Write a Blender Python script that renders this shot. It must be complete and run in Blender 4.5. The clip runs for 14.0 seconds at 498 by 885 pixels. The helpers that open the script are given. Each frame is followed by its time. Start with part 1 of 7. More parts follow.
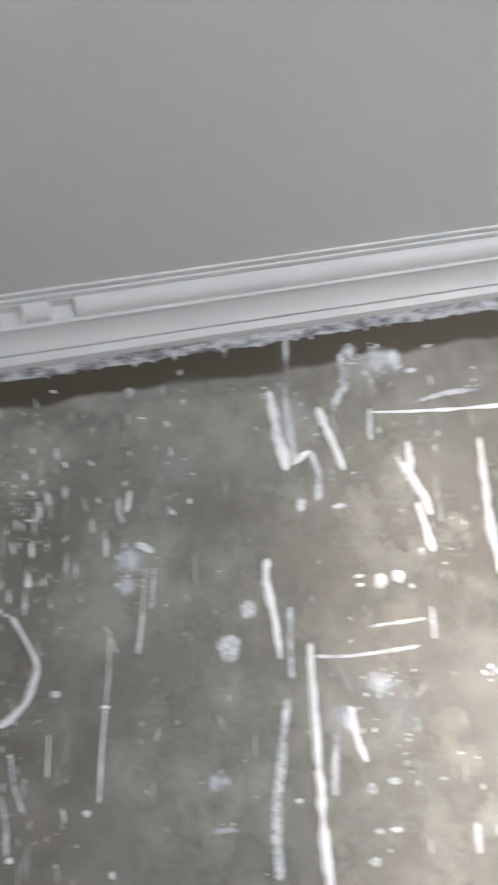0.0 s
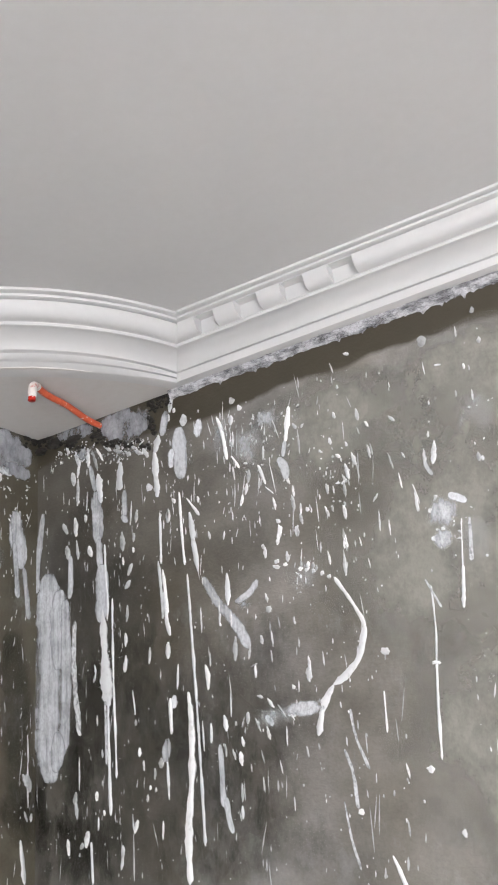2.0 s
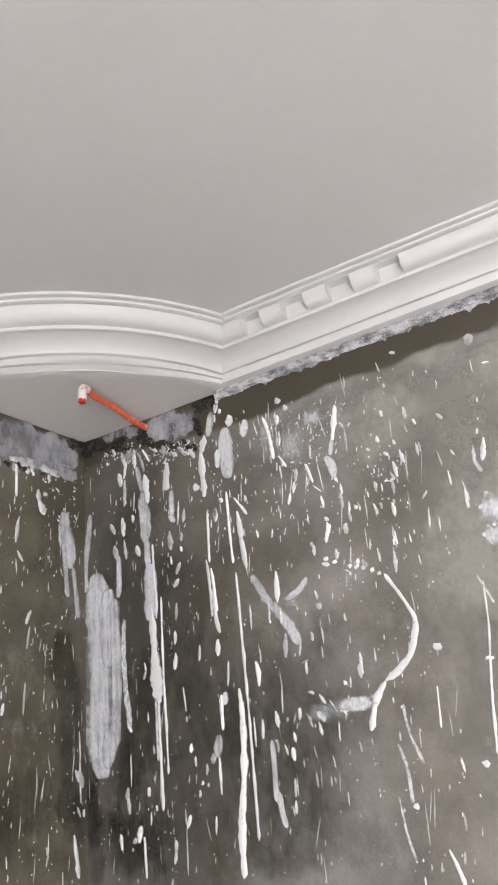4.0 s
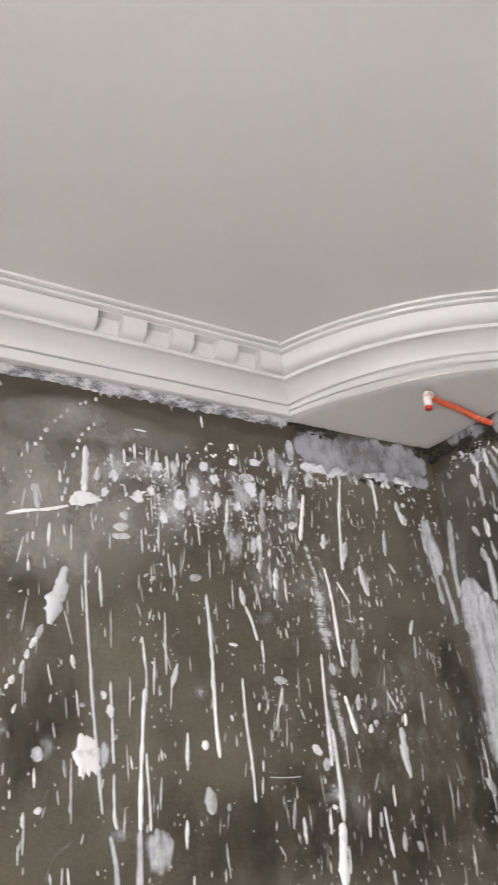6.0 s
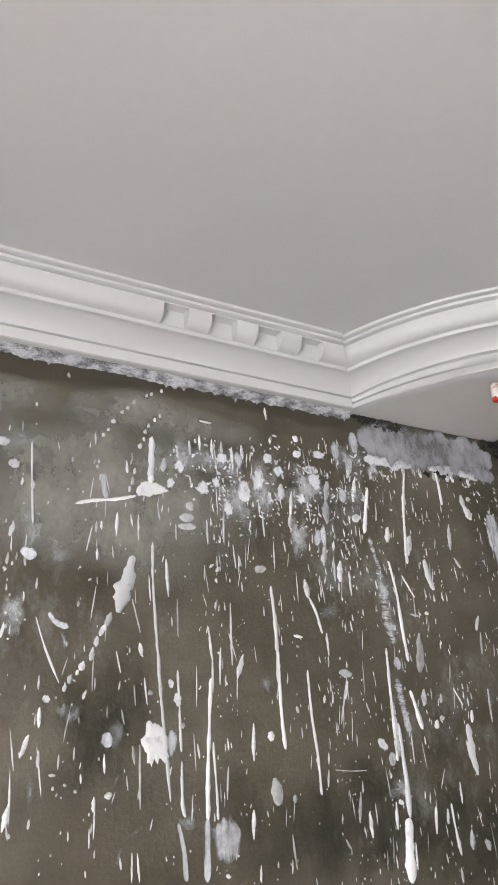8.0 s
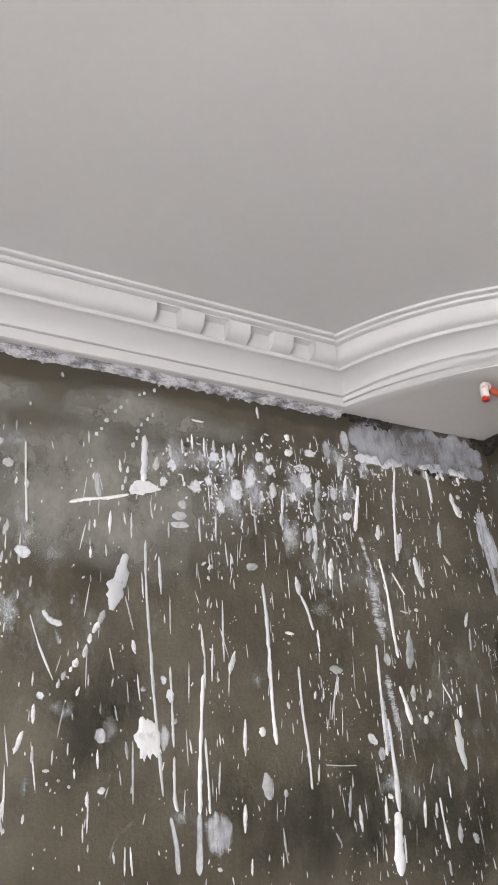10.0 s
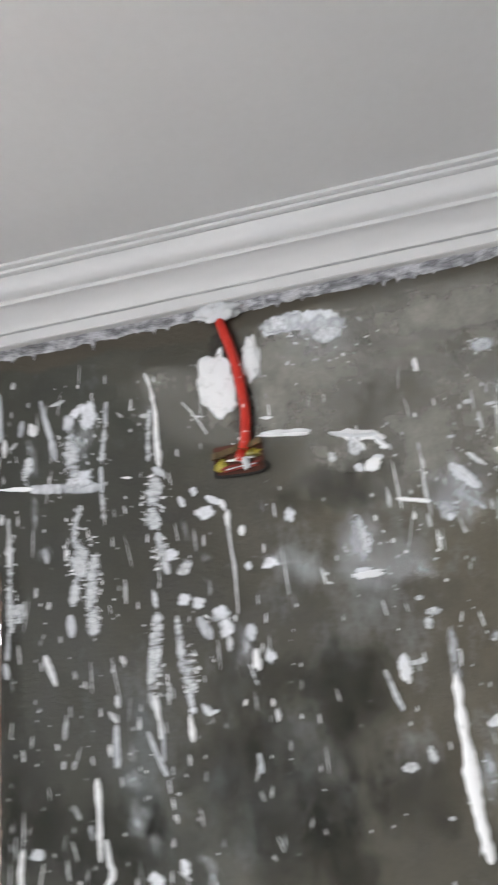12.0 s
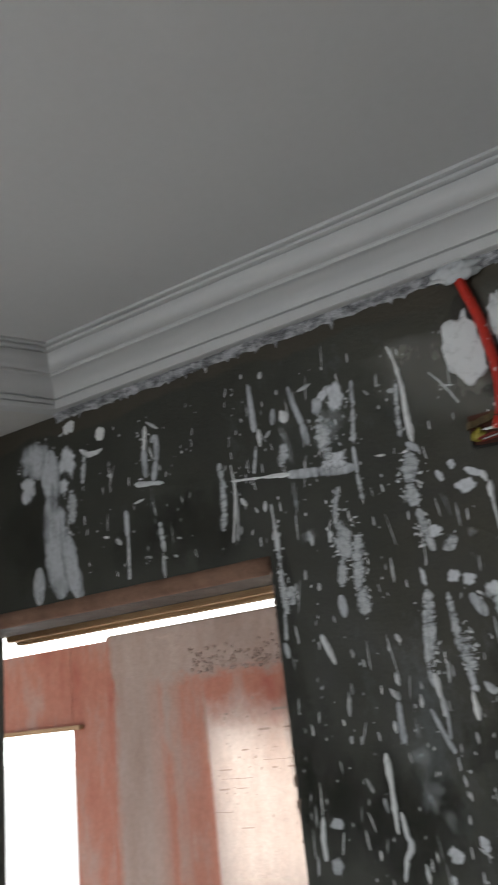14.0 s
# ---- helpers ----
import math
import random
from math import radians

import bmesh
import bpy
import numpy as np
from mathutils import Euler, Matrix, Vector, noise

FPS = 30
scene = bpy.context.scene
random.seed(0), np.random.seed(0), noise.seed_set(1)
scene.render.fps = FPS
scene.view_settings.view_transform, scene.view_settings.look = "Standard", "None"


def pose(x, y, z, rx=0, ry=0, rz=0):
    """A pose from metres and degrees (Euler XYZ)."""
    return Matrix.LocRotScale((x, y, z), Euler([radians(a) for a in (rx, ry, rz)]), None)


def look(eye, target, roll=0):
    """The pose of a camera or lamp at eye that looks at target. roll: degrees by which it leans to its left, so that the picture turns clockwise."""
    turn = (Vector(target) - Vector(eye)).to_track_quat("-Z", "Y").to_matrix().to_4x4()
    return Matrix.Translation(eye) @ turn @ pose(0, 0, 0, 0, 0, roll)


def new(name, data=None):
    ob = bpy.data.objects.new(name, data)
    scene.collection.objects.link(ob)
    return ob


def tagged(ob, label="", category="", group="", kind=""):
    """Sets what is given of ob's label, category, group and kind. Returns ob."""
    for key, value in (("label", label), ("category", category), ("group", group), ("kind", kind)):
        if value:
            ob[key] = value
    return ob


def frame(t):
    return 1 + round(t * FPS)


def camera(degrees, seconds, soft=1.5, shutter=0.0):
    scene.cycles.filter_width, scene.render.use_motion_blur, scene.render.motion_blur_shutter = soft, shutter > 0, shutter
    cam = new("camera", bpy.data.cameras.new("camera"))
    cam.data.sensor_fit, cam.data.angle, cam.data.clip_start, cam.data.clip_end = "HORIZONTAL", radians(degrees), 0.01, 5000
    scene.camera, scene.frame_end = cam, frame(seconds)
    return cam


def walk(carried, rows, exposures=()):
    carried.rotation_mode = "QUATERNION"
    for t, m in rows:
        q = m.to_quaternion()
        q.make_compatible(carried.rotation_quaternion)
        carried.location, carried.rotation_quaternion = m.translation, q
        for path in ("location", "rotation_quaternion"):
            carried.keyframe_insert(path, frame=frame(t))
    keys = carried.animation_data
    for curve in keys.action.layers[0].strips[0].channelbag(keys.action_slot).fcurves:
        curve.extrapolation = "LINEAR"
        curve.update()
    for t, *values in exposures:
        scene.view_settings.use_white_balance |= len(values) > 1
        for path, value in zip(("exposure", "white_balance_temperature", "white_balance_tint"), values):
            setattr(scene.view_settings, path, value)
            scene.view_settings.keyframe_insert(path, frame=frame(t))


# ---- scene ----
cam = camera(34.9, 14.0, soft=1.8, shutter=0.5)
PATH = [
    (0, (1.24, -1.292, 1.85), (1.093, 0.577, 2.545), -6.5),
    (0.5, (1.334, -1.236, 1.821), (0.629, 0.469, 2.593), -3.6),
    (1, (1.306, -1.249, 1.826), (0.463, 0.398, 2.586), -4.6),
    (1.5, (1.278, -1.252, 1.82), (0.391, 0.382, 2.557), -5.0),
    (2, (1.28, -1.234, 1.824), (0.344, 0.383, 2.539), -5.4),
    (4.3, (1.241, -1.279, 1.812), (0.238, 0.286, 2.55), -5.2),
    (4.5, (1.235, -1.285, 1.813), (0.155, 0.225, 2.556), -4.8),
    (5, (1.205, -1.307, 1.82), (-0.018, 0.083, 2.578), -5.7),
    (5.5, (1.179, -1.326, 1.816), (-0.199, -0.115, 2.613), -6.3),
    (6, (1.176, -1.35, 1.823), (-0.313, -0.293, 2.639), -6.3),
    (6.5, (1.172, -1.345, 1.828), (-0.371, -0.372, 2.648), -5.9),
    (7, (1.168, -1.352, 1.821), (-0.388, -0.406, 2.648), -5.7),
    (7.5, (1.158, -1.362, 1.818), (-0.403, -0.421, 2.641), -4.7),
    (10, (1.172, -1.374, 1.817), (-0.382, -0.409, 2.626), -4.7),
    (10.5, (1.178, -1.376, 1.815), (-0.399, -0.453, 2.627), -4.4),
    (10.6, (1.17, -1.386, 1.825), (-0.442, -0.522, 2.634), -4.3),
    (10.9, (1.171, -1.384, 1.824), (-0.562, -0.846, 2.665), -4.5),
    (11, (1.161, -1.369, 1.82), (-0.6, -0.96, 2.676), -4.5),
    (11.3, (1.169, -1.37, 1.817), (-0.637, -1.207, 2.659), -4.3),
    (11.5, (1.164, -1.369, 1.819), (-0.668, -1.359, 2.619), -4.6),
    (11.8, (1.174, -1.369, 1.815), (-0.676, -1.601, 2.539), -5.3),
    (12, (1.198, -1.396, 1.823), (-0.645, -1.746, 2.518), -6.4),
    (12.5, (1.205, -1.409, 1.85), (-0.605, -1.969, 2.492), -7.1),
    (13, (1.204, -1.388, 1.846), (-0.555, -2.079, 2.502), -7.3),
    (13.5, (1.218, -1.39, 1.857), (-0.516, -2.145, 2.507), -7.3),
    (14, (1.208, -1.397, 1.881), (-0.442, -2.337, 2.509), -6.6),
]
EXPOSURES = [(0, 1.50, 6150, 9), (0.5, 1.78, 6000, 7), (1, 1.76, 6350, 10), (1.5, 1.98, 6400, 11), (2, 2.17, 6450, 12), (5, 2.21, 6650, 14), (7.5, 2.11, 6600, 14),
             (11, 2.08, 6500, 13), (11.5, 1.92, 6400, 12), (12, 1.86, 6300, 10), (12.5, 1.38, 6330, 8), (13.2, 0.98, 6120, 5), (14, 0.48, 6260, 6)]
walk(cam, [(t, look(eye, target, roll)) for t, eye, target, roll in PATH], EXPOSURES)

# ---- world, sun, daylight ----
H = 2.632          # ceiling, at the middle of the cornice
FOOT = 2.531       # foot of the cornice
RX, RY = 3.6, -3.12   # room: x 0..RX, y RY..0
THICK = 0.28

world = bpy.data.worlds.new("world")
scene.world = world
world.use_nodes = True
wn = world.node_tree
sky = wn.nodes.new("ShaderNodeTexSky")
sky.sky_type = "NISHITA"
sky.sun_disc = False
sky.sun_elevation = radians(50)
sky.sun_rotation = radians(95)
sky.air_density = 1.0
sky.dust_density = 2.0
wn.links.new(sky.outputs[0], wn.nodes["Background"].inputs[0])
wn.nodes["Background"].inputs[1].default_value = 0.15

sun = new("sun", bpy.data.lights.new("sun", "SUN"))
sun.data.energy = 4.0
sun.data.angle = radians(7)
sun.data.color = (1.0, 0.93, 0.84)
sun.matrix_world = look((0, 0, 6), (-0.5, 0.05, 6 - 0.6))

# daylight in the window behind the camera
window_light = new("window_light", bpy.data.lights.new("window_light", "AREA"))
window_light.data.shape = "RECTANGLE"
window_light.data.size, window_light.data.size_y = 1.5, 1.25
window_light.data.energy = 27
window_light.data.color = (0.98, 0.985, 1.0)
window_light.matrix_world = look((2.75, RY + 0.03, 1.5), (2.75, 0, 1.5))

# daylight from the yard in the lower half of the doorway
door_light = new("door_light", bpy.data.lights.new("door_light", "AREA"))
door_light.data.shape = "RECTANGLE"
door_light.data.size, door_light.data.size_y = 0.9, 1.1
door_light.data.energy = 2.2
door_light.data.color = (1.0, 0.95, 0.91)
door_light.matrix_world = look((-0.2, -2.56, 0.62), (0.8, -2.56, 1.4))

# warm narrow lamp added for the glow on wall_north; its source is unseen
warm_fill = new("warm_fill", bpy.data.lights.new("warm_fill", "AREA"))
warm_fill.data.shape = "RECTANGLE"
warm_fill.data.size, warm_fill.data.size_y = 0.14, 1.2
warm_fill.data.spread = radians(15)
warm_fill.data.energy = 1.15
warm_fill.data.color = (1.0, 0.85, 0.77)
warm_fill.matrix_world = look((1.70, RY + 0.03, 1.5), (1.475, 0, 1.68))


# ---- materials ----
def material(name, rough=0.8, metal=0.0):
    m = bpy.data.materials.new(name)
    m.use_nodes = True
    b = m.node_tree.nodes["Principled BSDF"]
    b.inputs["Roughness"].default_value = rough
    b.inputs["Metallic"].default_value = metal
    return m, m.node_tree, b


def node(nt, kind, **values):
    n = nt.nodes.new(kind)
    for k, v in values.items():
        n.inputs[k.replace("_", " ")].default_value = v
    return n


def noise_tex(nt, scale, detail=4, rough=0.55, stretch=(1, 1, 1), shift=0.0):
    co = nt.nodes.new("ShaderNodeNewGeometry")
    mp = nt.nodes.new("ShaderNodeMapping")
    mp.inputs["Scale"].default_value = stretch
    mp.inputs["Location"].default_value = (shift, shift * 0.7, shift * 1.3)
    nt.links.new(co.outputs["Position"], mp.inputs["Vector"])
    n = node(nt, "ShaderNodeTexNoise", Scale=scale, Detail=detail, Roughness=rough)
    nt.links.new(mp.outputs[0], n.inputs["Vector"])
    return n.outputs["Fac"]


def ramp(nt, fac, stops):
    r = nt.nodes.new("ShaderNodeValToRGB")
    e = r.color_ramp.elements
    while len(e) < len(stops):
        e.new(0.5)
    for el, (p, c) in zip(e, stops):
        el.position = p
        el.color = (*c, 1) if len(c) == 3 else c
    nt.links.new(fac, r.inputs[0])
    return r.outputs[0]


def mix(nt, fac, a, b, how="MIX"):
    m = nt.nodes.new("ShaderNodeMix")
    m.data_type, m.blend_type = "RGBA", how
    for sock, v in ((m.inputs[0], fac), (m.inputs[6], a), (m.inputs[7], b)):
        if isinstance(v, (int, float)):
            sock.default_value = v
        elif isinstance(v, tuple):
            sock.default_value = (*v, 1)
        else:
            nt.links.new(v, sock)
    return m.outputs[2]


def calc(nt, op, a, b=0.0):
    m = nt.nodes.new("ShaderNodeMath")
    m.operation = op
    for sock, v in zip(m.inputs, (a, b)):
        if isinstance(v, (int, float)):
            sock.default_value = v
        else:
            nt.links.new(v, sock)
    return m.outputs[0]


def bump(nt, b, height, strength, distance):
    n = node(nt, "ShaderNodeBump", Strength=strength, Distance=distance)
    nt.links.new(height, n.inputs["Height"])
    nt.links.new(n.outputs[0], b.inputs["Normal"])


def grey(v, warm=0.0):
    return (v * (1 + warm), v, v * (1 - warm))


def cement_wall(name, tone, level, dimming):
    m, nt, b = material(name, 0.62)
    big = noise_tex(nt, 2.2, 4, 0.6)
    mid = noise_tex(nt, 9, 5, 0.65, shift=4)
    fine = noise_tex(nt, 160, 4, 0.7, shift=9)
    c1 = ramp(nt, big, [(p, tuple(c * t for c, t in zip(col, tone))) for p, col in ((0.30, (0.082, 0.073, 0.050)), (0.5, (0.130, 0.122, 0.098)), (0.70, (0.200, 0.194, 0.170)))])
    c2 = ramp(nt, mid, [(0.35, (0.62, 0.62, 0.6)), (0.5, (0.95, 0.95, 0.94)), (0.72, (1.28, 1.28, 1.27))])
    col = mix(nt, 0.75, c1, c2, "MULTIPLY")
    speck = ramp(nt, fine, [(0.3, (0.75, 0.75, 0.75)), (0.7, (1.2, 1.2, 1.2))])
    col = mix(nt, 0.45, col, speck, "MULTIPLY")
    # thin chalky smudges rubbed into the plaster
    smear = noise_tex(nt, 13, 8, 0.78, (1, 1, 0.6), shift=12)
    where = noise_tex(nt, 3.1, 2, 0.5, shift=15)
    amount = calc(nt, "ADD", calc(nt, "MULTIPLY", smear, 0.8), calc(nt, "MULTIPLY", where, 0.5))
    chalk = nt.nodes.new("ShaderNodeMapRange")
    chalk.inputs["From Min"].default_value = 0.70
    chalk.inputs["From Max"].default_value = 0.95
    chalk.inputs["To Max"].default_value = 0.6
    nt.links.new(amount, chalk.inputs["Value"])
    col = mix(nt, chalk.outputs[0], col, (0.36, 0.37, 0.375))
    # damp and weaker light darkened into the colour: axis, start, full, tint
    axis, dim_start, dim_full, tint = dimming
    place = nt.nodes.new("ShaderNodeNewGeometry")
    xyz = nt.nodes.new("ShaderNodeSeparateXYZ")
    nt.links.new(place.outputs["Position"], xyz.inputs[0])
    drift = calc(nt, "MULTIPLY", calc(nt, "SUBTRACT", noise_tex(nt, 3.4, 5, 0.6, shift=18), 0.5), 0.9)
    dim_ramp = nt.nodes.new("ShaderNodeMapRange")
    dim_ramp.inputs["From Min"].default_value = dim_start
    dim_ramp.inputs["From Max"].default_value = dim_full
    nt.links.new(calc(nt, "ADD", xyz.outputs[axis], drift), dim_ramp.inputs["Value"])
    col = mix(nt, dim_ramp.outputs[0], col, mix(nt, 1.0, col, tint, "MULTIPLY"))
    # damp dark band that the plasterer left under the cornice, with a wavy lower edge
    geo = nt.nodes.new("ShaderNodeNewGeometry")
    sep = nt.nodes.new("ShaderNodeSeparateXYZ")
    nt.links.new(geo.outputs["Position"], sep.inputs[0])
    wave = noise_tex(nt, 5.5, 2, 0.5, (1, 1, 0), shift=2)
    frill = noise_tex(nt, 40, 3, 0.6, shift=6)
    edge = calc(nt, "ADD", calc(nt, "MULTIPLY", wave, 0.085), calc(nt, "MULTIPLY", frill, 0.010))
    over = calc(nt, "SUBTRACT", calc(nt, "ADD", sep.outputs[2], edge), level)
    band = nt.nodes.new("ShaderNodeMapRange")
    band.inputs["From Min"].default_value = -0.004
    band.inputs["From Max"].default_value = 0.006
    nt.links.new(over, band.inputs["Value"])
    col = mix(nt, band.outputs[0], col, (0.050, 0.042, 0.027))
    nt.links.new(col, b.inputs["Base Color"])
    r = ramp(nt, mid, [(0.3, grey(0.45)), (0.7, grey(0.72))])
    nt.links.new(r, b.inputs["Roughness"])
    rough = calc(nt, "ADD", fine, calc(nt, "MULTIPLY", mid, 2.0))
    bump(nt, b, rough, 0.45, 0.003)
    return m


def plain_paint(name, base, warm=0.0, rough=0.75, vary=0.08, relief=0.15):
    m, nt, b = material(name, rough)
    big = noise_tex(nt, 1.3, 3)
    fine = noise_tex(nt, 60, 4, 0.6, shift=3)
    lo, hi = grey(base * (1 - vary), warm), grey(base * (1 + vary * 0.6), warm * 0.5)
    col = mix(nt, 0.3, ramp(nt, big, [(0.3, lo), (0.7, hi)]), ramp(nt, fine, [(0.3, lo), (0.7, hi)]))
    nt.links.new(col, b.inputs["Base Color"])
    bump(nt, b, calc(nt, "ADD", fine, noise_tex(nt, 12, 3, shift=8)), relief, 0.0015)
    return m


def mottled(name, stops, scale, rough=0.9, relief=0.6, depth=0.004, stretch=(1, 1, 1), detail=5):
    m, nt, b = material(name, rough)
    n = noise_tex(nt, scale, detail, 0.65, stretch)
    fine = noise_tex(nt, scale * 9, 4, 0.7, stretch, shift=5)
    col = mix(nt, 0.35, ramp(nt, n, stops), ramp(nt, fine, stops))
    nt.links.new(col, b.inputs["Base Color"])
    bump(nt, b, calc(nt, "ADD", n, fine), relief, depth)
    return m


def splash_paint():
    m, nt, b = material("splashed_white_paint", 0.55)
    geo = nt.nodes.new("ShaderNodeNewGeometry")
    isl = ramp(nt, geo.outputs["Random Per Island"], [(0.0, (0.34, 0.35, 0.35)), (0.35, (0.50, 0.51, 0.52)), (0.8, (0.70, 0.71, 0.72)), (1.0, (0.80, 0.80, 0.80))])
    thin = noise_tex(nt, 85, 4, 0.7, shift=1)
    wash = ramp(nt, thin, [(0.34, (0.42, 0.42, 0.41)), (0.55, (1, 1, 1))])
    nt.links.new(mix(nt, 0.6, isl, wash, "MULTIPLY"), b.inputs["Base Color"])
    bump(nt, b, thin, 0.3, 0.001)
    return m


def bold_paint():
    m, nt, b = material("thick_white_paint", 0.5)
    info = nt.nodes.new("ShaderNodeObjectInfo")
    base = ramp(nt, info.outputs["Random"], [(0.0, (0.50, 0.515, 0.53)), (0.4, (0.66, 0.67, 0.68)), (1.0, (0.82, 0.82, 0.82))])
    thin = noise_tex(nt, 60, 5, 0.7, shift=2)
    wash = ramp(nt, thin, [(0.30, (0.6, 0.6, 0.59)), (0.46, (1, 1, 1))])
    nt.links.new(mix(nt, 0.7, base, wash, "MULTIPLY"), b.inputs["Base Color"])
    bump(nt, b, thin, 0.35, 0.0015)
    return m


def film_paint(name, lo, hi, scale, stretch, cover, tone=(0.66, 0.68, 0.70), grain=0.35, rim=(2.6, 0.30)):
    # thin dry smear: a broken film of whitewash, fading to its rim
    m, nt, b = material(name, 0.8)
    b.inputs["Base Color"].default_value = (*tone, 1)
    uv = nt.nodes.new("ShaderNodeUVMap")
    uv.uv_map = "rim"
    sep = nt.nodes.new("ShaderNodeSeparateXYZ")
    nt.links.new(uv.outputs[0], sep.inputs[0])
    n1 = noise_tex(nt, scale, 5, 0.7, stretch, shift=3)
    n2 = noise_tex(nt, scale * 0.25, 3, 0.6, shift=7)
    v = calc(nt, "ADD", calc(nt, "MULTIPLY", n1, 0.65), calc(nt, "MULTIPLY", n2, 0.5))
    v = calc(nt, "SUBTRACT", v, calc(nt, "MULTIPLY", calc(nt, "POWER", sep.outputs[0], rim[0]), rim[1]))
    r = nt.nodes.new("ShaderNodeMapRange")
    r.inputs["From Min"].default_value = lo
    r.inputs["From Max"].default_value = hi
    r.inputs["To Max"].default_value = cover
    nt.links.new(v, r.inputs["Value"])
    grit = nt.nodes.new("ShaderNodeMapRange")
    grit.inputs["From Min"].default_value = 0.36
    grit.inputs["From Max"].default_value = 0.58
    grit.inputs["To Min"].default_value = grain
    nt.links.new(noise_tex(nt, 210, 4, 0.75, (1, 1, 0.6), shift=21), grit.inputs["Value"])
    nt.links.new(calc(nt, "MULTIPLY", r.outputs[0], grit.outputs[0]), b.inputs["Alpha"])
    return m


# last argument paints north dimmer to the corner, west dimmer to the doorway
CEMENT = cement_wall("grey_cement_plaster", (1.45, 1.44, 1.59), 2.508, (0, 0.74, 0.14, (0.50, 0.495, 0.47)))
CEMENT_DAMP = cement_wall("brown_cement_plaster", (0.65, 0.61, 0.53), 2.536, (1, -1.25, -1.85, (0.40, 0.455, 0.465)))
CEILING = plain_paint("ceiling_primer", 0.545, 0.010, 0.9, 0.06, 0.08)
PLASTER = plain_paint("white_gypsum", 0.54, 0.004, 0.6, 0.04, 0.12)
SOFFIT = plain_paint("bare_gypsum", 0.55, 0.05, 0.9, 0.10, 0.2)
MORTAR = mottled("grey_mortar", [(0.38, (0.05, 0.05, 0.05)), (0.47, (0.28, 0.28, 0.30)), (0.58, (0.70, 0.70, 0.73))], 34, 0.9, 0.9, 0.004, (1, 1, 2.6))
HOLE = mottled("black_mould", [(0.3, (0.008, 0.008, 0.007)), (0.7, (0.035, 0.03, 0.024))], 60)
SPLASH, BOLD = splash_paint(), bold_paint()
THIN = film_paint("thin_paint", 0.20, 0.46, 60, (1, 1, 0.6), 0.95)
WHITED = mottled("plaster_crust", [(0.34, (0.5, 0.06, 0.03)), (0.42, (0.7, 0.66, 0.62)), (0.7, (0.8, 0.79, 0.77))], 55, 0.7, 0.5, 0.002)
HAZE = film_paint("whitewash_haze", 0.44, 0.84, 38, (1, 1, 0.55), 0.55)
# dark film for damp, and for weaker light painted onto the walls
DAMP_DIM = film_paint("damp_stain", 0.34, 0.70, 20, (1, 1, 0.5), 0.55, (0.026, 0.023, 0.016), 0.75)
PALE = film_paint("dry_plaster", 0.31, 0.64, 11, (1, 1, 0.8), 0.92, (0.265, 0.258, 0.228), 0.9)
WASH = film_paint("whitewash_smear", 0.36, 0.60, 42, (1, 1, 0.25), 0.85, (0.62, 0.64, 0.67), 0.62)
VEIL = film_paint("thin_limewash", 0.36, 0.68, 34, (1, 1, 0.6), 0.52, (0.60, 0.64, 0.66), 0.55, (1.4, 0.42))
DAB = film_paint("dabbed_paint", 0.33, 0.50, 55, (1, 1, 0.6), 0.95, (0.70, 0.72, 0.75), 0.75, (2.6, 0.34))
COMB = film_paint("combed_paint", 0.40, 0.58, 62, (0.45, 0.45, 2.0), 0.85, (0.64, 0.66, 0.68), 0.6)
SLIP = film_paint("limewash_run", 0.27, 0.60, 70, (1, 1, 0.07), 0.95, (0.58, 0.60, 0.63), 0.72, (4.0, 0.30))
MIST = film_paint("paint_mist", 0.29, 0.66, 46, (1, 1, 0.35), 0.74, (0.62, 0.64, 0.66), 0.6, (1.3, 0.42))
SKIM_COAT = film_paint("plaster_skim", 0.34, 0.64, 26, (1, 1, 0.5), 0.95, (0.36, 0.37, 0.40), 0.80, (5.0, 0.42))
SCUFF = film_paint("dry_brush", 0.40, 0.62, 95, (1, 1, 1.4), 0.72)
CONCRETE = mottled("rough_concrete", [(0.3, (0.27, 0.19, 0.155)), (0.5, (0.38, 0.28, 0.235)), (0.7, (0.47, 0.37, 0.32))], 7, 0.9, 0.7, 0.006)
# tone raised so that the unseen floor bounces light onto the cornice
FLOOR = mottled("pale_screed", [(0.3, (0.54, 0.53, 0.51)), (0.7, (0.66, 0.65, 0.63))], 5)
PALE_BOUNCE = mottled("pale_bounce", [(0.3, (0.50, 0.49, 0.47)), (0.7, (0.62, 0.61, 0.59))], 4)


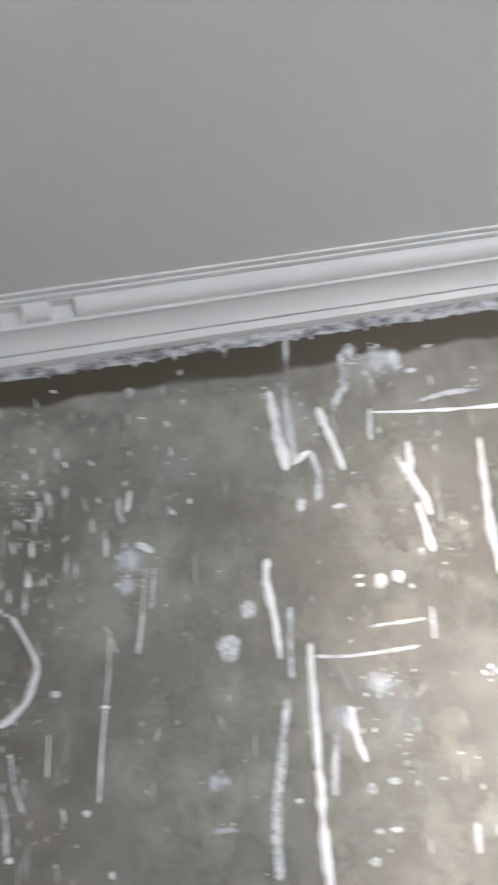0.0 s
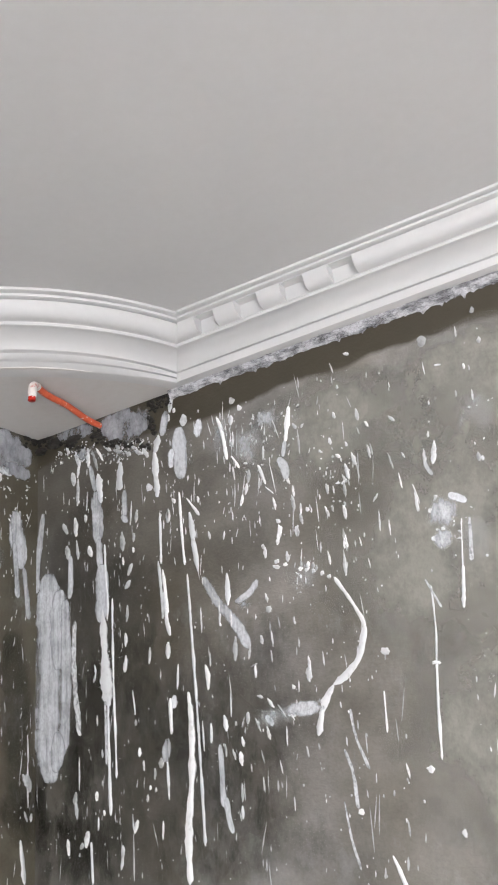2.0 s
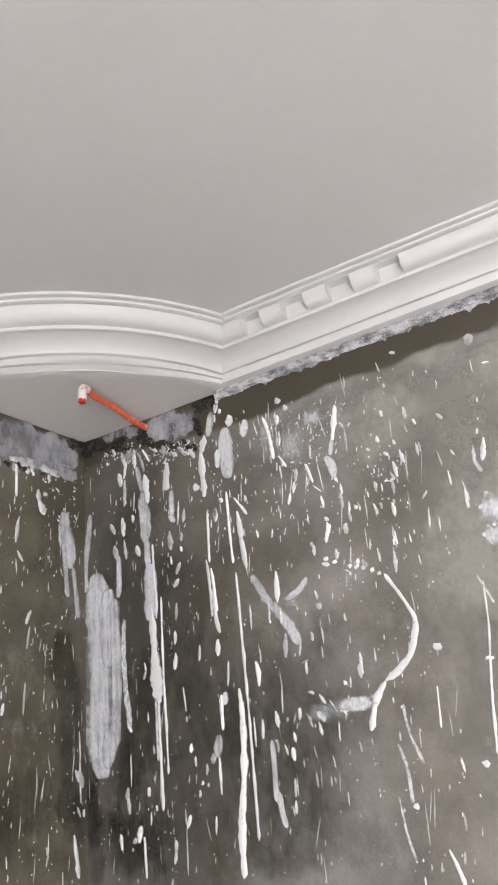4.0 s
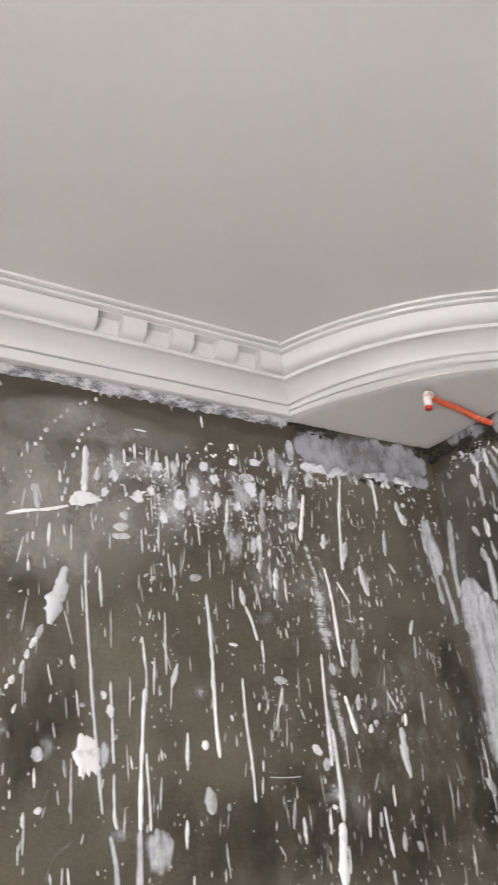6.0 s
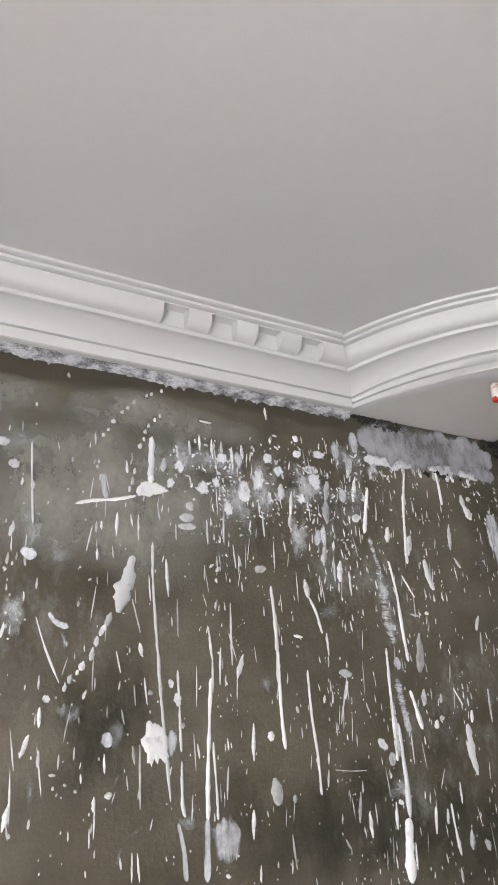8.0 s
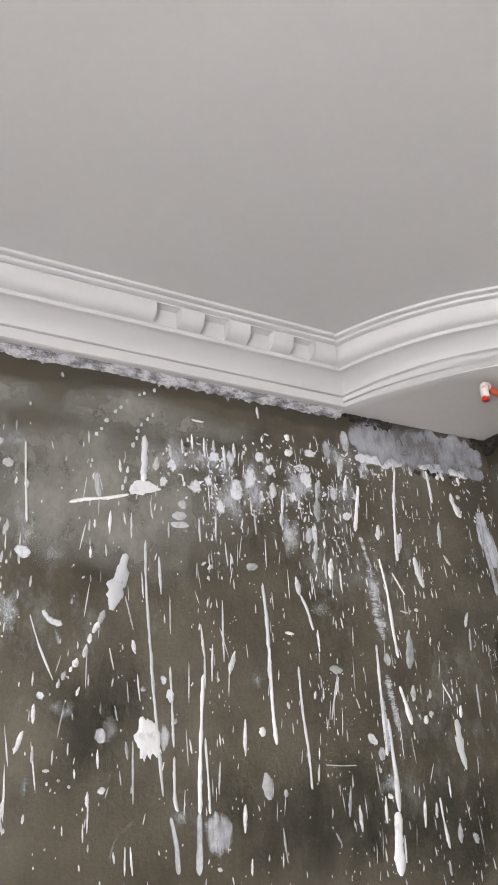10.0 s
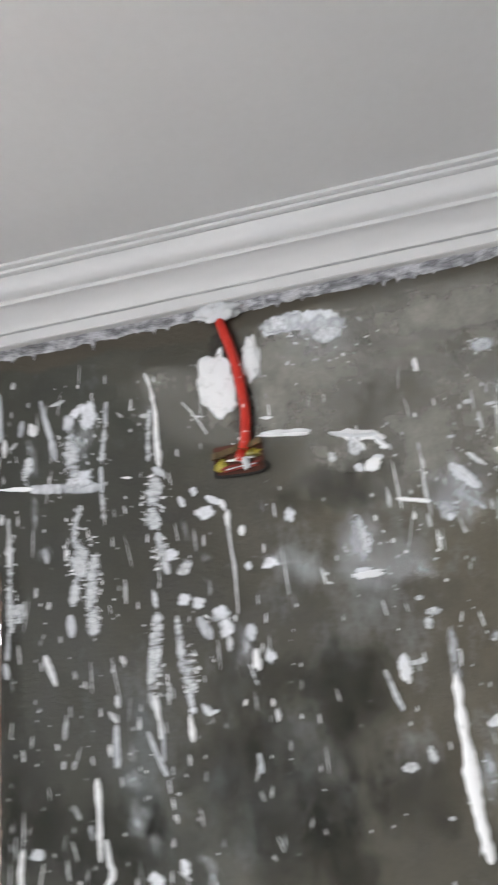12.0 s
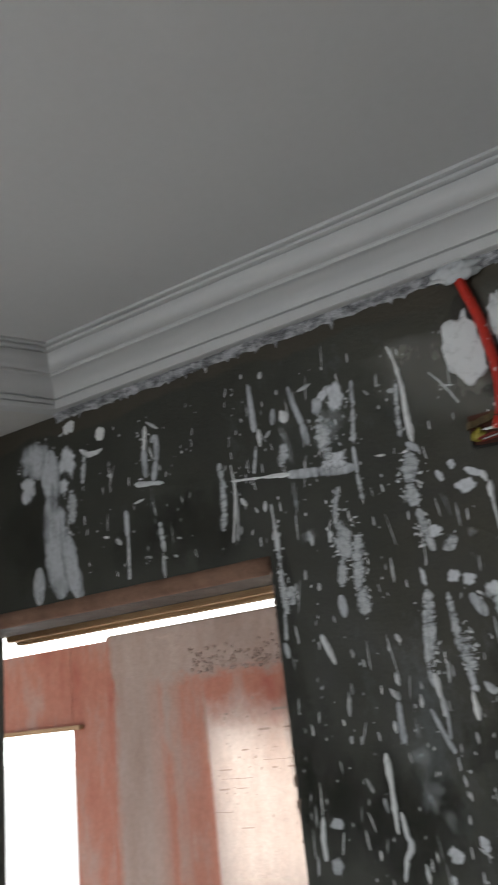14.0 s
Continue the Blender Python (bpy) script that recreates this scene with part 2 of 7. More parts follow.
def yard_wall():
    # red brick, a strip of grey render, pink slurry and a sunlit-pale lime coat, with soft ragged borders
    m, nt, b = material("patched_yard_wall", 0.9)
    geo = nt.nodes.new("ShaderNodeNewGeometry")
    sep = nt.nodes.new("ShaderNodeSeparateXYZ")
    nt.links.new(geo.outputs["Position"], sep.inputs[0])
    n = noise_tex(nt, 6, 5, 0.65, (1, 1, 0.35))
    fine = noise_tex(nt, 45, 4, 0.7, shift=3)
    y = calc(nt, "ADD", sep.outputs[1], calc(nt, "MULTIPLY", calc(nt, "SUBTRACT", n, 0.5), 0.16))
    z = calc(nt, "ADD", sep.outputs[2], calc(nt, "MULTIPLY", calc(nt, "SUBTRACT", noise_tex(nt, 11, 5, 0.7, shift=6), 0.5), 0.22))

    def step(v, at, soft):
        r = nt.nodes.new("ShaderNodeMapRange")
        r.inputs["From Min"].default_value = at - soft
        r.inputs["From Max"].default_value = at + soft
        nt.links.new(v, r.inputs["Value"])
        return r.outputs[0]

    brick = ramp(nt, n, [(0.3, (0.38, 0.12, 0.08)), (0.5, (0.44, 0.19, 0.13)), (0.68, (0.42, 0.28, 0.23))])
    cement = ramp(nt, n, [(0.3, (0.34, 0.24, 0.195)), (0.7, (0.44, 0.345, 0.295))])
    slurry = ramp(nt, n, [(0.35, (0.44, 0.20, 0.14)), (0.65, (0.40, 0.29, 0.24))])
    sunlit_lime = ramp(nt, n, [(0.3, (0.52, 0.38, 0.32)), (0.6, (0.64, 0.53, 0.47))])
    col = mix(nt, step(y, -3.83, 0.02), brick, cement)
    col = mix(nt, step(y, -3.61, 0.05), col, slurry)
    for left, right in ((-3.57, -3.53), (-3.47, -3.345)):   # bare brick showing between the runs of slurry
        col = mix(nt, calc(nt, "MULTIPLY", step(y, left, 0.012), calc(nt, "SUBTRACT", 0.9, step(y, right, 0.012))), col, brick)
    # lime coat whose pale tone and soft top also paint in the sunlit patch
    pale = mix(nt, step(z, 1.86, 0.08), sunlit_lime, brick)
    col = mix(nt, step(sep.outputs[1], -3.34, 0.008), col, pale)
    col = mix(nt, calc(nt, "MULTIPLY", step(z, 2.03, 0.03), step(y, -3.83, 0.02)), col, cement)
    col = mix(nt, 0.35, col, ramp(nt, fine, [(0.3, (0.7, 0.7, 0.7)), (0.7, (1.2, 1.2, 1.2))]), "MULTIPLY")
    nt.links.new(col, b.inputs["Base Color"])
    bump(nt, b, calc(nt, "ADD", n, fine), 0.6, 0.006)
    return m


YARD = yard_wall()
HAZY_SKY, nt, b = material("hazy_sky", 1.0)
b.inputs["Base Color"].default_value = (0.8, 0.8, 0.8, 1)
b.inputs["Emission Color"].default_value = (1.0, 0.99, 0.97, 1)
b.inputs["Emission Strength"].default_value = 1.1
TIMBER = mottled("raw_timber", [(0.3, (0.30, 0.16, 0.07)), (0.6, (0.52, 0.34, 0.18)), (0.8, (0.62, 0.44, 0.26))], 12, 0.7, 0.4, 0.002, (4, 0.4, 4))
RED_EDGE = mottled("brown_lintel_edge", [(0.3, (0.15, 0.08, 0.05)), (0.7, (0.30, 0.17, 0.115))], 22, 0.8, 0.5, 0.003)


def conduit_plastic(name, dark, light):
    m, nt, b = material(name, 0.38)
    n = noise_tex(nt, 55, 4, 0.7)
    col = ramp(nt, n, [(0.30, dark), (0.55, light), (0.61, light), (0.64, (0.75, 0.70, 0.67))])
    nt.links.new(col, b.inputs["Base Color"])
    bump(nt, b, n, 0.2, 0.001)
    return m


CONDUIT = conduit_plastic("red_conduit", (0.38, 0.014, 0.006), (0.50, 0.024, 0.010))
CONDUIT_PALE = conduit_plastic("orange_conduit", (0.55, 0.075, 0.03), (0.68, 0.13, 0.055))
BOX_YELLOW = mottled("dirty_yellow_plastic", [(0.38, (0.04, 0.032, 0.015)), (0.52, (0.30, 0.25, 0.025)), (0.7, (0.46, 0.38, 0.05))], 60, 0.45, 0.2, 0.001)
BOX_LID = mottled("grimy_lid", [(0.35, (0.045, 0.026, 0.010)), (0.58, (0.10, 0.065, 0.022)), (0.75, (0.24, 0.18, 0.06))], 70, 0.5, 0.3, 0.001)
BOX_RED = mottled("dull_red", [(0.3, (0.12, 0.02, 0.015)), (0.7, (0.32, 0.05, 0.03))], 60)
BOX_DARK = mottled("box_shade", [(0.3, (0.05, 0.015, 0.01)), (0.7, (0.12, 0.04, 0.02))], 50)


# ---- mesh helpers ----
def shade(me, smooth):
    for p in me.polygons:
        p.use_smooth = smooth


def part(name, bm, mat, parent=None, label="", smooth=False):
    me = bpy.data.meshes.new(name)
    bmesh.ops.recalc_face_normals(bm, faces=bm.faces)
    bm.to_mesh(me)
    bm.free()
    me.materials.append(mat)
    shade(me, smooth)
    ob = new(name, me)
    ob.parent = parent
    if label:
        ob["label"] = label
    return ob


def from_lists(name, verts, faces, mat, parent=None, smooth=True):
    me = bpy.data.meshes.new(name)
    me.from_pydata(verts, [], faces)
    me.materials.append(mat)
    shade(me, smooth)
    ob = new(name, me)
    ob.parent = parent
    return ob


def box(bm, x0, y0, z0, x1, y1, z1):
    v = [bm.verts.new((x, y, z)) for x in (x0, x1) for y in (y0, y1) for z in (z0, z1)]
    for f in ((0, 1, 3, 2), (4, 6, 7, 5), (0, 4, 5, 1), (2, 3, 7, 6), (0, 2, 6, 4), (1, 5, 7, 3)):
        bm.faces.new([v[i] for i in f])


def block(name, mat, *boxes, parent=None, label="", bevel=0.0):
    bm = bmesh.new()
    for b in boxes:
        box(bm, *b)
    if bevel:
        bmesh.ops.bevel(bm, geom=bm.edges[:], offset=bevel, segments=2, affect="EDGES")
    return part(name, bm, mat, parent, label)


def thing(name, label, category, at=(0, 0, 0), kind="", group=""):
    ob = new(name)
    ob.location = at
    ob.empty_display_size = 0.1
    return tagged(ob, label, category, group, kind)


def tube(points, radius, sides=12, cap=True):
    # a bent pipe along points
    bm = bmesh.new()
    pts = [Vector(p) for p in points]
    rings = []
    side = None
    for i, p in enumerate(pts):
        d = (pts[min(i + 1, len(pts) - 1)] - pts[max(i - 1, 0)]).normalized()
        side = d.orthogonal().normalized() if side is None else (side - d * side.dot(d)).normalized()
        up = d.cross(side)
        r = radius * (1 + 0.07 * noise.noise(p * 60))
        rings.append([bm.verts.new(p + (side * math.cos(a) + up * math.sin(a)) * r) for a in (2 * math.pi * k / sides for k in range(sides))])
    for a, b in zip(rings, rings[1:]):
        for k in range(sides):
            bm.faces.new((a[k], a[(k + 1) % sides], b[(k + 1) % sides], b[k]))
    if cap:
        bm.faces.new(rings[0])
        bm.faces.new(rings[-1])
    return bm


def curve_points(keys, n=24):
    # smooth line through a few keys
    keys = [Vector(k) for k in keys]
    out = []
    for i in range(len(keys) - 1):
        p0, p1, p2, p3 = keys[max(i - 1, 0)], keys[i], keys[i + 1], keys[min(i + 2, len(keys) - 1)]
        m = max(2, n // (len(keys) - 1))
        for k in range(m):
            t = k / m
            out.append(0.5 * ((2 * p1) + (p2 - p0) * t + (2 * p0 - 5 * p1 + 4 * p2 - p3) * t * t + (3 * p1 - p0 - 3 * p2 + p3) * t ** 3))
    out.append(keys[-1])
    return out


# ---- the room ----
DOOR_R, DOOR_L, HEAD = -2.07, -3.05, 2.12
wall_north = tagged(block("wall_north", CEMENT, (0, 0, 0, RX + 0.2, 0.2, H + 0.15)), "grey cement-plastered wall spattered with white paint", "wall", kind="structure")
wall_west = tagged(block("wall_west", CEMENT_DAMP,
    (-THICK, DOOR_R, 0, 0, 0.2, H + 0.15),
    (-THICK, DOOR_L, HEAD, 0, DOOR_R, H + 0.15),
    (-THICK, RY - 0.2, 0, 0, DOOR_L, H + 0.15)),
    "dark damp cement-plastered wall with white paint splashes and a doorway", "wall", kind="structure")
# south and east walls stay unseen; made pale to reflect fill light
tagged(block("wall_south", PALE_BOUNCE,
    (0, RY - 0.2, 0, RX + 0.2, RY, 0.85), (0, RY - 0.2, 2.15, RX + 0.2, RY, H + 0.15),
    (0, RY - 0.2, 0.85, 1.62, RY, 2.15), (3.52, RY - 0.2, 0.85, RX + 0.2, RY, 2.15)),
    "unseen pale wall that bounces light, with a window opening", "wall", kind="structure")
tagged(block("wall_east", PALE_BOUNCE, (RX, RY, 0, RX + 0.2, 0, H + 0.15)), "unseen pale wall that bounces light", "wall", kind="structure")
tagged(block("floor", FLOOR, (0, RY, -0.15, RX, 0, 0)), "unseen cement screed floor, made pale to bounce light", "floor", kind="structure")
def ceil_z(x):
    # the ceiling sags a little away from the west wall
    return 2.642 - 0.020 * min(x, 2.0)


bm = bmesh.new()
for x0, x1 in ((0, 2.0), (2.0, RX)):
    at = len(bm.verts)
    box(bm, x0, RY, H, x1, 0, H + 0.14)
    bm.verts.ensure_lookup_table()
    for v in bm.verts[at:]:
        v.co.z = ceil_z(v.co.x) if v.co.z < H + 0.1 else H + 0.15
bmesh.ops.remove_doubles(bm, verts=bm.verts, dist=0.0005)
tagged(part("ceiling", bm, CEILING), "smooth grey-white primed gypsum ceiling", "ceiling", kind="structure")
tagged(block("ground", FLOOR, (-60, -60, -0.35, 60, 60, -0.2)), "pale bare ground outside", "ground", kind="structure")


# ---- gypsum cornice ----
# plan of the cornice's wall line: straight runs, and an arc that bulges into the room at each corner
def arc(a, b, centre_side, sag, n=28):
    a, b = Vector(a), Vector(b)
    c = (b - a).length
    r = c * c / (8 * sag) + sag / 2
    mid = (a + b) / 2
    nrm = (Vector(centre_side) - mid).normalized()
    centre = mid + nrm * (r - sag)
    a0 = math.atan2(*(a - centre).yx)
    a1 = math.atan2(*(b - centre).yx)
    d = (a1 - a0 + math.pi) % (2 * math.pi) - math.pi
    return [centre + Vector((math.cos(a0 + d * k / n), math.sin(a0 + d * k / n))) * r for k in range(n + 1)]


CUT, SAG, LIP = 0.415, 0.078, 0.0
PLAN_NW = arc((LIP, -0.418), (0.388, -LIP), (0, 0), 0.090)
PLAN_SW = arc((0.56, RY), (LIP, -2.56), (0, RY), 0.105)
PLAN_NE = arc((RX - CUT, 0), (RX, -CUT), (RX, 0), SAG)
PLAN_SE = arc((RX, RY + CUT), (RX - CUT, RY), (RX, RY), SAG)


# profile: (out from the wall, height above the foot)
TOP = H - FOOT
BODY = [(0.0, 0.0), (0.027, 0.0), (0.030, 0.0015), (0.0315, 0.0175), (0.0305, 0.0188), (0.0262, 0.0192), (0.0262, 0.0211), (0.0325, 0.0222)]
for k in range(1, 9):   # cavetto
    a = radians(90 * k / 8)
    BODY.append((0.0325 + 0.0421 * (0.55 * (1 - math.cos(a)) + 0.45 * k / 8), 0.0222 + 0.0252 * (0.55 * math.sin(a) + 0.45 * k / 8)))
BODY += [(0.0775, 0.0470), (0.0790, 0.0480), (0.0795, 0.0525), (0.0785, 0.0540), (0.0800, 0.0550), (0.0815, 0.0835),
         (0.1010, 0.0838), (0.1010, 0.0862), (0.1110, 0.0866), (0.1125, 0.0874), (0.1130, 0.0918), (0.1115, 0.0926),
         (0.1082, 0.0930), (0.1082, 0.0949), (0.1175, 0.0956), (0.1190, 0.0962), (0.1195, TOP), (0.0, TOP)]
# the corner pieces carry one more groove, and their foot is drawn back in the middle of the bow
BODY_BOW = [(0.0, 0.0), (0.027, 0.0), (0.030, 0.0015), (0.0308, 0.0085), (0.0250, 0.0092), (0.0250, 0.0108), (0.0312, 0.0114)] + BODY[3:]
ROLL = [(0.0795, 0.0550)] + [(0.0795 + 0.0255 * math.sin(radians(90 * k / 9)) ** 0.9, 0.0550 + 0.0268 * (1 - math.cos(radians(90 * k / 9)) ** 0.9)) for k in range(1, 10)] + [(0.1050, 0.0836), (0.0795, 0.0836)]


def sweep(line, profile, start=None, end=None, wobble=0.0006, draw=0.0):
    # carries profile along a plan line; the room lies to the right of the line's way; mitred ends by start/end neighbours
    bm = bmesh.new()
    pts = [Vector(p) for p in line]
    rings = []
    for i, p in enumerate(pts):
        before = (p - pts[i - 1]) if i else ((p - Vector(start)) if start else (pts[1] - p))
        after = (pts[i + 1] - p) if i + 1 < len(pts) else ((Vector(end) - p) if end else (p - pts[i - 1]))
        n1 = Vector((before.y, -before.x)).normalized()
        n2 = Vector((after.y, -after.x)).normalized()
        m = (n1 + n2).normalized()
        m = m / max(0.3, m.dot(n1))
        ring = []
        for out, up in profile:
            back = draw * max(0.0, 1 - up / 0.0222) * math.sin(math.pi * i / (len(pts) - 1))
            q = p + m * (out - back)
            w = wobble * noise.noise(Vector((q.x * 3, q.y * 3, up * 8)))
            ring.append(bm.verts.new((q.x, q.y, FOOT + up * (ceil_z(q.x) - FOOT) / TOP + w)))
        rings.append(ring)
    k = len(profile)
    for a, b in zip(rings, rings[1:]):
        for j in range(k):
            bm.faces.new((a[j], a[(j + 1) % k], b[(j + 1) % k], b[j]))
    if not start:
        bm.faces.new(rings[0])
    if not end:
        bm.faces.new(rings[-1])
    return bm


def steps(a, b, n):
    a, b = Vector(a), Vector(b)
    return [a + (b - a) * k / n for k in range(n + 1)]


def auto_smooth(ob, degrees=28):
    me = ob.data
    shade(me, True)
    bm = bmesh.new()
    bm.from_mesh(me)
    for e in bm.edges:
        if len(e.link_faces) == 2 and e.calc_face_angle(0) > radians(degrees):
            e.smooth = False
    bm.to_mesh(me)
    bm.free()
    return ob


def cornice(name, line, label, before=None, after=None, rolls=(), bow=False):
    # rolls: stretches of the round moulding, as points of the line
    ob = auto_smooth(part(name, sweep(line, BODY_BOW if bow else BODY, before, after, draw=0.036 if bow else 0.0), PLASTER))
    tagged(ob, label, "cornice", "gypsum cornice", "structure")
    for piece, first, last in rolls:
        b = before if first is line[0] else None
        e = after if last is line[-1] else None
        run = [first] + [p for p in line if (p - first).dot(last - first) > 1e-5 and (p - last).dot(first - last) > 1e-5] + [last] if len(line) < 25 or piece != "roll_moulding" else line
        auto_smooth(part(piece, sweep(run, ROLL, b, e), PLASTER, ob))
    return ob


def dented(line, spans):
    # picks stretches of a straight run by their metres from its start
    a, b = line[0], line[-1]
    d = (b - a).normalized()
    out = []
    for piece, s0, s1 in spans:
        first = line[0] if s0 is None else a + d * s0
        last = line[-1] if s1 is None else a + d * s1
        out.append((piece, first, last))
    return out


west = steps(PLAN_SW[-1], PLAN_NW[0], 16)
north = steps(PLAN_NW[-1], PLAN_NE[0], 16)
east = steps(PLAN_NE[-1], PLAN_SE[0], 8)
south = steps(PLAN_SE[-1], PLAN_SW[0], 8)
y0 = west[0].y
cornice("cornice_west", west, "white moulded gypsum cornice with a dentil row", PLAN_SW[-2], PLAN_NW[1], dented(west, [
    ("roll_moulding", None, -0.876 - y0), ("dentil", -0.828 - y0, -0.782 - y0), ("dentil", -0.730 - y0, -0.685 - y0),
    ("dentil", -0.633 - y0, -0.589 - y0), ("dentil", -0.538 - y0, None)]))
x0 = north[0].x
cornice("cornice_north", north, "white moulded gypsum cornice with a dentil row", PLAN_NW[-2], PLAN_NE[1], dented(north, [
    ("dentil", None, 0.531 - x0), ("dentil", 0.575 - x0, 0.623 - x0), ("dentil", 0.673 - x0, 0.722 - x0),
    ("dentil", 0.771 - x0, 0.820 - x0), ("roll_moulding", 0.869 - x0, None)]))
cornice("cornice_east", east, "white moulded gypsum cornice", PLAN_NE[-2], PLAN_SE[1], dented(east, [("roll_moulding", None, None)]))
cornice("cornice_south", south, "white moulded gypsum cornice", PLAN_SE[-2], PLAN_SW[1], dented(south, [("roll_moulding", None, None)]))
for nm, plan, b, e in (("cornice_corner", PLAN_NW, west[-2], north[1]), ("cornice_corner", PLAN_NE, north[-2], east[1]),
                       ("cornice_corner", PLAN_SE, east[-2], south[1]), ("cornice_corner", PLAN_SW, south[-2], west[1])):
    cornice(nm, plan, "white gypsum cornice curving across the corner", b, e, [("roll_moulding", plan[0], plan[-1])], True)


def soffit(plan, corner):
    bm = bmesh.new()
    pts = [Vector(corner)] + [Vector(p) for p in plan]
    lo = [bm.verts.new((p.x, p.y, FOOT + 0.0008)) for p in pts]
    hi = [bm.verts.new((p.x, p.y, FOOT + 0.02)) for p in pts]
    n = len(pts)
    for k in range(1, n - 1):
        bm.faces.new((lo[0], lo[k], lo[k + 1]))
        bm.faces.new((hi[0], hi[k + 1], hi[k]))
    for k in range(n):
        bm.faces.new((lo[k], lo[(k + 1) % n], hi[(k + 1) % n], hi[k]))
    return tagged(part("corner_soffit", bm, SOFFIT), "bare gypsum panel closing the corner behind the cornice", "ceiling panel", kind="structure")


for plan, corner in ((PLAN_NW, (0, 0)), (PLAN_NE, (RX, 0)), (PLAN_SE, (RX, RY)), (PLAN_SW, (0, RY))):
    soffit(plan, corner)


# ---- wall coordinates: s along the wall, z up, off out of it ----
def on_north(s, z, off):
    return (s, -off, z)


def on_west(s, z, off):
    return (off, s, z)


WALLS = {"A": (on_north, wall_north), "B": (on_west, wall_west)}


def mortar_strip(wall, s0, s1, drop=0.020, out=0.015, seed=0.0, taper=0.0):
    # ragged bedding mortar squeezed out under the cornice's foot
    put, owner = WALLS[wall]
    n = int(abs(s1 - s0) / 0.004)
    rows = 10
    verts, faces = [], []
    for i in range(n + 1):
        s = s0 + (s1 - s0) * i / n
        d = drop * (0.85 + 0.30 * noise.noise(Vector((s * 9, seed, 1))) + 0.28 * noise.noise(Vector((s * 60, seed, 2))) + max(0, noise.noise(Vector((s * 30, seed, 4)))) * 0.4 + max(0, noise.noise(Vector((s * 120, seed, 6)))) ** 2 * 2.4)
        if taper:
            d *= min(1.0, 0.12 + min(abs(s - s0), abs(s1 - s) + taper * 0.6) / taper)
        for j in range(rows):
            v = j / (rows - 1)
            z = FOOT + 0.002 - (d + 0.003) * v
            off = out * (1 - v) ** 1.3 + 0.0015 + 0.0030 * noise.noise(Vector((s * 45, z * 260, seed))) + 0.0022 * noise.noise(Vector((s * 190, z * 210, seed + 3)))
            if v == 1:
                off = -0.002
            verts.append(put(s, z, max(off, 0.001) if v < 1 else off))
    for i in range(n):
        for j in range(rows - 1):
            a = i * rows + j
            faces.append((a, a + 1, a + rows + 1, a + rows))
    ob = from_lists("bedding_mortar", verts, faces, MORTAR, None, True)
    return tagged(ob, "ragged grey-white bedding mortar under the cornice", "mortar", kind="structure")


mortar_strip("A", 0.388, RX - CUT, 0.016, seed=3.0)
mortar_strip("B", -2.56, -0.418, 0.015, seed=8.0)


# ---- doorway and the yard behind it ----
tagged(part("door_lintel_edge", tube([(-0.006, DOOR_L + 0.001 + (DOOR_R - DOOR_L - 0.002) * k / 24, HEAD - 0.009) for k in range(25)], 0.0165, 14), RED_EDGE, smooth=True), "rough brown edge of the doorway lintel", "lintel", kind="structure")
board = thing("formwork_board", "raw timber formwork strip remaining under the lintel", "timber", (-0.30, (DOOR_L + DOOR_R) / 2, HEAD - 0.03))
block("plank", TIMBER, (-0.012, -0.486, 0.017, 0.018, 0.486, 0.034), parent=board, bevel=0.003)
block("batten", TIMBER, (-0.045, -0.486, 0.010, -0.016, 0.486, 0.024), parent=board, bevel=0.003)
YX = -1.6
for piece in ((YX - 0.2, -3.86, 0, YX, 2.0, 2.08), (YX - 0.26, -4.13, 0, YX - 0.06, -3.862, 2.235), (YX - 0.26, -6.5, 1.87, YX - 0.06, -4.132, 2.235),
              (YX - 0.26, -6.5, 0, YX - 0.06, -5.2, 1.868), (YX - 0.26, -5.198, 0, YX - 0.06, -4.132, 0.6)):
    tagged(block("wall_yard", YARD, piece), "red clay brick wall patched with cement slurry", "wall", kind="structure")
bm = bmesh.new()
box(bm, -40.2, -70, -0.2, -40, 50, 30)
tagged(part("backdrop", bm, HAZY_SKY), "white hazy sky in the distance", "sky", kind="structure")
tagged(block("ring_beam", YARD, (YX - 0.2, -3.86, 2.05, YX + 0.004, 2.0, 2.248), bevel=0.008), "grey concrete ring beam on the brick wall", "beam", kind="structure")
# slabs above view, added to bound the sun patch on the yard wall
tagged(block("canopy", CONCRETE, (YX - 0.3, -7.0, 2.62, -0.3, -3.40, 2.72), (YX - 0.3, -3.40, 2.62, -0.90, 2.0, 2.72)), "unseen concrete slab added to shade the yard wall", "canopy", kind="structure")
tagged(block("window_head", TIMBER, (YX - 0.058, -4.9, 1.865, YX - 0.03, -4.06, 1.885), bevel=0.004), "timber strip over the yard window", "trim", kind="structure")


# crumbling aggregate on the beam's lower edge
rnd = random.Random(5)
bm = bmesh.new()
for i in range(170):
    y, z = rnd.uniform(-3.4, -2.7), 2.03 + abs(rnd.gauss(0, 0.05))
    r = rnd.uniform(0.004, 0.011)
    at = bmesh.ops.create_icosphere(bm, subdivisions=1, radius=r)["verts"]
    for v in at:
        v.co = Vector((v.co.x * 0.7, v.co.y * rnd.uniform(0.8, 1.2), v.co.z * 0.8)) + Vector((YX + (0.005 if z > 2.052 else 0.001), y, z))
tagged(part("aggregate", bm, CONCRETE), "crumbling grey aggregate on the ring beam", "rubble", kind="stuff")
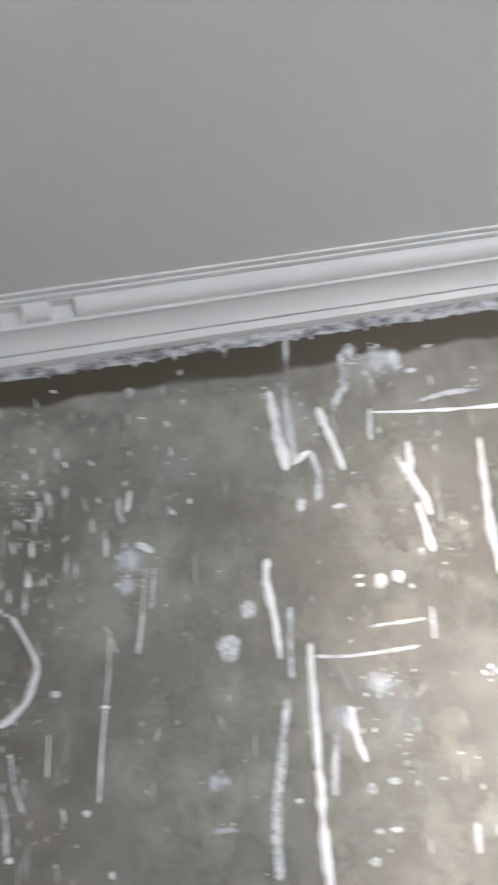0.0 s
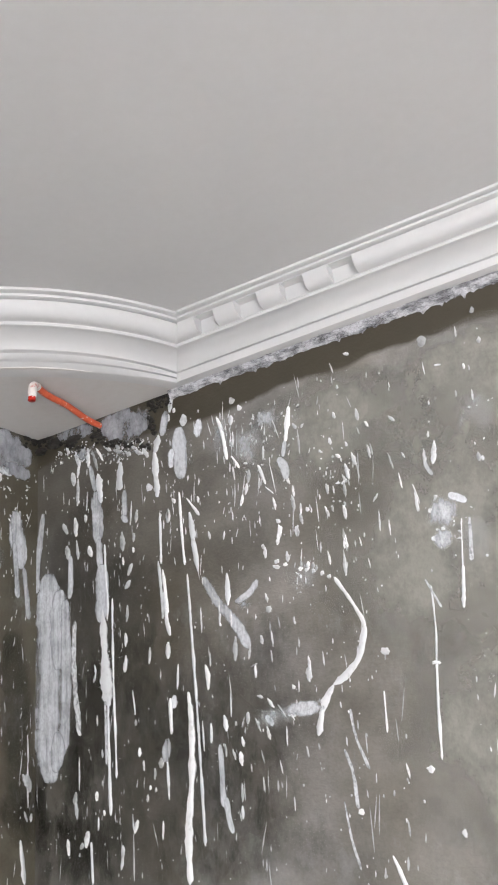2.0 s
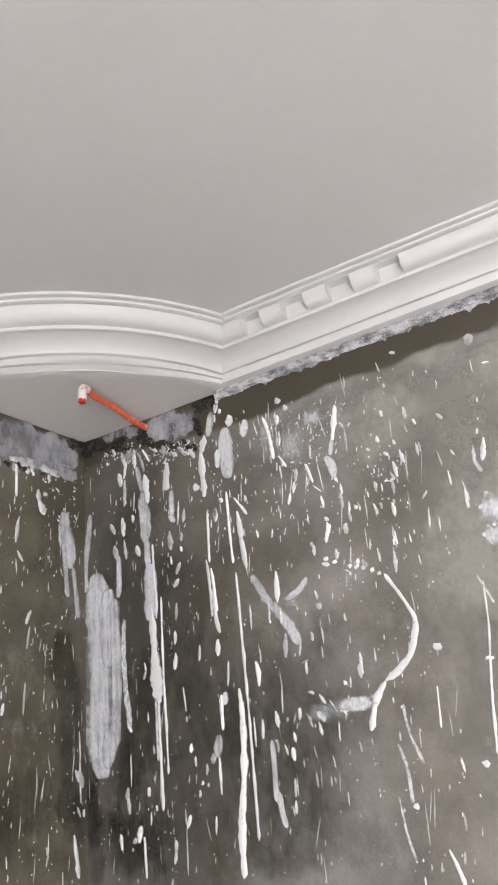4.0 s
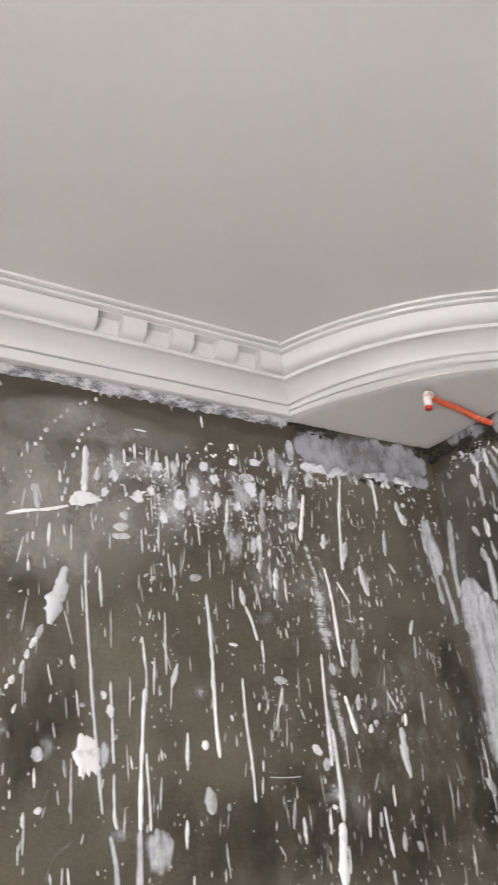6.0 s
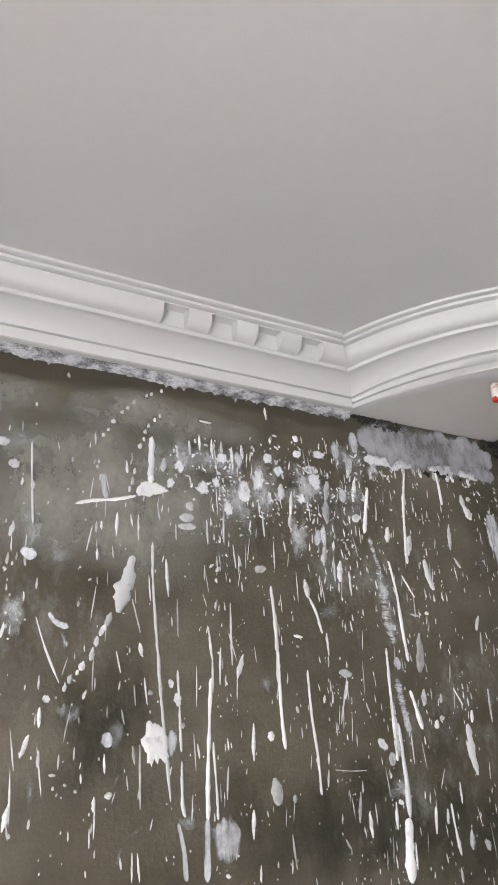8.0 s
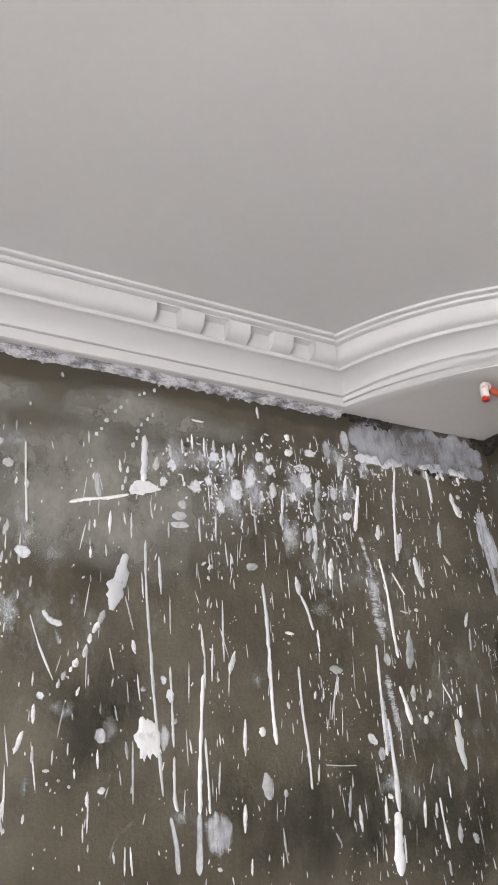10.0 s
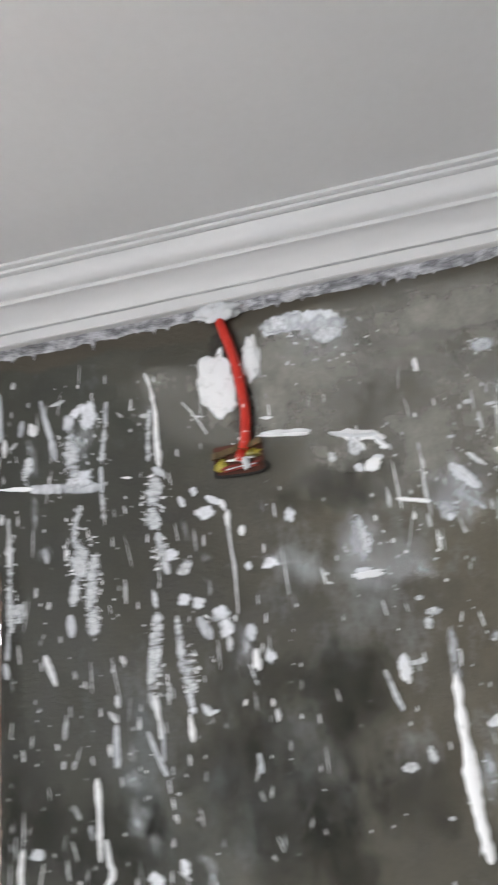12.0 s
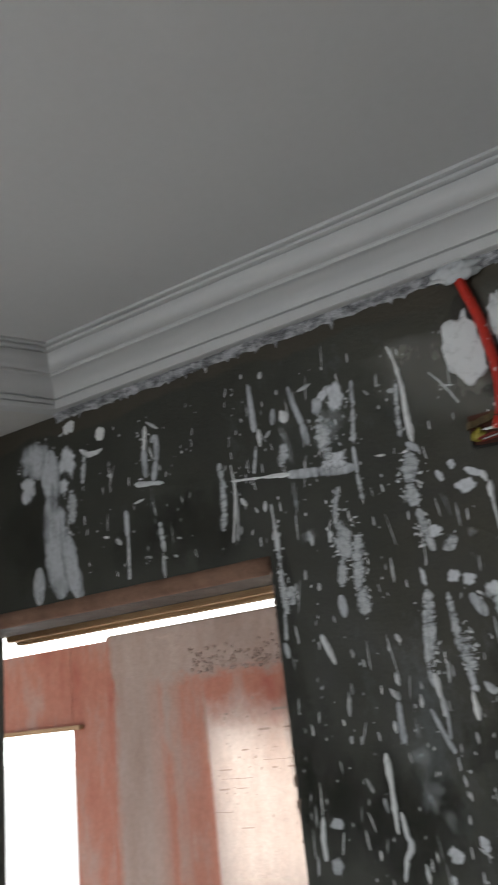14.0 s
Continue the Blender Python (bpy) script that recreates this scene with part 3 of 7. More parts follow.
# mortar joints in the lime coat
for y, z, l, a in ((-3.22, 1.62, 0.14, 0.02), (-3.02, 1.68, 0.15, 0.02), (-3.30, 1.50, 0.09, -0.03), (-3.24, 1.74, 0.012, 0.5), (-3.35, 1.6, 0.016, 0.9), (-3.10, 1.77, 0.014, 0.2)):
    bm = bmesh.new()
    box(bm, 0, -l / 2, -0.0010, 0.0008, l / 2, 0.0010)
    for v in bm.verts:
        v.co.z += v.co.y * a + 0.002 * math.sin(v.co.y * 70)
    ob = part("scratch", bm, CONCRETE, None)
    ob.location = (YX + 0.0004, y, z)
    tagged(ob, "thin dark joint in the pale render", "scratch", kind="structure")
# pits and broken bed joints where bricks show through the lime coat
rnd = random.Random(31)
bm = bmesh.new()
for z in (1.86, 1.79, 1.72, 1.65, 1.58, 1.51, 1.44):
    y = -3.34 + rnd.uniform(0, 0.05)
    while y < -2.7:
        l = rnd.uniform(0.01, 0.07)
        if rnd.random() < 0.35:
            box(bm, -0.002, y, z + rnd.uniform(-0.003, 0.003), 0.0012, y + l, z + rnd.uniform(0.004, 0.006))
        y += l + rnd.uniform(0.02, 0.09)
    for _ in range(5):
        y, dz, r = rnd.uniform(-3.33, -2.8), rnd.uniform(0, 0.07), rnd.uniform(0.003, 0.007)
        box(bm, -0.002, y, z + dz, 0.0014, y + r, z + dz + r * rnd.uniform(0.6, 1.8))
ob = part("render_pits", bm, CONCRETE)
ob.location = (YX, 0, 0)
tagged(ob, "broken joints and pits in the pale render", "pits", kind="stuff")
# chipped plaster along the doorway's edge
rnd = random.Random(9)
bm = bmesh.new()
for i in range(110):
    z = rnd.uniform(0.9, HEAD - 0.01)
    r = rnd.uniform(0.002, 0.0055)
    at = bmesh.ops.create_icosphere(bm, subdivisions=1, radius=r)["verts"]
    x = -abs(rnd.gauss(0, 0.012))
    for v in at:
        v.co = Vector((v.co.x * rnd.uniform(0.8, 1.5), v.co.y * 0.7, v.co.z * rnd.uniform(1.0, 2.6))) + Vector((x, DOOR_R + rnd.uniform(-0.0015, 0.001), z))
tagged(part("chipped_edge", bm, CONCRETE), "chipped plaster crumbs along the doorway edge", "plaster", kind="stuff")


# ---- paint thrown, dripped and smeared on the walls ----
LIFT = [0]


def lift(kind):
    # plaster tints lie lowest, then dark films, then the paint in the order in which it was thrown
    LIFT[0] += 1
    start, step = {"pale": (0.00015, 0.00001), "damp": (0.00055, 0.00001)}.get(kind, (0.0010, 0.00006))
    return start + (LIFT[0] % 37) * step


FILMS = {"wash": (WASH, "paint_smear"), "haze": (HAZE, "paint_haze"), "scuff": (SCUFF, "paint_scuff"), "thin": (THIN, "paint_streak"), "damp": (DAMP_DIM, "damp_stain"), "pale": (PALE, "dry_plaster"), "veil": (VEIL, "paint_haze"), "dab": (DAB, "paint_smear"), "comb": (COMB, "paint_smear"), "slip": (SLIP, "paint_run"), "mist": (MIST, "paint_haze"), "skim": (SKIM_COAT, "plaster_coat")}
SOLIDS = {"bold": (BOLD, 0.00045, "paint_streak"), "mortar": (MORTAR, 0.007, "mortar_patch"), "mould": (HOLE, 0.0022, "mould_patch")}


def film_mesh(name, verts, faces, rim, mat, parent):
    ob = from_lists(name, verts, faces, mat, parent, True)
    uv = ob.data.uv_layers.new(name="rim")
    for lp in ob.data.loops:
        uv.data[lp.index].uv = (rim[lp.vertex_index], 0.0)
    return ob


FLECKS = {"A": ([], []), "B": ([], [])}
FLECK_RND = random.Random(77)


def flecks(wall, s, z, rs, rz, count, ticks=False):
    # crumbs and dabs of paint that make up a smeared spot
    put, owner = WALLS[wall]
    verts, faces = FLECKS[wall]
    rnd = FLECK_RND
    swing = rnd.uniform(-1.2, 1.2)
    for _ in range(count):
        a, r = rnd.uniform(0, 2 * math.pi), math.sqrt(rnd.random()) * (0.9 if ticks else 1.1)
        ps, pz = s + rs * r * math.cos(a), z + rz * r * math.sin(a)
        if pz > 2.50 or (wall == "A" and ps < 0.006) or (wall == "B" and ps > -0.006):
            continue
        if wall == "B" and DOOR_L < ps < DOOR_R + 0.01 and pz < HEAD + 0.03:
            continue
        w = rnd.uniform(0.0008, 0.0026)
        l = w * (rnd.uniform(1.4, 3.6) if ticks else rnd.uniform(0.9, 2.8))
        w *= 0.6 if ticks else 1.0
        t = 1.45 + rnd.gauss(0, 0.2) if ticks else swing + rnd.gauss(0, 0.9)
        c, sn = math.cos(t), math.sin(t)
        at = len(verts)
        m = 8
        verts.append(put(ps, pz, 0.0022))
        for k in range(m):
            b = 2 * math.pi * k / m
            x, y = w * math.cos(b) * rnd.uniform(0.6, 1.4), l * math.sin(b) * rnd.uniform(0.6, 1.3)
            verts.append(put(ps + x * c - y * sn, pz + x * sn + y * c, 0.0004))
        faces.extend((at, at + 1 + k, at + 1 + (k + 1) % m) for k in range(m))


def streak(wall, width, kind, *keys):
    # a run of paint along a few points of the wall
    put, owner = WALLS[wall]
    pts = curve_points([(s, z, 0) for s, z in keys], 6 * (len(keys) - 1) + 6)
    fine = []
    for a, b in zip(pts, pts[1:]):
        m = max(1, int((b - a).length / max(0.007, width * 0.45)))
        fine += [a + (b - a) * k / m for k in range(m)]
    fine.append(pts[-1])
    n = len(fine)
    seed = keys[0][0] * 31 + keys[0][1] * 17
    length = sum((b - a).length for a, b in zip(fine, fine[1:]))
    across = [-1, -0.62, 0, 0.62, 1]
    solid = kind in SOLIDS
    base = lift(kind)
    verts, faces, rim = [], [], []
    run = 0.0
    for i, p in enumerate(fine):
        if i:
            run += (p - fine[i - 1]).length
        d = (fine[min(i + 1, n - 1)] - fine[max(i - 1, 0)]).normalized()
        side = Vector((-d.y, d.x, 0))
        u = run / length
        end = min(1.0, math.sqrt(max(0.0, min(run, length - run)) / (width * 0.9 + 1e-6)))
        grow = 0.80 + 0.25 * u if length > width * 6 else 1.0
        w = 0.5 * width * grow * (0.16 + 0.84 * end)
        if solid:
            w *= 0.88 + 0.65 * noise.noise(Vector((run * 22, seed, 3))) + 0.40 * noise.noise(Vector((run * 70, seed, 8)))
        else:
            w *= 1.12
        for v in across:
            edge = 1 + (0.4 if kind == "slip" else 1.0) * (0.42 * noise.noise(Vector((run * 160, v * 3, seed))) + 0.34 * noise.noise(Vector((run * 45, v, seed + 5)))) * (1 if abs(v) > 0.5 else 0)
            q = p + side * (w * v * edge)
            if solid:
                h = SOLIDS[kind][1] * min(1.0, width / 0.010)
                off = base + h * (1 - v * v) * end * (0.75 + 0.6 * noise.noise(Vector((run * 90, v * 2, seed + 9)))) if abs(v) < 1 else -0.0008
            else:
                off = base
            verts.append(put(q.x, q.y, off))
            rim.append(max(abs(v) * 0.9, 1 - end))
    for i in range(n - 1):
        for j in range(4):
            a = i * 5 + j
            faces.append((a, a + 1, a + 6, a + 5))
    if solid:
        return from_lists(SOLIDS[kind][2], verts, faces, SOLIDS[kind][0], owner)
    return film_mesh(FILMS[kind][1], verts, faces, rim, FILMS[kind][0], owner)


def splat(wall, s, z, rs, rz, kind, turn=0):
    # a spot, blot or smeared patch
    put, owner = WALLS[wall]
    seed = s * 53 + z * 29
    solid = kind in SOLIDS
    n = (18 if max(rs, rz) < 0.012 else 36) if solid else 26
    base = lift(kind)
    verts, faces, rim = [], [], []
    rings = (0.0, 0.55, 0.85, 1.0) if solid else (0.0, 0.3, 0.6, 0.8, 1.0)
    rough = 0.40 if solid else 0.75 if kind in ("veil", "mist") else 0.45 if kind == "dab" else 0.26
    for r in rings:
        for k in range(n):
            a = 2 * math.pi * k / n
            e = 1 + rough * (noise.noise(Vector((math.cos(a) * 1.3, math.sin(a) * 1.3, seed))) + 0.8 * noise.noise(Vector((math.cos(a) * 3.5, math.sin(a) * 3.5, seed + 3))) + (0.5 * noise.noise(Vector((math.cos(a) * 8, math.sin(a) * 8, seed + 6))) if n > 30 else 0.0))
            e = max(e, 0.5)
            ps, pz = s + rs * r * e * math.cos(a), z + rz * r * e * math.sin(a)
            if solid:
                h = SOLIDS[kind][1] * min(1.3, max(rs, rz) / 0.010)
                off = base + h * (1 - r * r) if r < 1 else -0.0008
            else:
                off = base
            pz = min(pz, FOOT + 0.003)
            ps = max(ps, 0.001) if wall == "A" else min(ps, -0.001)
            verts.append(put(ps, pz, off))
            rim.append(r)
    for j in range(len(rings) - 1):
        for k in range(n):
            a, b = j * n + k, j * n + (k + 1) % n
            faces.append((a, b, b + n, a + n))
    if kind in ("wash", "scuff", "haze"):
        per = {"wash": 13000, "scuff": 15000, "haze": 3500}[kind]
        flecks(wall, s, z, rs, rz, int(min(110, 2 + per * rs * rz)), kind == "scuff")
    if solid:
        return from_lists(SOLIDS[kind][2].replace("streak", "spot"), verts, faces, SOLIDS[kind][0], owner)
    return film_mesh(FILMS[kind][1].replace("streak", "blot"), verts, faces, rim, FILMS[kind][0], owner)


def spatter(wall, spans, seed):
    # fine spatter: thousands of drops, most drawn out downwards, many in falling lines
    put, owner = WALLS[wall]
    rnd = random.Random(seed)
    verts, faces = [], []

    def drop(s, z, w, l, lean, h):
        if not (1.0 < z + l and z + l * 0.5 < 2.505):
            return
        m = 7
        at = len(verts)
        c, sn = math.cos(lean), math.sin(lean)
        tail = rnd.uniform(0.5, 1.0)
        verts.append(put(s, z, h))
        for k in range(m):
            a = 2 * math.pi * k / m
            x, y = w * math.cos(a) * rnd.uniform(0.8, 1.2), l * math.sin(a) * rnd.uniform(0.85, 1.1)
            if y > 0:
                x *= tail
            verts.append(put(s + x * c - y * sn, z + x * sn + y * c, -0.0003))
        for k in range(m):
            faces.append((at, at + 1 + k, at + 1 + (k + 1) % m))

    for s0, s1, z0, z1, count, size in spans:
        lines = [(rnd.uniform(s0, s1), rnd.gauss(-0.03, 0.07)) for _ in range(max(6, count // 22))]
        for _ in range(count):
            z = z0 + (z1 - z0) * rnd.random()
            if rnd.random() < 0.55:
                base, lean = rnd.choice(lines)
                s = base + (z - 2.0) * -lean * 0.6 + rnd.gauss(0, 0.006)
            else:
                s, lean = rnd.uniform(s0, s1), rnd.gauss(-0.04, 0.12)
            if not (s0 - 0.02 < s < s1 + 0.02) or (wall == "A" and s < 0.005) or (wall == "B" and s > -0.005):
                continue
            if wall == "B" and DOOR_L - 0.02 < s < DOOR_R + 0.015 and z < HEAD + 0.03:
                continue
            kind = rnd.random()
            if kind < 0.50:
                w = size * rnd.uniform(0.5, 1.2)
                l = w * rnd.uniform(0.8, 2.2)
            elif kind < 0.90:
                w = size * rnd.uniform(0.6, 1.3)
                l = w * rnd.uniform(2.5, 7)
            else:
                w = size * rnd.uniform(0.5, 0.9)
                l = w * rnd.uniform(10, 30)
            drop(s, z, w, l, lean + rnd.gauss(0, 0.06), 0.0012 + w * 0.25)
    ob = from_lists("paint_spatter", verts, faces, SPLASH, owner)
    return tagged(ob, "fine white paint spatter", kind="stuff")


DASHES = {"A": ([], []), "B": ([], [])}
DASH_RND = random.Random(41)


def dash(wall, width, s0, z0, s1, z1):
    # one flung drop: a flat leaf of paint from its first to its last point
    put, owner = WALLS[wall]
    verts, faces = DASHES[wall]
    rnd = DASH_RND
    a, b = Vector((s0, z0)), Vector((s1, z1))
    d = b - a
    n = 8 if d.length > width * 2.5 else 6
    side = Vector((-d.y, d.x)).normalized()
    blunt = rnd.uniform(0.45, 0.75) if n == 8 else 0.5
    skew = rnd.uniform(0.85, 1.35)
    at = len(verts)
    high = 0.0011 + 0.00006 * (at // 28 % 11)
    for k in range(n + 1):
        u = k / n
        w = 0.5 * width * max(0.08, math.sin(math.pi * u ** skew)) ** blunt * rnd.uniform(0.82, 1.15)
        p = a + d * u + side * (rnd.uniform(-0.08, 0.08) * width)
        for v, h in ((-1.0, -0.0003), (-0.6, high), (0.6, high), (1.0, -0.0003)):
            q = p + side * (w * v)
            q.x = max(q.x, 0.001) if wall == "A" else min(q.x, -0.001)
            verts.append(put(q.x, q.y, h + 0.0003 * (k not in (0, n))))
    for k in range(n):
        for j in range(3):
            i = at + k * 4 + j
            faces.append((i, i + 1, i + 5, i + 4))


def crust(wall, s0, z0, s1, z1, width, count):
    # blackened crumbs along a broken edge of the plaster
    put, owner = WALLS[wall]
    rnd = random.Random(int(abs(s0) * 1000) + count)
    verts, faces = [], []
    for _ in range(count):
        u = rnd.random()
        s = s0 + (s1 - s0) * u + rnd.gauss(0, 0.004)
        z = z0 + (z1 - z0) * u + width * 0.32 * rnd.gauss(0, 1) + 0.006 * math.sin(u * 17 + s0 * 40)
        r = rnd.uniform(0.0018, 0.0065)
        s = max(s, r) if wall == "A" else min(s, -r)
        z = min(z, FOOT - 0.002)
        at, m = len(verts), 8
        tall = rnd.uniform(0.5, 1.1)
        for ring, h in ((1.0, -0.001), (0.75, r * 0.45), (0.3, r * 0.7)):
            for k in range(m):
                b = 2 * math.pi * k / m
                q = r * ring * rnd.uniform(0.65, 1.3)
                verts.append(put(s + q * math.cos(b), min(z + q * tall * math.sin(b), FOOT), h * rnd.uniform(0.7, 1.3) + 0.0012))
        for j in range(2):
            for k in range(m):
                i, e = at + j * m + k, at + j * m + (k + 1) % m
                faces.append((i, e, e + m, i + m))
        faces.append(tuple(at + 2 * m + k for k in range(m)))
    return from_lists("mould_crust", verts, faces, HOLE, owner, False)


spatter("A", [(0.0, 0.45, 1.3, 2.48, 560, 0.0015), (0.45, 0.8, 1.3, 2.47, 430, 0.0018), (0.75, 1.9, 1.2, 2.46, 420, 0.0020),
              (0.28, 0.7, 2.2, 2.46, 150, 0.0018)], 11)
spatter("B", [(-0.55, 0.0, 1.3, 2.47, 980, 0.0017), (-1.0, -0.5, 1.3, 2.38, 560, 0.0016), (-1.75, -0.95, 1.2, 2.40, 420, 0.0020),
              (-2.6, -1.7, 1.2, 2.46, 900, 0.0019), (-0.75, -0.25, 2.15, 2.44, 230, 0.0019), (-1.5, -1.1, 2.05, 2.3, 90, 0.003),
              (-2.12, -2.05, 1.2, 2.2, 60, 0.0022)], 23)


# ---- paint splashes that stand out, wall by wall ----
# paler tint over the upper west wall and the north wall's right
splat("B", -1.35, 2.38, 0.3, 0.12, "pale")
splat("B", -1.3, 2.25, 0.3, 0.14, "pale")
splat("B", -1.6, 2.36, 0.28, 0.13, "pale")
splat("B", -0.85, 2.445, 0.25, 0.055, "pale")
splat("B", -1.2, 2.44, 0.3, 0.06, "pale")
splat("B", -0.95, 2.30, 0.3, 0.16, "pale")
splat("A", 0.75, 2.35, 0.25, 0.12, "pale")
splat("A", 1.1, 2.33, 0.35, 0.14, "pale")
splat("A", 1.4, 2.2, 0.35, 0.25, "pale")
splat("A", 0.95, 2.1, 0.3, 0.25, "pale")
splat("A", 1.35, 1.8, 0.4, 0.3, "pale")
splat("A", 1.0, 1.8, 0.25, 0.25, "pale")
# dark films: shade painted along the corner and by the doorway, with damp
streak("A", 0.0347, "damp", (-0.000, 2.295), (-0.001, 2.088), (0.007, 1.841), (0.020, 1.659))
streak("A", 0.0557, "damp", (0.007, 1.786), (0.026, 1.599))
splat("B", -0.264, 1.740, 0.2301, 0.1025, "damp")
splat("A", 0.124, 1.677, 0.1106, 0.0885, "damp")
splat("B", -2.053, 1.887, 0.0300, 0.2760, "damp")
splat("B", -2.204, 2.214, 0.1050, 0.1135, "damp")
splat("B", -2.018, 1.758, 0.0580, 0.1360, "damp")
splat("B", -1.600, 1.667, 0.1215, 0.0760, "damp")
splat("B", -1.630, 1.763, 0.1425, 0.1170, "damp")
splat("B", -1.515, 1.863, 0.1075, 0.1200, "damp")
splat("B", -1.851, 1.684, 0.1300, 0.0885, "damp")
splat("B", -1.914, 1.702, 0.1340, 0.1140, "damp")
splat("B", -2.282, 2.204, 0.1580, 0.0855, "damp")
splat("B", -2.636, 2.277, 0.1165, 0.1460, "damp")
splat("B", -0.564, 1.776, 0.2220, 0.0975, "damp")
splat("B", -0.945, 1.957, 0.1050, 0.1030, "damp")
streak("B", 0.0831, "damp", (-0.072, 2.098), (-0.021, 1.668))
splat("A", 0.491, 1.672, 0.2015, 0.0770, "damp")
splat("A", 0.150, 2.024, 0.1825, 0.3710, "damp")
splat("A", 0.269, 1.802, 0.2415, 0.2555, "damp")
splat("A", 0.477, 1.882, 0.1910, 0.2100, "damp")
splat("B", -1.436, 1.740, 0.1050, 0.0825, "damp")
splat("A", 0.125, 1.714, 0.0925, 0.1255, "damp")
splat("B", -1.707, 1.793, 0.0995, 0.0835, "damp")
splat("B", -1.563, 1.699, 0.0825, 0.1045, "damp")
splat("B", -1.656, 1.897, 0.0830, 0.0710, "damp")
splat("B", -1.512, 1.878, 0.0695, 0.0830, "damp")
splat("B", -1.486, 2.175, 0.0990, 0.0520, "damp")
# wall_north, towards the corner
streak("A", 0.0080, "bold", (0.708, 2.082), (0.729, 2.046), (0.748, 2.009), (0.752, 1.990))
streak("A", 0.0146, "bold", (0.753, 1.994), (0.735, 1.946), (0.711, 1.922), (0.683, 1.907))
streak("A", 0.0129, "bold", (0.683, 1.907), (0.660, 1.877), (0.645, 1.831))
splat("A", 0.600, 2.130, 0.0050, 0.0040, "bold")
splat("A", 0.617, 2.121, 0.0045, 0.0040, "bold")
splat("A", 0.646, 2.108, 0.0045, 0.0040, "bold")
splat("A", 0.658, 2.104, 0.0045, 0.0040, "bold")
splat("A", 0.671, 2.100, 0.0045, 0.0040, "bold")
splat("A", 0.687, 2.093, 0.0045, 0.0040, "bold")
splat("A", 0.699, 2.085, 0.0045, 0.0035, "bold")
streak("A", 0.0037, "bold", (0.875, 2.039), (0.871, 1.972), (0.863, 1.920))
streak("A", 0.0056, "bold", (0.863, 1.920), (0.854, 1.853), (0.847, 1.781))
splat("A", 0.863, 1.920, 0.0080, 0.0035, "bold")
streak("A", 0.0037, "thin", (0.867, 2.050), (0.887, 2.001))
streak("A", 0.0037, "bold", (0.943, 2.134), (0.930, 2.052))
streak("A", 0.0083, "bold", (0.932, 2.061), (0.921, 1.995))
streak("A", 0.0065, "thin", (0.957, 2.135), (0.947, 2.063))
streak("A", 0.0038, "bold", (0.770, 1.888), (0.766, 1.826))
streak("A", 0.0078, "bold", (0.747, 1.654), (0.757, 1.626), (0.765, 1.598))
streak("A", 0.0059, "thin", (0.689, 1.808), (0.699, 1.773), (0.701, 1.719))
streak("A", 0.0049, "thin", (0.708, 1.868), (0.712, 1.824), (0.729, 1.775))
streak("A", 0.0040, "thin", (0.678, 1.733), (0.684, 1.675), (0.693, 1.635))
splat("A", 0.999, 2.292, 0.0345, 0.0460, "haze")
splat("A", 0.914, 2.150, 0.0325, 0.0280, "wash")
splat("A", 0.907, 2.108, 0.0205, 0.0200, "wash")
splat("A", 0.962, 2.101, 0.0355, 0.0445, "haze")
splat("A", 0.781, 1.949, 0.0085, 0.0060, "bold")
splat("A", 0.640, 1.930, 0.0055, 0.0130, "bold")
splat("A", 0.705, 1.715, 0.0050, 0.0050, "bold")
splat("A", 0.863, 1.681, 0.0035, 0.0060, "bold")
splat("A", 0.827, 1.769, 0.0060, 0.0050, "bold")
splat("A", 0.643, 2.096, 0.0450, 0.0300, "haze")
splat("A", 0.625, 1.876, 0.0425, 0.0135, "wash")
splat("A", 0.745, 2.188, 0.0030, 0.0140, "bold")
splat("A", 0.875, 2.178, 0.0030, 0.0195, "bold")
splat("A", 0.995, 2.223, 0.0030, 0.0045, "bold")
splat("A", 0.613, 2.185, 0.0045, 0.0125, "bold")
splat("A", 0.647, 2.178, 0.0055, 0.0100, "bold")
splat("A", 0.738, 2.138, 0.0045, 0.0175, "bold")
splat("A", 0.578, 2.150, 0.0035, 0.0105, "bold")
# wall_north, further along
streak("A", 0.0112, "wash", (1.225, 2.519), (1.216, 2.418))
streak("A", 0.0218, "bold", (1.184, 2.423), (1.189, 2.346), (1.198, 2.270))
streak("A", 0.0145, "wash", (1.212, 2.430), (1.212, 2.342), (1.211, 2.279))
streak("A", 0.0140, "bold", (1.209, 2.279), (1.241, 2.301))
streak("A", 0.0132, "wash", (1.241, 2.301), (1.250, 2.252), (1.242, 2.208))
streak("A", 0.0184, "wash", (1.316, 2.475), (1.321, 2.423), (1.304, 2.393), (1.286, 2.374))
streak("A", 0.0215, "bold", (1.264, 2.378), (1.279, 2.321), (1.294, 2.256))
splat("A", 1.378, 2.448, 0.0260, 0.0370, "wash")
splat("A", 1.336, 2.472, 0.0180, 0.0245, "wash")
splat("A", 1.408, 2.443, 0.0135, 0.0285, "wash")
splat("A", 1.361, 2.439, 0.0590, 0.0435, "haze")
splat("A", 1.207, 2.343, 0.0495, 0.0950, "haze")
streak("A", 0.0080, "bold", (1.358, 2.354), (1.455, 2.342), (1.577, 2.333))
streak("A", 0.0126, "wash", (1.429, 2.360), (1.489, 2.369), (1.545, 2.367))
splat("A", 1.545, 2.392, 0.0075, 0.0170, "wash")
streak("A", 0.0107, "wash", (1.355, 2.363), (1.345, 2.301))
streak("A", 0.0124, "bold", (1.407, 2.293), (1.406, 2.240))
streak("A", 0.0122, "bold", (1.392, 2.257), (1.415, 2.198), (1.424, 2.160))
streak("A", 0.0070, "thin", (1.383, 2.274), (1.397, 2.221))
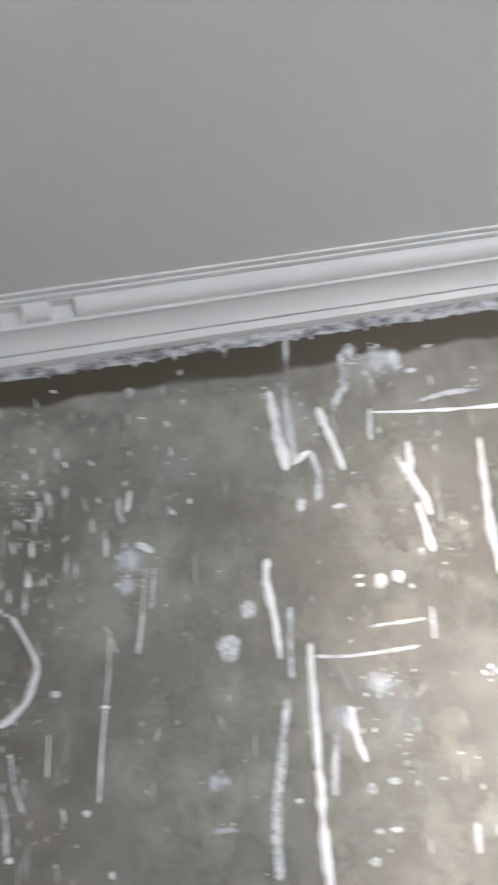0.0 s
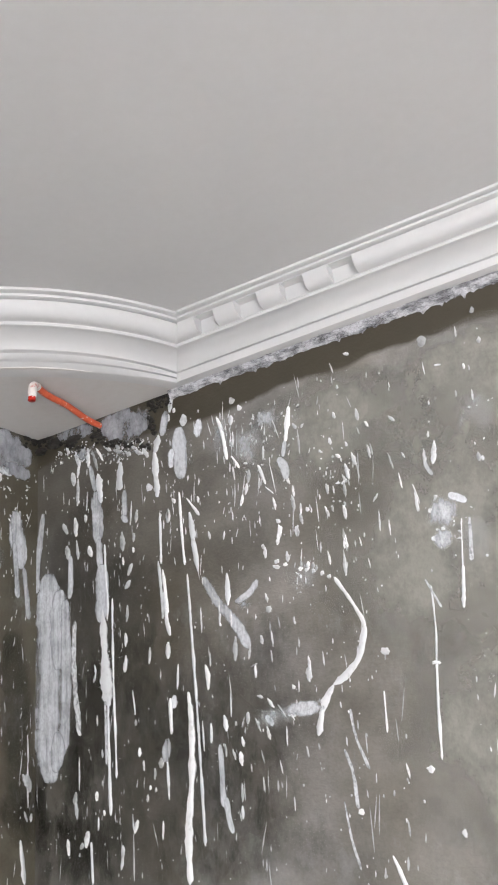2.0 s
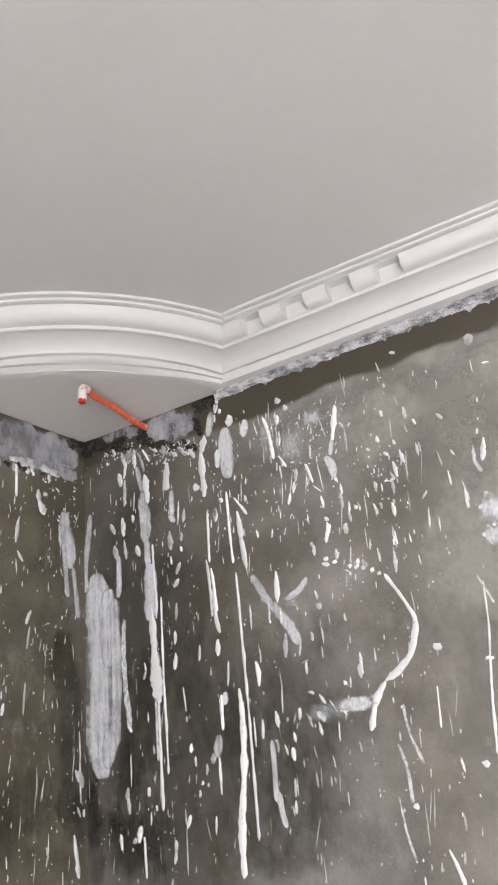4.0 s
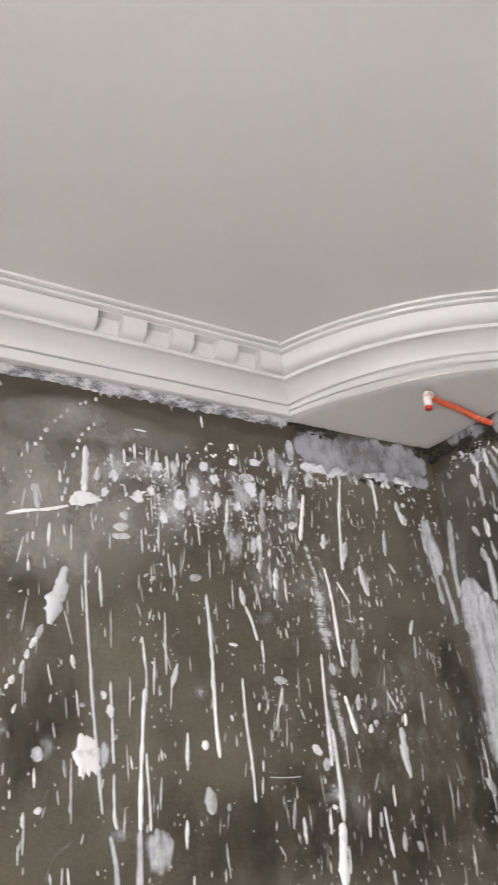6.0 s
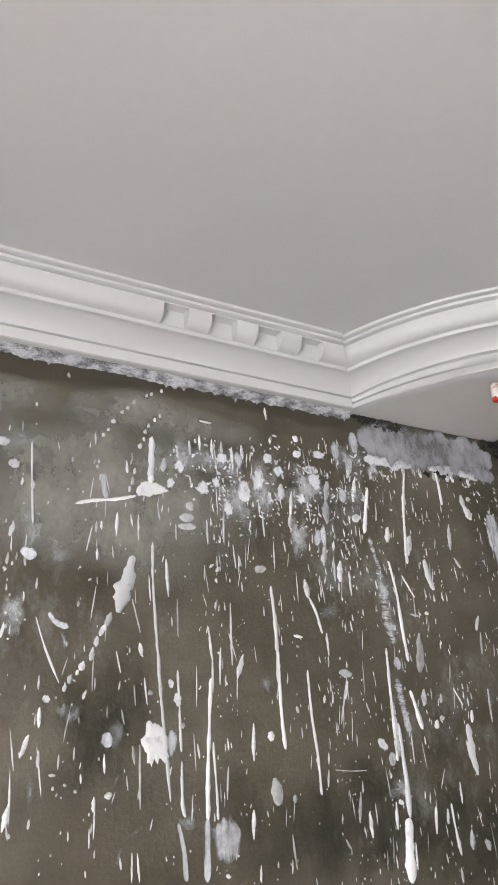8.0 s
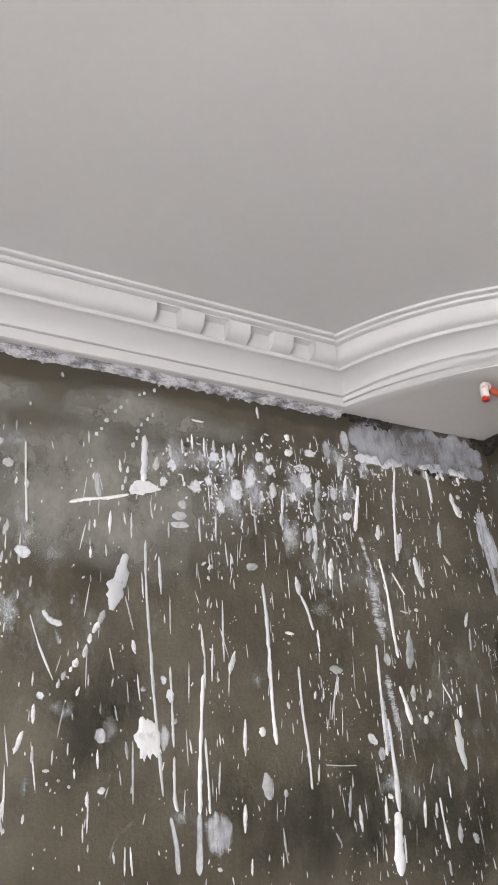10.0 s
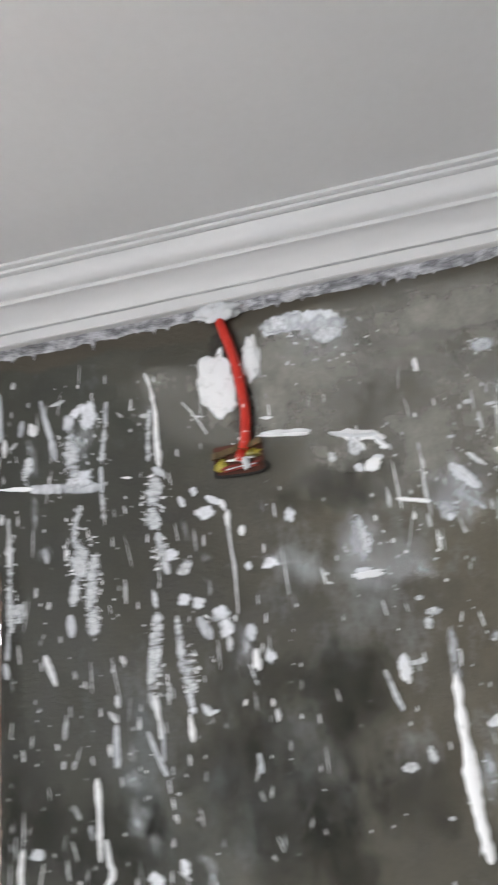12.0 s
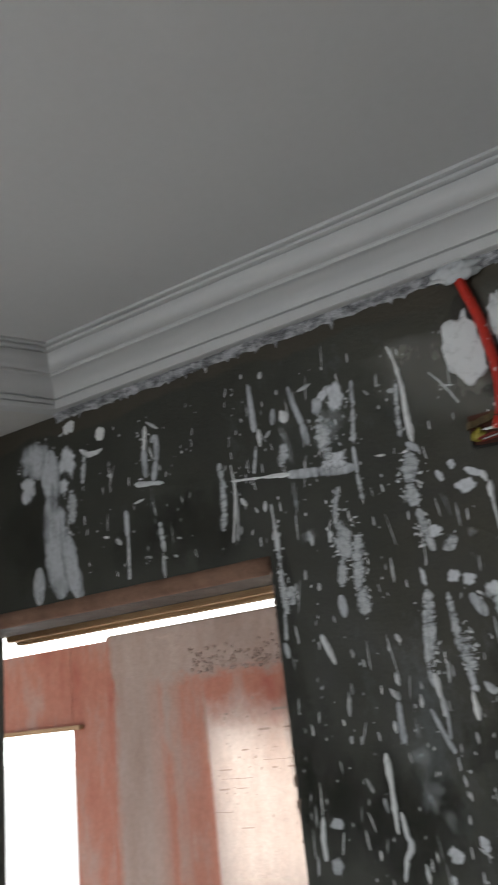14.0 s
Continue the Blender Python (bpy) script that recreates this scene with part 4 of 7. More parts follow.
streak("A", 0.0095, "bold", (1.404, 2.185), (1.412, 2.130), (1.416, 2.099))
streak("A", 0.0126, "bold", (1.526, 2.283), (1.519, 2.203), (1.513, 2.126), (1.517, 2.046))
splat("A", 1.325, 2.064, 0.0090, 0.0130, "bold")
splat("A", 1.352, 2.066, 0.0110, 0.0100, "bold")
splat("A", 1.292, 2.075, 0.0065, 0.0030, "bold")
splat("A", 1.292, 2.061, 0.0055, 0.0030, "bold")
streak("A", 0.0136, "bold", (1.147, 2.124), (1.140, 2.090), (1.146, 2.033), (1.149, 1.960))
streak("A", 0.0134, "thin", (1.154, 1.903), (1.130, 1.801), (1.116, 1.731), (1.112, 1.651))
streak("A", 0.0109, "wash", (1.175, 2.043), (1.163, 1.928))
streak("A", 0.0159, "bold", (1.198, 1.981), (1.191, 1.878), (1.187, 1.795))
streak("A", 0.0200, "bold", (1.188, 1.803), (1.183, 1.717), (1.182, 1.628))
streak("A", 0.0058, "thin", (1.202, 1.959), (1.269, 1.953), (1.368, 1.956))
streak("A", 0.0075, "wash", (1.293, 1.994), (1.388, 1.996))
streak("A", 0.0116, "wash", (1.241, 1.885), (1.220, 1.833), (1.207, 1.753))
streak("A", 0.0141, "bold", (1.247, 1.880), (1.252, 1.829), (1.260, 1.798))
streak("A", 0.0216, "wash", (1.223, 1.883), (1.252, 1.838))
splat("A", 1.298, 1.908, 0.0295, 0.0215, "wash")
splat("A", 1.069, 1.988, 0.0185, 0.0250, "thin")
splat("A", 1.107, 2.044, 0.0140, 0.0145, "thin")
streak("A", 0.0101, "wash", (1.396, 2.016), (1.393, 1.962))
streak("A", 0.0118, "wash", (1.405, 1.704), (1.400, 1.659))
splat("A", 1.324, 1.855, 0.0600, 0.0735, "haze")
splat("A", 1.035, 1.794, 0.0265, 0.0165, "wash")
splat("A", 1.037, 1.726, 0.0260, 0.0075, "wash")
splat("A", 1.473, 1.906, 0.0170, 0.0085, "wash")
splat("A", 1.265, 1.703, 0.0075, 0.0045, "thin")
splat("A", 1.290, 1.703, 0.0115, 0.0045, "thin")
splat("A", 1.251, 1.665, 0.0080, 0.0075, "thin")
splat("A", 1.262, 1.760, 0.0075, 0.0080, "thin")
splat("A", 1.297, 1.768, 0.0100, 0.0055, "thin")
splat("A", 1.368, 1.764, 0.0065, 0.0030, "thin")
splat("A", 1.400, 1.796, 0.0050, 0.0030, "thin")
splat("A", 1.434, 2.421, 0.0100, 0.0055, "thin")
splat("A", 1.472, 2.463, 0.0085, 0.0045, "thin")
splat("A", 1.215, 2.207, 0.0075, 0.0120, "thin")
splat("A", 1.276, 2.195, 0.0110, 0.0050, "thin")
splat("A", 1.398, 2.102, 0.0050, 0.0075, "thin")
splat("A", 1.153, 1.755, 0.0070, 0.0040, "thin")
# wall_west, next to the corner
# wall_west, middle
splat("B", -1.542, 2.473, 0.0430, 0.0255, "wash")
splat("B", -1.476, 2.458, 0.0455, 0.0275, "wash")
splat("B", -1.556, 2.478, 0.0285, 0.0170, "thin")
splat("B", -1.469, 2.441, 0.0245, 0.0170, "thin")
streak("B", 0.0070, "bold", (-1.609, 2.283), (-1.523, 2.272))
streak("B", 0.0112, "bold", (-1.492, 2.267), (-1.452, 2.254), (-1.417, 2.251))
streak("B", 0.0102, "bold", (-1.457, 2.252), (-1.441, 2.234))
streak("B", 0.0076, "bold", (-1.422, 2.247), (-1.402, 2.225))
splat("B", -1.430, 2.201, 0.0130, 0.0120, "bold")
streak("B", 0.0142, "bold", (-1.317, 2.180), (-1.297, 2.164), (-1.279, 2.137))
streak("B", 0.0101, "bold", (-1.288, 2.196), (-1.263, 2.171))
streak("B", 0.0127, "bold", (-1.246, 2.196), (-1.216, 2.173), (-1.186, 2.145))
streak("B", 0.0075, "wash", (-1.319, 2.144), (-1.275, 2.103))
splat("B", -1.332, 2.115, 0.0230, 0.0190, "wash")
streak("B", 0.0083, "bold", (-1.405, 2.142), (-1.353, 2.129))
splat("B", -1.338, 2.355, 0.0050, 0.0115, "bold")
splat("B", -1.170, 2.349, 0.0060, 0.0120, "wash")
splat("B", -1.139, 2.351, 0.0085, 0.0155, "bold")
splat("B", -1.229, 2.369, 0.0280, 0.0140, "wash")
splat("B", -1.181, 2.291, 0.0220, 0.0320, "wash")
streak("B", 0.0176, "wash", (-1.360, 1.947), (-1.366, 1.856))
streak("B", 0.0223, "bold", (-1.366, 1.878), (-1.369, 1.783), (-1.369, 1.701), (-1.365, 1.636))
streak("B", 0.0191, "bold", (-1.335, 1.805), (-1.310, 1.817))
streak("B", 0.0192, "wash", (-1.310, 1.817), (-1.270, 1.788), (-1.256, 1.738))
splat("B", -1.343, 1.753, 0.0085, 0.0275, "wash")
splat("B", -1.260, 1.913, 0.0155, 0.0135, "thin")
splat("B", -1.283, 1.923, 0.0280, 0.0140, "wash")
streak("B", 0.0072, "thin", (-1.463, 1.895), (-1.446, 1.834))
splat("B", -1.433, 1.889, 0.0090, 0.0165, "bold")
streak("B", 0.0080, "thin", (-1.430, 1.897), (-1.401, 1.901))
splat("B", -1.465, 2.033, 0.0245, 0.0065, "bold")
splat("B", -1.465, 2.106, 0.0075, 0.0245, "wash")
splat("B", -1.442, 2.056, 0.0915, 0.0585, "haze")
splat("B", -1.312, 2.134, 0.0665, 0.0605, "haze")
splat("B", -1.196, 2.304, 0.0680, 0.0665, "haze")
splat("B", -1.490, 2.413, 0.1025, 0.0620, "haze")
splat("B", -1.492, 2.224, 0.0075, 0.0090, "thin")
splat("B", -1.454, 2.237, 0.0105, 0.0205, "thin")
splat("B", -1.397, 1.988, 0.0065, 0.0040, "thin")
splat("B", -1.380, 1.966, 0.0115, 0.0065, "thin")
splat("B", -1.390, 1.951, 0.0065, 0.0090, "thin")
splat("B", -1.405, 1.694, 0.0050, 0.0040, "thin")
splat("B", -1.416, 1.774, 0.0075, 0.0115, "thin")
splat("B", -1.448, 1.762, 0.0120, 0.0085, "thin")
splat("B", -1.306, 2.225, 0.0070, 0.0035, "thin")
splat("B", -1.271, 2.277, 0.0065, 0.0045, "thin")
splat("B", -1.238, 2.267, 0.0085, 0.0035, "thin")
splat("B", -1.259, 2.246, 0.0070, 0.0030, "thin")
streak("B", 0.0131, "bold", (-1.131, 1.901), (-1.158, 1.855), (-1.180, 1.803))
streak("B", 0.0121, "bold", (-1.180, 1.803), (-1.190, 1.763), (-1.192, 1.719))
splat("B", -1.164, 2.028, 0.0150, 0.0100, "bold")
splat("B", -1.261, 1.916, 0.0210, 0.0145, "wash")
splat("B", -1.135, 2.164, 0.0350, 0.0540, "haze")
streak("B", 0.0064, "thin", (-1.208, 1.778), (-1.182, 1.803))
# wall_west, by the doorway
# broken top edge at the corner
# paler plaster
# damp, dirt and painted-in shade
# combed columns, dabs and veils
splat("B", -1.468, 2.075, 0.0145, 0.0250, "wash")
splat("B", -1.461, 2.105, 0.0065, 0.0050, "dab")
splat("B", -1.451, 2.021, 0.0170, 0.0275, "veil")
splat("B", -1.452, 2.200, 0.0085, 0.0085, "dab")
streak("B", 0.0110, "dab", (-1.432, 2.200), (-1.427, 2.210), (-1.413, 2.212))
streak("B", 0.0207, "bold", (-1.478, 2.264), (-1.453, 2.256), (-1.420, 2.250), (-1.405, 2.241))
streak("B", 0.0137, "bold", (-1.447, 2.245), (-1.440, 2.227))
streak("B", 0.0085, "bold", (-1.416, 2.228), (-1.401, 2.229))
# wall_west between the corner and the conduit
streak("B", 0.0312, "dab", (-1.579, 2.465), (-1.546, 2.478), (-1.499, 2.476), (-1.443, 2.469))
streak("B", 0.0135, "veil", (-1.161, 2.147), (-1.125, 2.158), (-1.102, 2.165))
splat("B", -1.302, 2.111, 0.0385, 0.0310, "veil")
streak("B", 0.0182, "dab", (-1.316, 2.183), (-1.297, 2.159), (-1.278, 2.139))
streak("B", 0.0179, "dab", (-1.337, 2.105), (-1.325, 2.096))
splat("B", -1.276, 1.919, 0.0315, 0.0255, "veil")
splat("B", -1.260, 1.918, 0.0125, 0.0135, "dab")
splat("B", -1.460, 2.081, 0.0115, 0.0250, "dab")
splat("B", -1.470, 2.039, 0.0195, 0.0080, "dab")
splat("B", -1.435, 1.899, 0.0095, 0.0145, "dab")
splat("B", -1.194, 2.043, 0.0195, 0.0180, "veil")
splat("B", -1.147, 2.002, 0.0405, 0.0400, "veil")
splat("B", -1.228, 2.367, 0.0275, 0.0140, "veil")
streak("B", 0.0237, "veil", (-1.331, 1.808), (-1.304, 1.811), (-1.276, 1.797), (-1.259, 1.758))
streak("B", 0.0173, "dab", (-1.335, 1.805), (-1.308, 1.811), (-1.289, 1.809))
streak("B", 0.0236, "veil", (-1.349, 1.779), (-1.347, 1.732), (-1.347, 1.701))
# wall_north by the corner
# wall_north, next to the corner
streak("A", 0.0187, "slip", (0.020, 2.351), (0.013, 2.301), (0.002, 2.227), (0.002, 2.173))
streak("A", 0.0711, "slip", (0.034, 2.213), (0.038, 2.159), (0.042, 2.086), (0.039, 2.006), (0.036, 1.939), (0.037, 1.885), (0.043, 1.832), (0.045, 1.790))
streak("A", 0.0493, "slip", (0.068, 2.172), (0.071, 2.082), (0.068, 2.003))
streak("A", 0.0299, "slip", (0.086, 2.151), (0.088, 2.045), (0.088, 1.967), (0.082, 1.892), (0.071, 1.835))
streak("A", 0.0363, "slip", (0.062, 1.887), (0.065, 1.851), (0.056, 1.810))
streak("A", 0.0145, "slip", (0.102, 2.239), (0.102, 2.172), (0.097, 2.146))
streak("A", 0.0124, "thin", (0.111, 2.100), (0.107, 2.020), (0.111, 1.954), (0.117, 1.910), (0.118, 1.878))
streak("A", 0.0282, "slip", (0.174, 2.367), (0.179, 2.303), (0.178, 2.248))
streak("A", 0.0153, "slip", (0.181, 2.260), (0.183, 2.193))
streak("A", 0.0314, "slip", (0.186, 2.204), (0.187, 2.145), (0.181, 2.083))
streak("A", 0.0301, "bold", (0.187, 2.111), (0.188, 2.032), (0.192, 1.961), (0.198, 1.921))
streak("A", 0.0071, "bold", (0.213, 2.129), (0.211, 2.029), (0.211, 1.922), (0.212, 1.871), (0.212, 1.791))
streak("A", 0.0106, "bold", (0.195, 1.929), (0.195, 1.822), (0.196, 1.728))
streak("A", 0.0058, "thin", (0.189, 1.935), (0.189, 1.814))
streak("A", 0.0076, "bold", (0.196, 2.244), (0.197, 2.178), (0.201, 2.131), (0.198, 2.086))
streak("A", 0.0127, "slip", (0.160, 2.429), (0.175, 2.364))
streak("A", 0.0156, "bold", (0.181, 2.404), (0.189, 2.336))
streak("A", 0.0303, "bold", (0.245, 2.414), (0.240, 2.352))
streak("A", 0.0148, "slip", (0.255, 2.350), (0.253, 2.289))
streak("A", 0.0145, "slip", (0.244, 2.295), (0.261, 2.278))
streak("A", 0.0195, "bold", (0.337, 2.415), (0.338, 2.337))
streak("A", 0.0230, "bold", (0.339, 2.354), (0.339, 2.313))
streak("A", 0.0200, "dab", (0.315, 2.346), (0.329, 2.332))
streak("A", 0.0175, "slip", (0.360, 2.440), (0.374, 2.496))
streak("A", 0.0248, "bold", (0.350, 2.446), (0.339, 2.410))
streak("A", 0.0068, "bold", (0.344, 2.279), (0.341, 2.175))
streak("A", 0.0085, "bold", (0.334, 2.182), (0.338, 2.120), (0.339, 2.068))
streak("A", 0.0085, "bold", (0.344, 2.163), (0.348, 2.118), (0.351, 2.076))
streak("A", 0.0099, "bold", (0.344, 2.119), (0.348, 2.064), (0.354, 2.034))
dash("A", 0.0149, 0.107, 2.426, 0.112, 2.393)
dash("A", 0.0099, 0.124, 2.406, 0.121, 2.345)
dash("A", 0.0048, 0.151, 2.370, 0.147, 2.328)
dash("A", 0.0045, 0.272, 2.321, 0.266, 2.270)
dash("A", 0.0087, 0.285, 2.300, 0.281, 2.272)
dash("A", 0.0112, 0.365, 2.283, 0.362, 2.254)
dash("A", 0.0145, 0.243, 2.261, 0.244, 2.220)
dash("A", 0.0058, 0.244, 2.207, 0.245, 2.190)
dash("A", 0.0072, 0.275, 2.252, 0.273, 2.233)
dash("A", 0.0072, 0.271, 2.223, 0.272, 2.211)
dash("A", 0.0101, 0.267, 2.191, 0.256, 2.167)
dash("A", 0.0116, 0.261, 2.158, 0.247, 2.142)
dash("A", 0.0084, 0.252, 2.109, 0.249, 2.076)
dash("A", 0.0132, 0.078, 2.313, 0.091, 2.287)
dash("A", 0.0132, 0.114, 2.320, 0.116, 2.277)
dash("A", 0.0096, 0.117, 2.269, 0.122, 2.226)
dash("A", 0.0128, 0.152, 2.249, 0.160, 2.224)
dash("A", 0.0080, 0.144, 2.320, 0.145, 2.302)
dash("A", 0.0149, 0.089, 2.262, 0.094, 2.231)
dash("A", 0.0096, 0.101, 2.233, 0.103, 2.169)
dash("A", 0.0087, 0.245, 2.055, 0.244, 2.028)
dash("A", 0.0112, 0.244, 2.012, 0.240, 1.980)
dash("A", 0.0068, 0.304, 2.019, 0.301, 1.988)
dash("A", 0.0135, 0.348, 2.023, 0.346, 1.992)
dash("A", 0.0065, 0.343, 2.067, 0.351, 2.040)
dash("A", 0.0060, 0.163, 2.004, 0.166, 1.985)
dash("A", 0.0072, 0.166, 1.987, 0.159, 1.970)
dash("A", 0.0034, 0.258, 1.945, 0.263, 1.900)
dash("A", 0.0067, 0.263, 1.891, 0.262, 1.880)
dash("A", 0.0043, 0.167, 1.908, 0.167, 1.888)
dash("A", 0.0058, 0.178, 1.845, 0.179, 1.829)
dash("A", 0.0091, 0.270, 1.841, 0.268, 1.825)
dash("A", 0.0052, 0.278, 1.818, 0.279, 1.800)
dash("A", 0.0063, 0.304, 1.803, 0.303, 1.784)
dash("A", 0.0065, 0.292, 1.775, 0.291, 1.767)
dash("A", 0.0050, 0.305, 1.771, 0.304, 1.763)
dash("A", 0.0063, 0.285, 1.760, 0.284, 1.747)
dash("A", 0.0130, 0.320, 1.820, 0.318, 1.802)
dash("A", 0.0065, 0.333, 1.819, 0.333, 1.749)
streak("A", 0.0192, "slip", (0.338, 1.853), (0.330, 1.811))
streak("A", 0.0095, "bold", (0.347, 1.921), (0.346, 1.858))
dash("A", 0.0036, 0.119, 1.834, 0.118, 1.774)
dash("A", 0.0145, 0.109, 1.773, 0.106, 1.750)
dash("A", 0.0102, 0.108, 1.757, 0.112, 1.724)
dash("A", 0.0098, 0.163, 1.771, 0.161, 1.754)
dash("A", 0.0054, 0.180, 1.738, 0.180, 1.728)
dash("A", 0.0040, 0.166, 1.727, 0.165, 1.704)
dash("A", 0.0168, 0.139, 1.704, 0.134, 1.675)
dash("A", 0.0112, 0.126, 1.684, 0.120, 1.673)
dash("A", 0.0116, 0.087, 1.691, 0.090, 1.662)
dash("A", 0.0056, 0.118, 1.667, 0.117, 1.660)
streak("A", 0.0074, "bold", (0.147, 1.685), (0.150, 1.615))
dash("A", 0.0039, 0.248, 1.729, 0.249, 1.702)
dash("A", 0.0091, 0.260, 1.719, 0.251, 1.696)
dash("A", 0.0033, 0.249, 1.696, 0.247, 1.620)
dash("A", 0.0050, 0.318, 1.715, 0.315, 1.685)
dash("A", 0.0104, 0.223, 1.678, 0.222, 1.656)
dash("A", 0.0081, 0.222, 1.660, 0.218, 1.638)
dash("A", 0.0087, 0.118, 1.884, 0.122, 1.873)
dash("A", 0.0116, 0.388, 2.531, 0.382, 2.488)
dash("A", 0.0087, 0.393, 2.495, 0.393, 2.484)
dash("A", 0.0087, 0.378, 2.486, 0.377, 2.469)
dash("A", 0.0168, 0.414, 2.474, 0.416, 2.448)
streak("A", 0.0323, "slip", (0.403, 2.449), (0.403, 2.397), (0.403, 2.334))
streak("A", 0.0182, "dab", (0.383, 2.407), (0.379, 2.364))
streak("A", 0.0229, "dab", (0.455, 2.454), (0.450, 2.411))
dash("A", 0.0078, 0.496, 2.442, 0.506, 2.407)
dash("A", 0.0117, 0.530, 2.437, 0.527, 2.417)
dash("A", 0.0052, 0.531, 2.402, 0.529, 2.371)
dash("A", 0.0039, 0.524, 2.331, 0.527, 2.303)
dash("A", 0.0048, 0.596, 2.354, 0.593, 2.326)
dash("A", 0.0143, 0.534, 2.475, 0.535, 2.460)
dash("A", 0.0104, 0.549, 2.454, 0.553, 2.441)
dash("A", 0.0125, 0.593, 2.425, 0.597, 2.410)
dash("A", 0.0072, 0.663, 2.381, 0.670, 2.368)
streak("A", 0.0111, "bold", (0.497, 2.442), (0.506, 2.411), (0.510, 2.380), (0.513, 2.348))
streak("A", 0.0076, "bold", (0.524, 2.352), (0.532, 2.339), (0.539, 2.324))
streak("A", 0.0117, "bold", (0.659, 2.416), (0.652, 2.384), (0.644, 2.348))
streak("A", 0.0089, "slip", (0.644, 2.351), (0.637, 2.320))
streak("A", 0.0164, "slip", (0.626, 2.321), (0.638, 2.300), (0.639, 2.275))
dash("A", 0.0060, 0.636, 2.286, 0.644, 2.265)
dash("A", 0.0048, 0.672, 2.366, 0.671, 2.318)
dash("A", 0.0087, 0.560, 2.316, 0.555, 2.289)
dash("A", 0.0084, 0.553, 2.290, 0.548, 2.268)
dash("A", 0.0072, 0.542, 2.270, 0.535, 2.249)
dash("A", 0.0032, 0.592, 2.273, 0.608, 2.256)
dash("A", 0.0058, 0.606, 2.249, 0.609, 2.224)
dash("A", 0.0058, 0.649, 2.262, 0.649, 2.240)
dash("A", 0.0069, 0.645, 2.245, 0.647, 2.213)
dash("A", 0.0046, 0.661, 2.225, 0.659, 2.202)
dash("A", 0.0069, 0.657, 2.206, 0.661, 2.186)
dash("A", 0.0080, 0.671, 2.215, 0.676, 2.207)
streak("A", 0.0059, "bold", (0.581, 2.319), (0.587, 2.301), (0.593, 2.278))
dash("A", 0.0069, 0.608, 2.207, 0.615, 2.198)
dash("A", 0.0081, 0.610, 2.183, 0.605, 2.159)
dash("A", 0.0066, 0.650, 2.181, 0.648, 2.166)
dash("A", 0.0069, 0.575, 2.167, 0.574, 2.158)
dash("A", 0.0081, 0.622, 2.144, 0.623, 2.125)
dash("A", 0.0055, 0.649, 2.122, 0.648, 2.111)
dash("A", 0.0077, 0.662, 2.118, 0.661, 2.104)
dash("A", 0.0066, 0.672, 2.115, 0.671, 2.104)
dash("A", 0.0055, 0.678, 2.109, 0.677, 2.099)
dash("A", 0.0080, 0.591, 2.123, 0.606, 2.118)
streak("A", 0.0148, "bold", (0.417, 2.264), (0.421, 2.204), (0.428, 2.145))
streak("A", 0.0068, "bold", (0.395, 2.310), (0.395, 2.244), (0.398, 2.162))
streak("A", 0.0082, "bold", (0.411, 2.294), (0.430, 2.266), (0.439, 2.252))
dash("A", 0.0084, 0.365, 2.283, 0.364, 2.260)
dash("A", 0.0065, 0.458, 2.216, 0.460, 2.200)
dash("A", 0.0038, 0.494, 2.209, 0.491, 2.193)
dash("A", 0.0084, 0.376, 2.301, 0.383, 2.290)
dash("A", 0.0068, 0.438, 2.292, 0.439, 2.278)
streak("A", 0.0200, "slip", (0.439, 2.132), (0.461, 2.088), (0.484, 2.058), (0.506, 2.030), (0.523, 1.997), (0.527, 1.987))
streak("A", 0.0119, "slip", (0.557, 2.105), (0.539, 2.085), (0.504, 2.071))
dash("A", 0.0058, 0.529, 1.993, 0.524, 1.968)
dash("A", 0.0050, 0.471, 2.083, 0.468, 2.035)
dash("A", 0.0048, 0.495, 2.059, 0.493, 2.029)
dash("A", 0.0104, 0.500, 2.012, 0.495, 1.969)
dash("A", 0.0058, 0.570, 2.078, 0.573, 2.061)
dash("A", 0.0127, 0.571, 2.054, 0.577, 2.043)
dash("A", 0.0080, 0.553, 2.006, 0.555, 1.990)
dash("A", 0.0035, 0.575, 2.011, 0.576, 1.983)
dash("A", 0.0033, 0.571, 1.978, 0.571, 1.958)
dash("A", 0.0069, 0.536, 1.958, 0.535, 1.935)
dash("A", 0.0038, 0.526, 1.955, 0.541, 1.959)
dash("A", 0.0038, 0.442, 1.990, 0.441, 1.966)
dash("A", 0.0065, 0.369, 1.979, 0.364, 1.935)
dash("A", 0.0033, 0.428, 2.075, 0.427, 2.029)
streak("A", 0.0132, "bold", (0.492, 2.129), (0.489, 2.069))
streak("A", 0.0092, "bold", (0.430, 1.971), (0.434, 1.949), (0.433, 1.926))
streak("A", 0.0163, "dab", (0.357, 1.926), (0.354, 1.902))
streak("A", 0.0079, "bold", (0.344, 1.916), (0.345, 1.858))
streak("A", 0.0198, "bold", (0.388, 1.928), (0.391, 1.885), (0.389, 1.828), (0.384, 1.772), (0.378, 1.736), (0.371, 1.682), (0.369, 1.615))
streak("A", 0.0079, "bold", (0.402, 2.144), (0.404, 2.013), (0.406, 1.874), (0.406, 1.762), (0.406, 1.673))
dash("A", 0.0038, 0.416, 1.875, 0.416, 1.824)
dash("A", 0.0108, 0.463, 1.880, 0.467, 1.853)
dash("A", 0.0072, 0.434, 1.869, 0.432, 1.836)
dash("A", 0.0035, 0.480, 1.917, 0.478, 1.875)
dash("A", 0.0058, 0.487, 1.868, 0.486, 1.860)
dash("A", 0.0069, 0.497, 1.842, 0.499, 1.825)
dash("A", 0.0099, 0.491, 1.818, 0.493, 1.795)
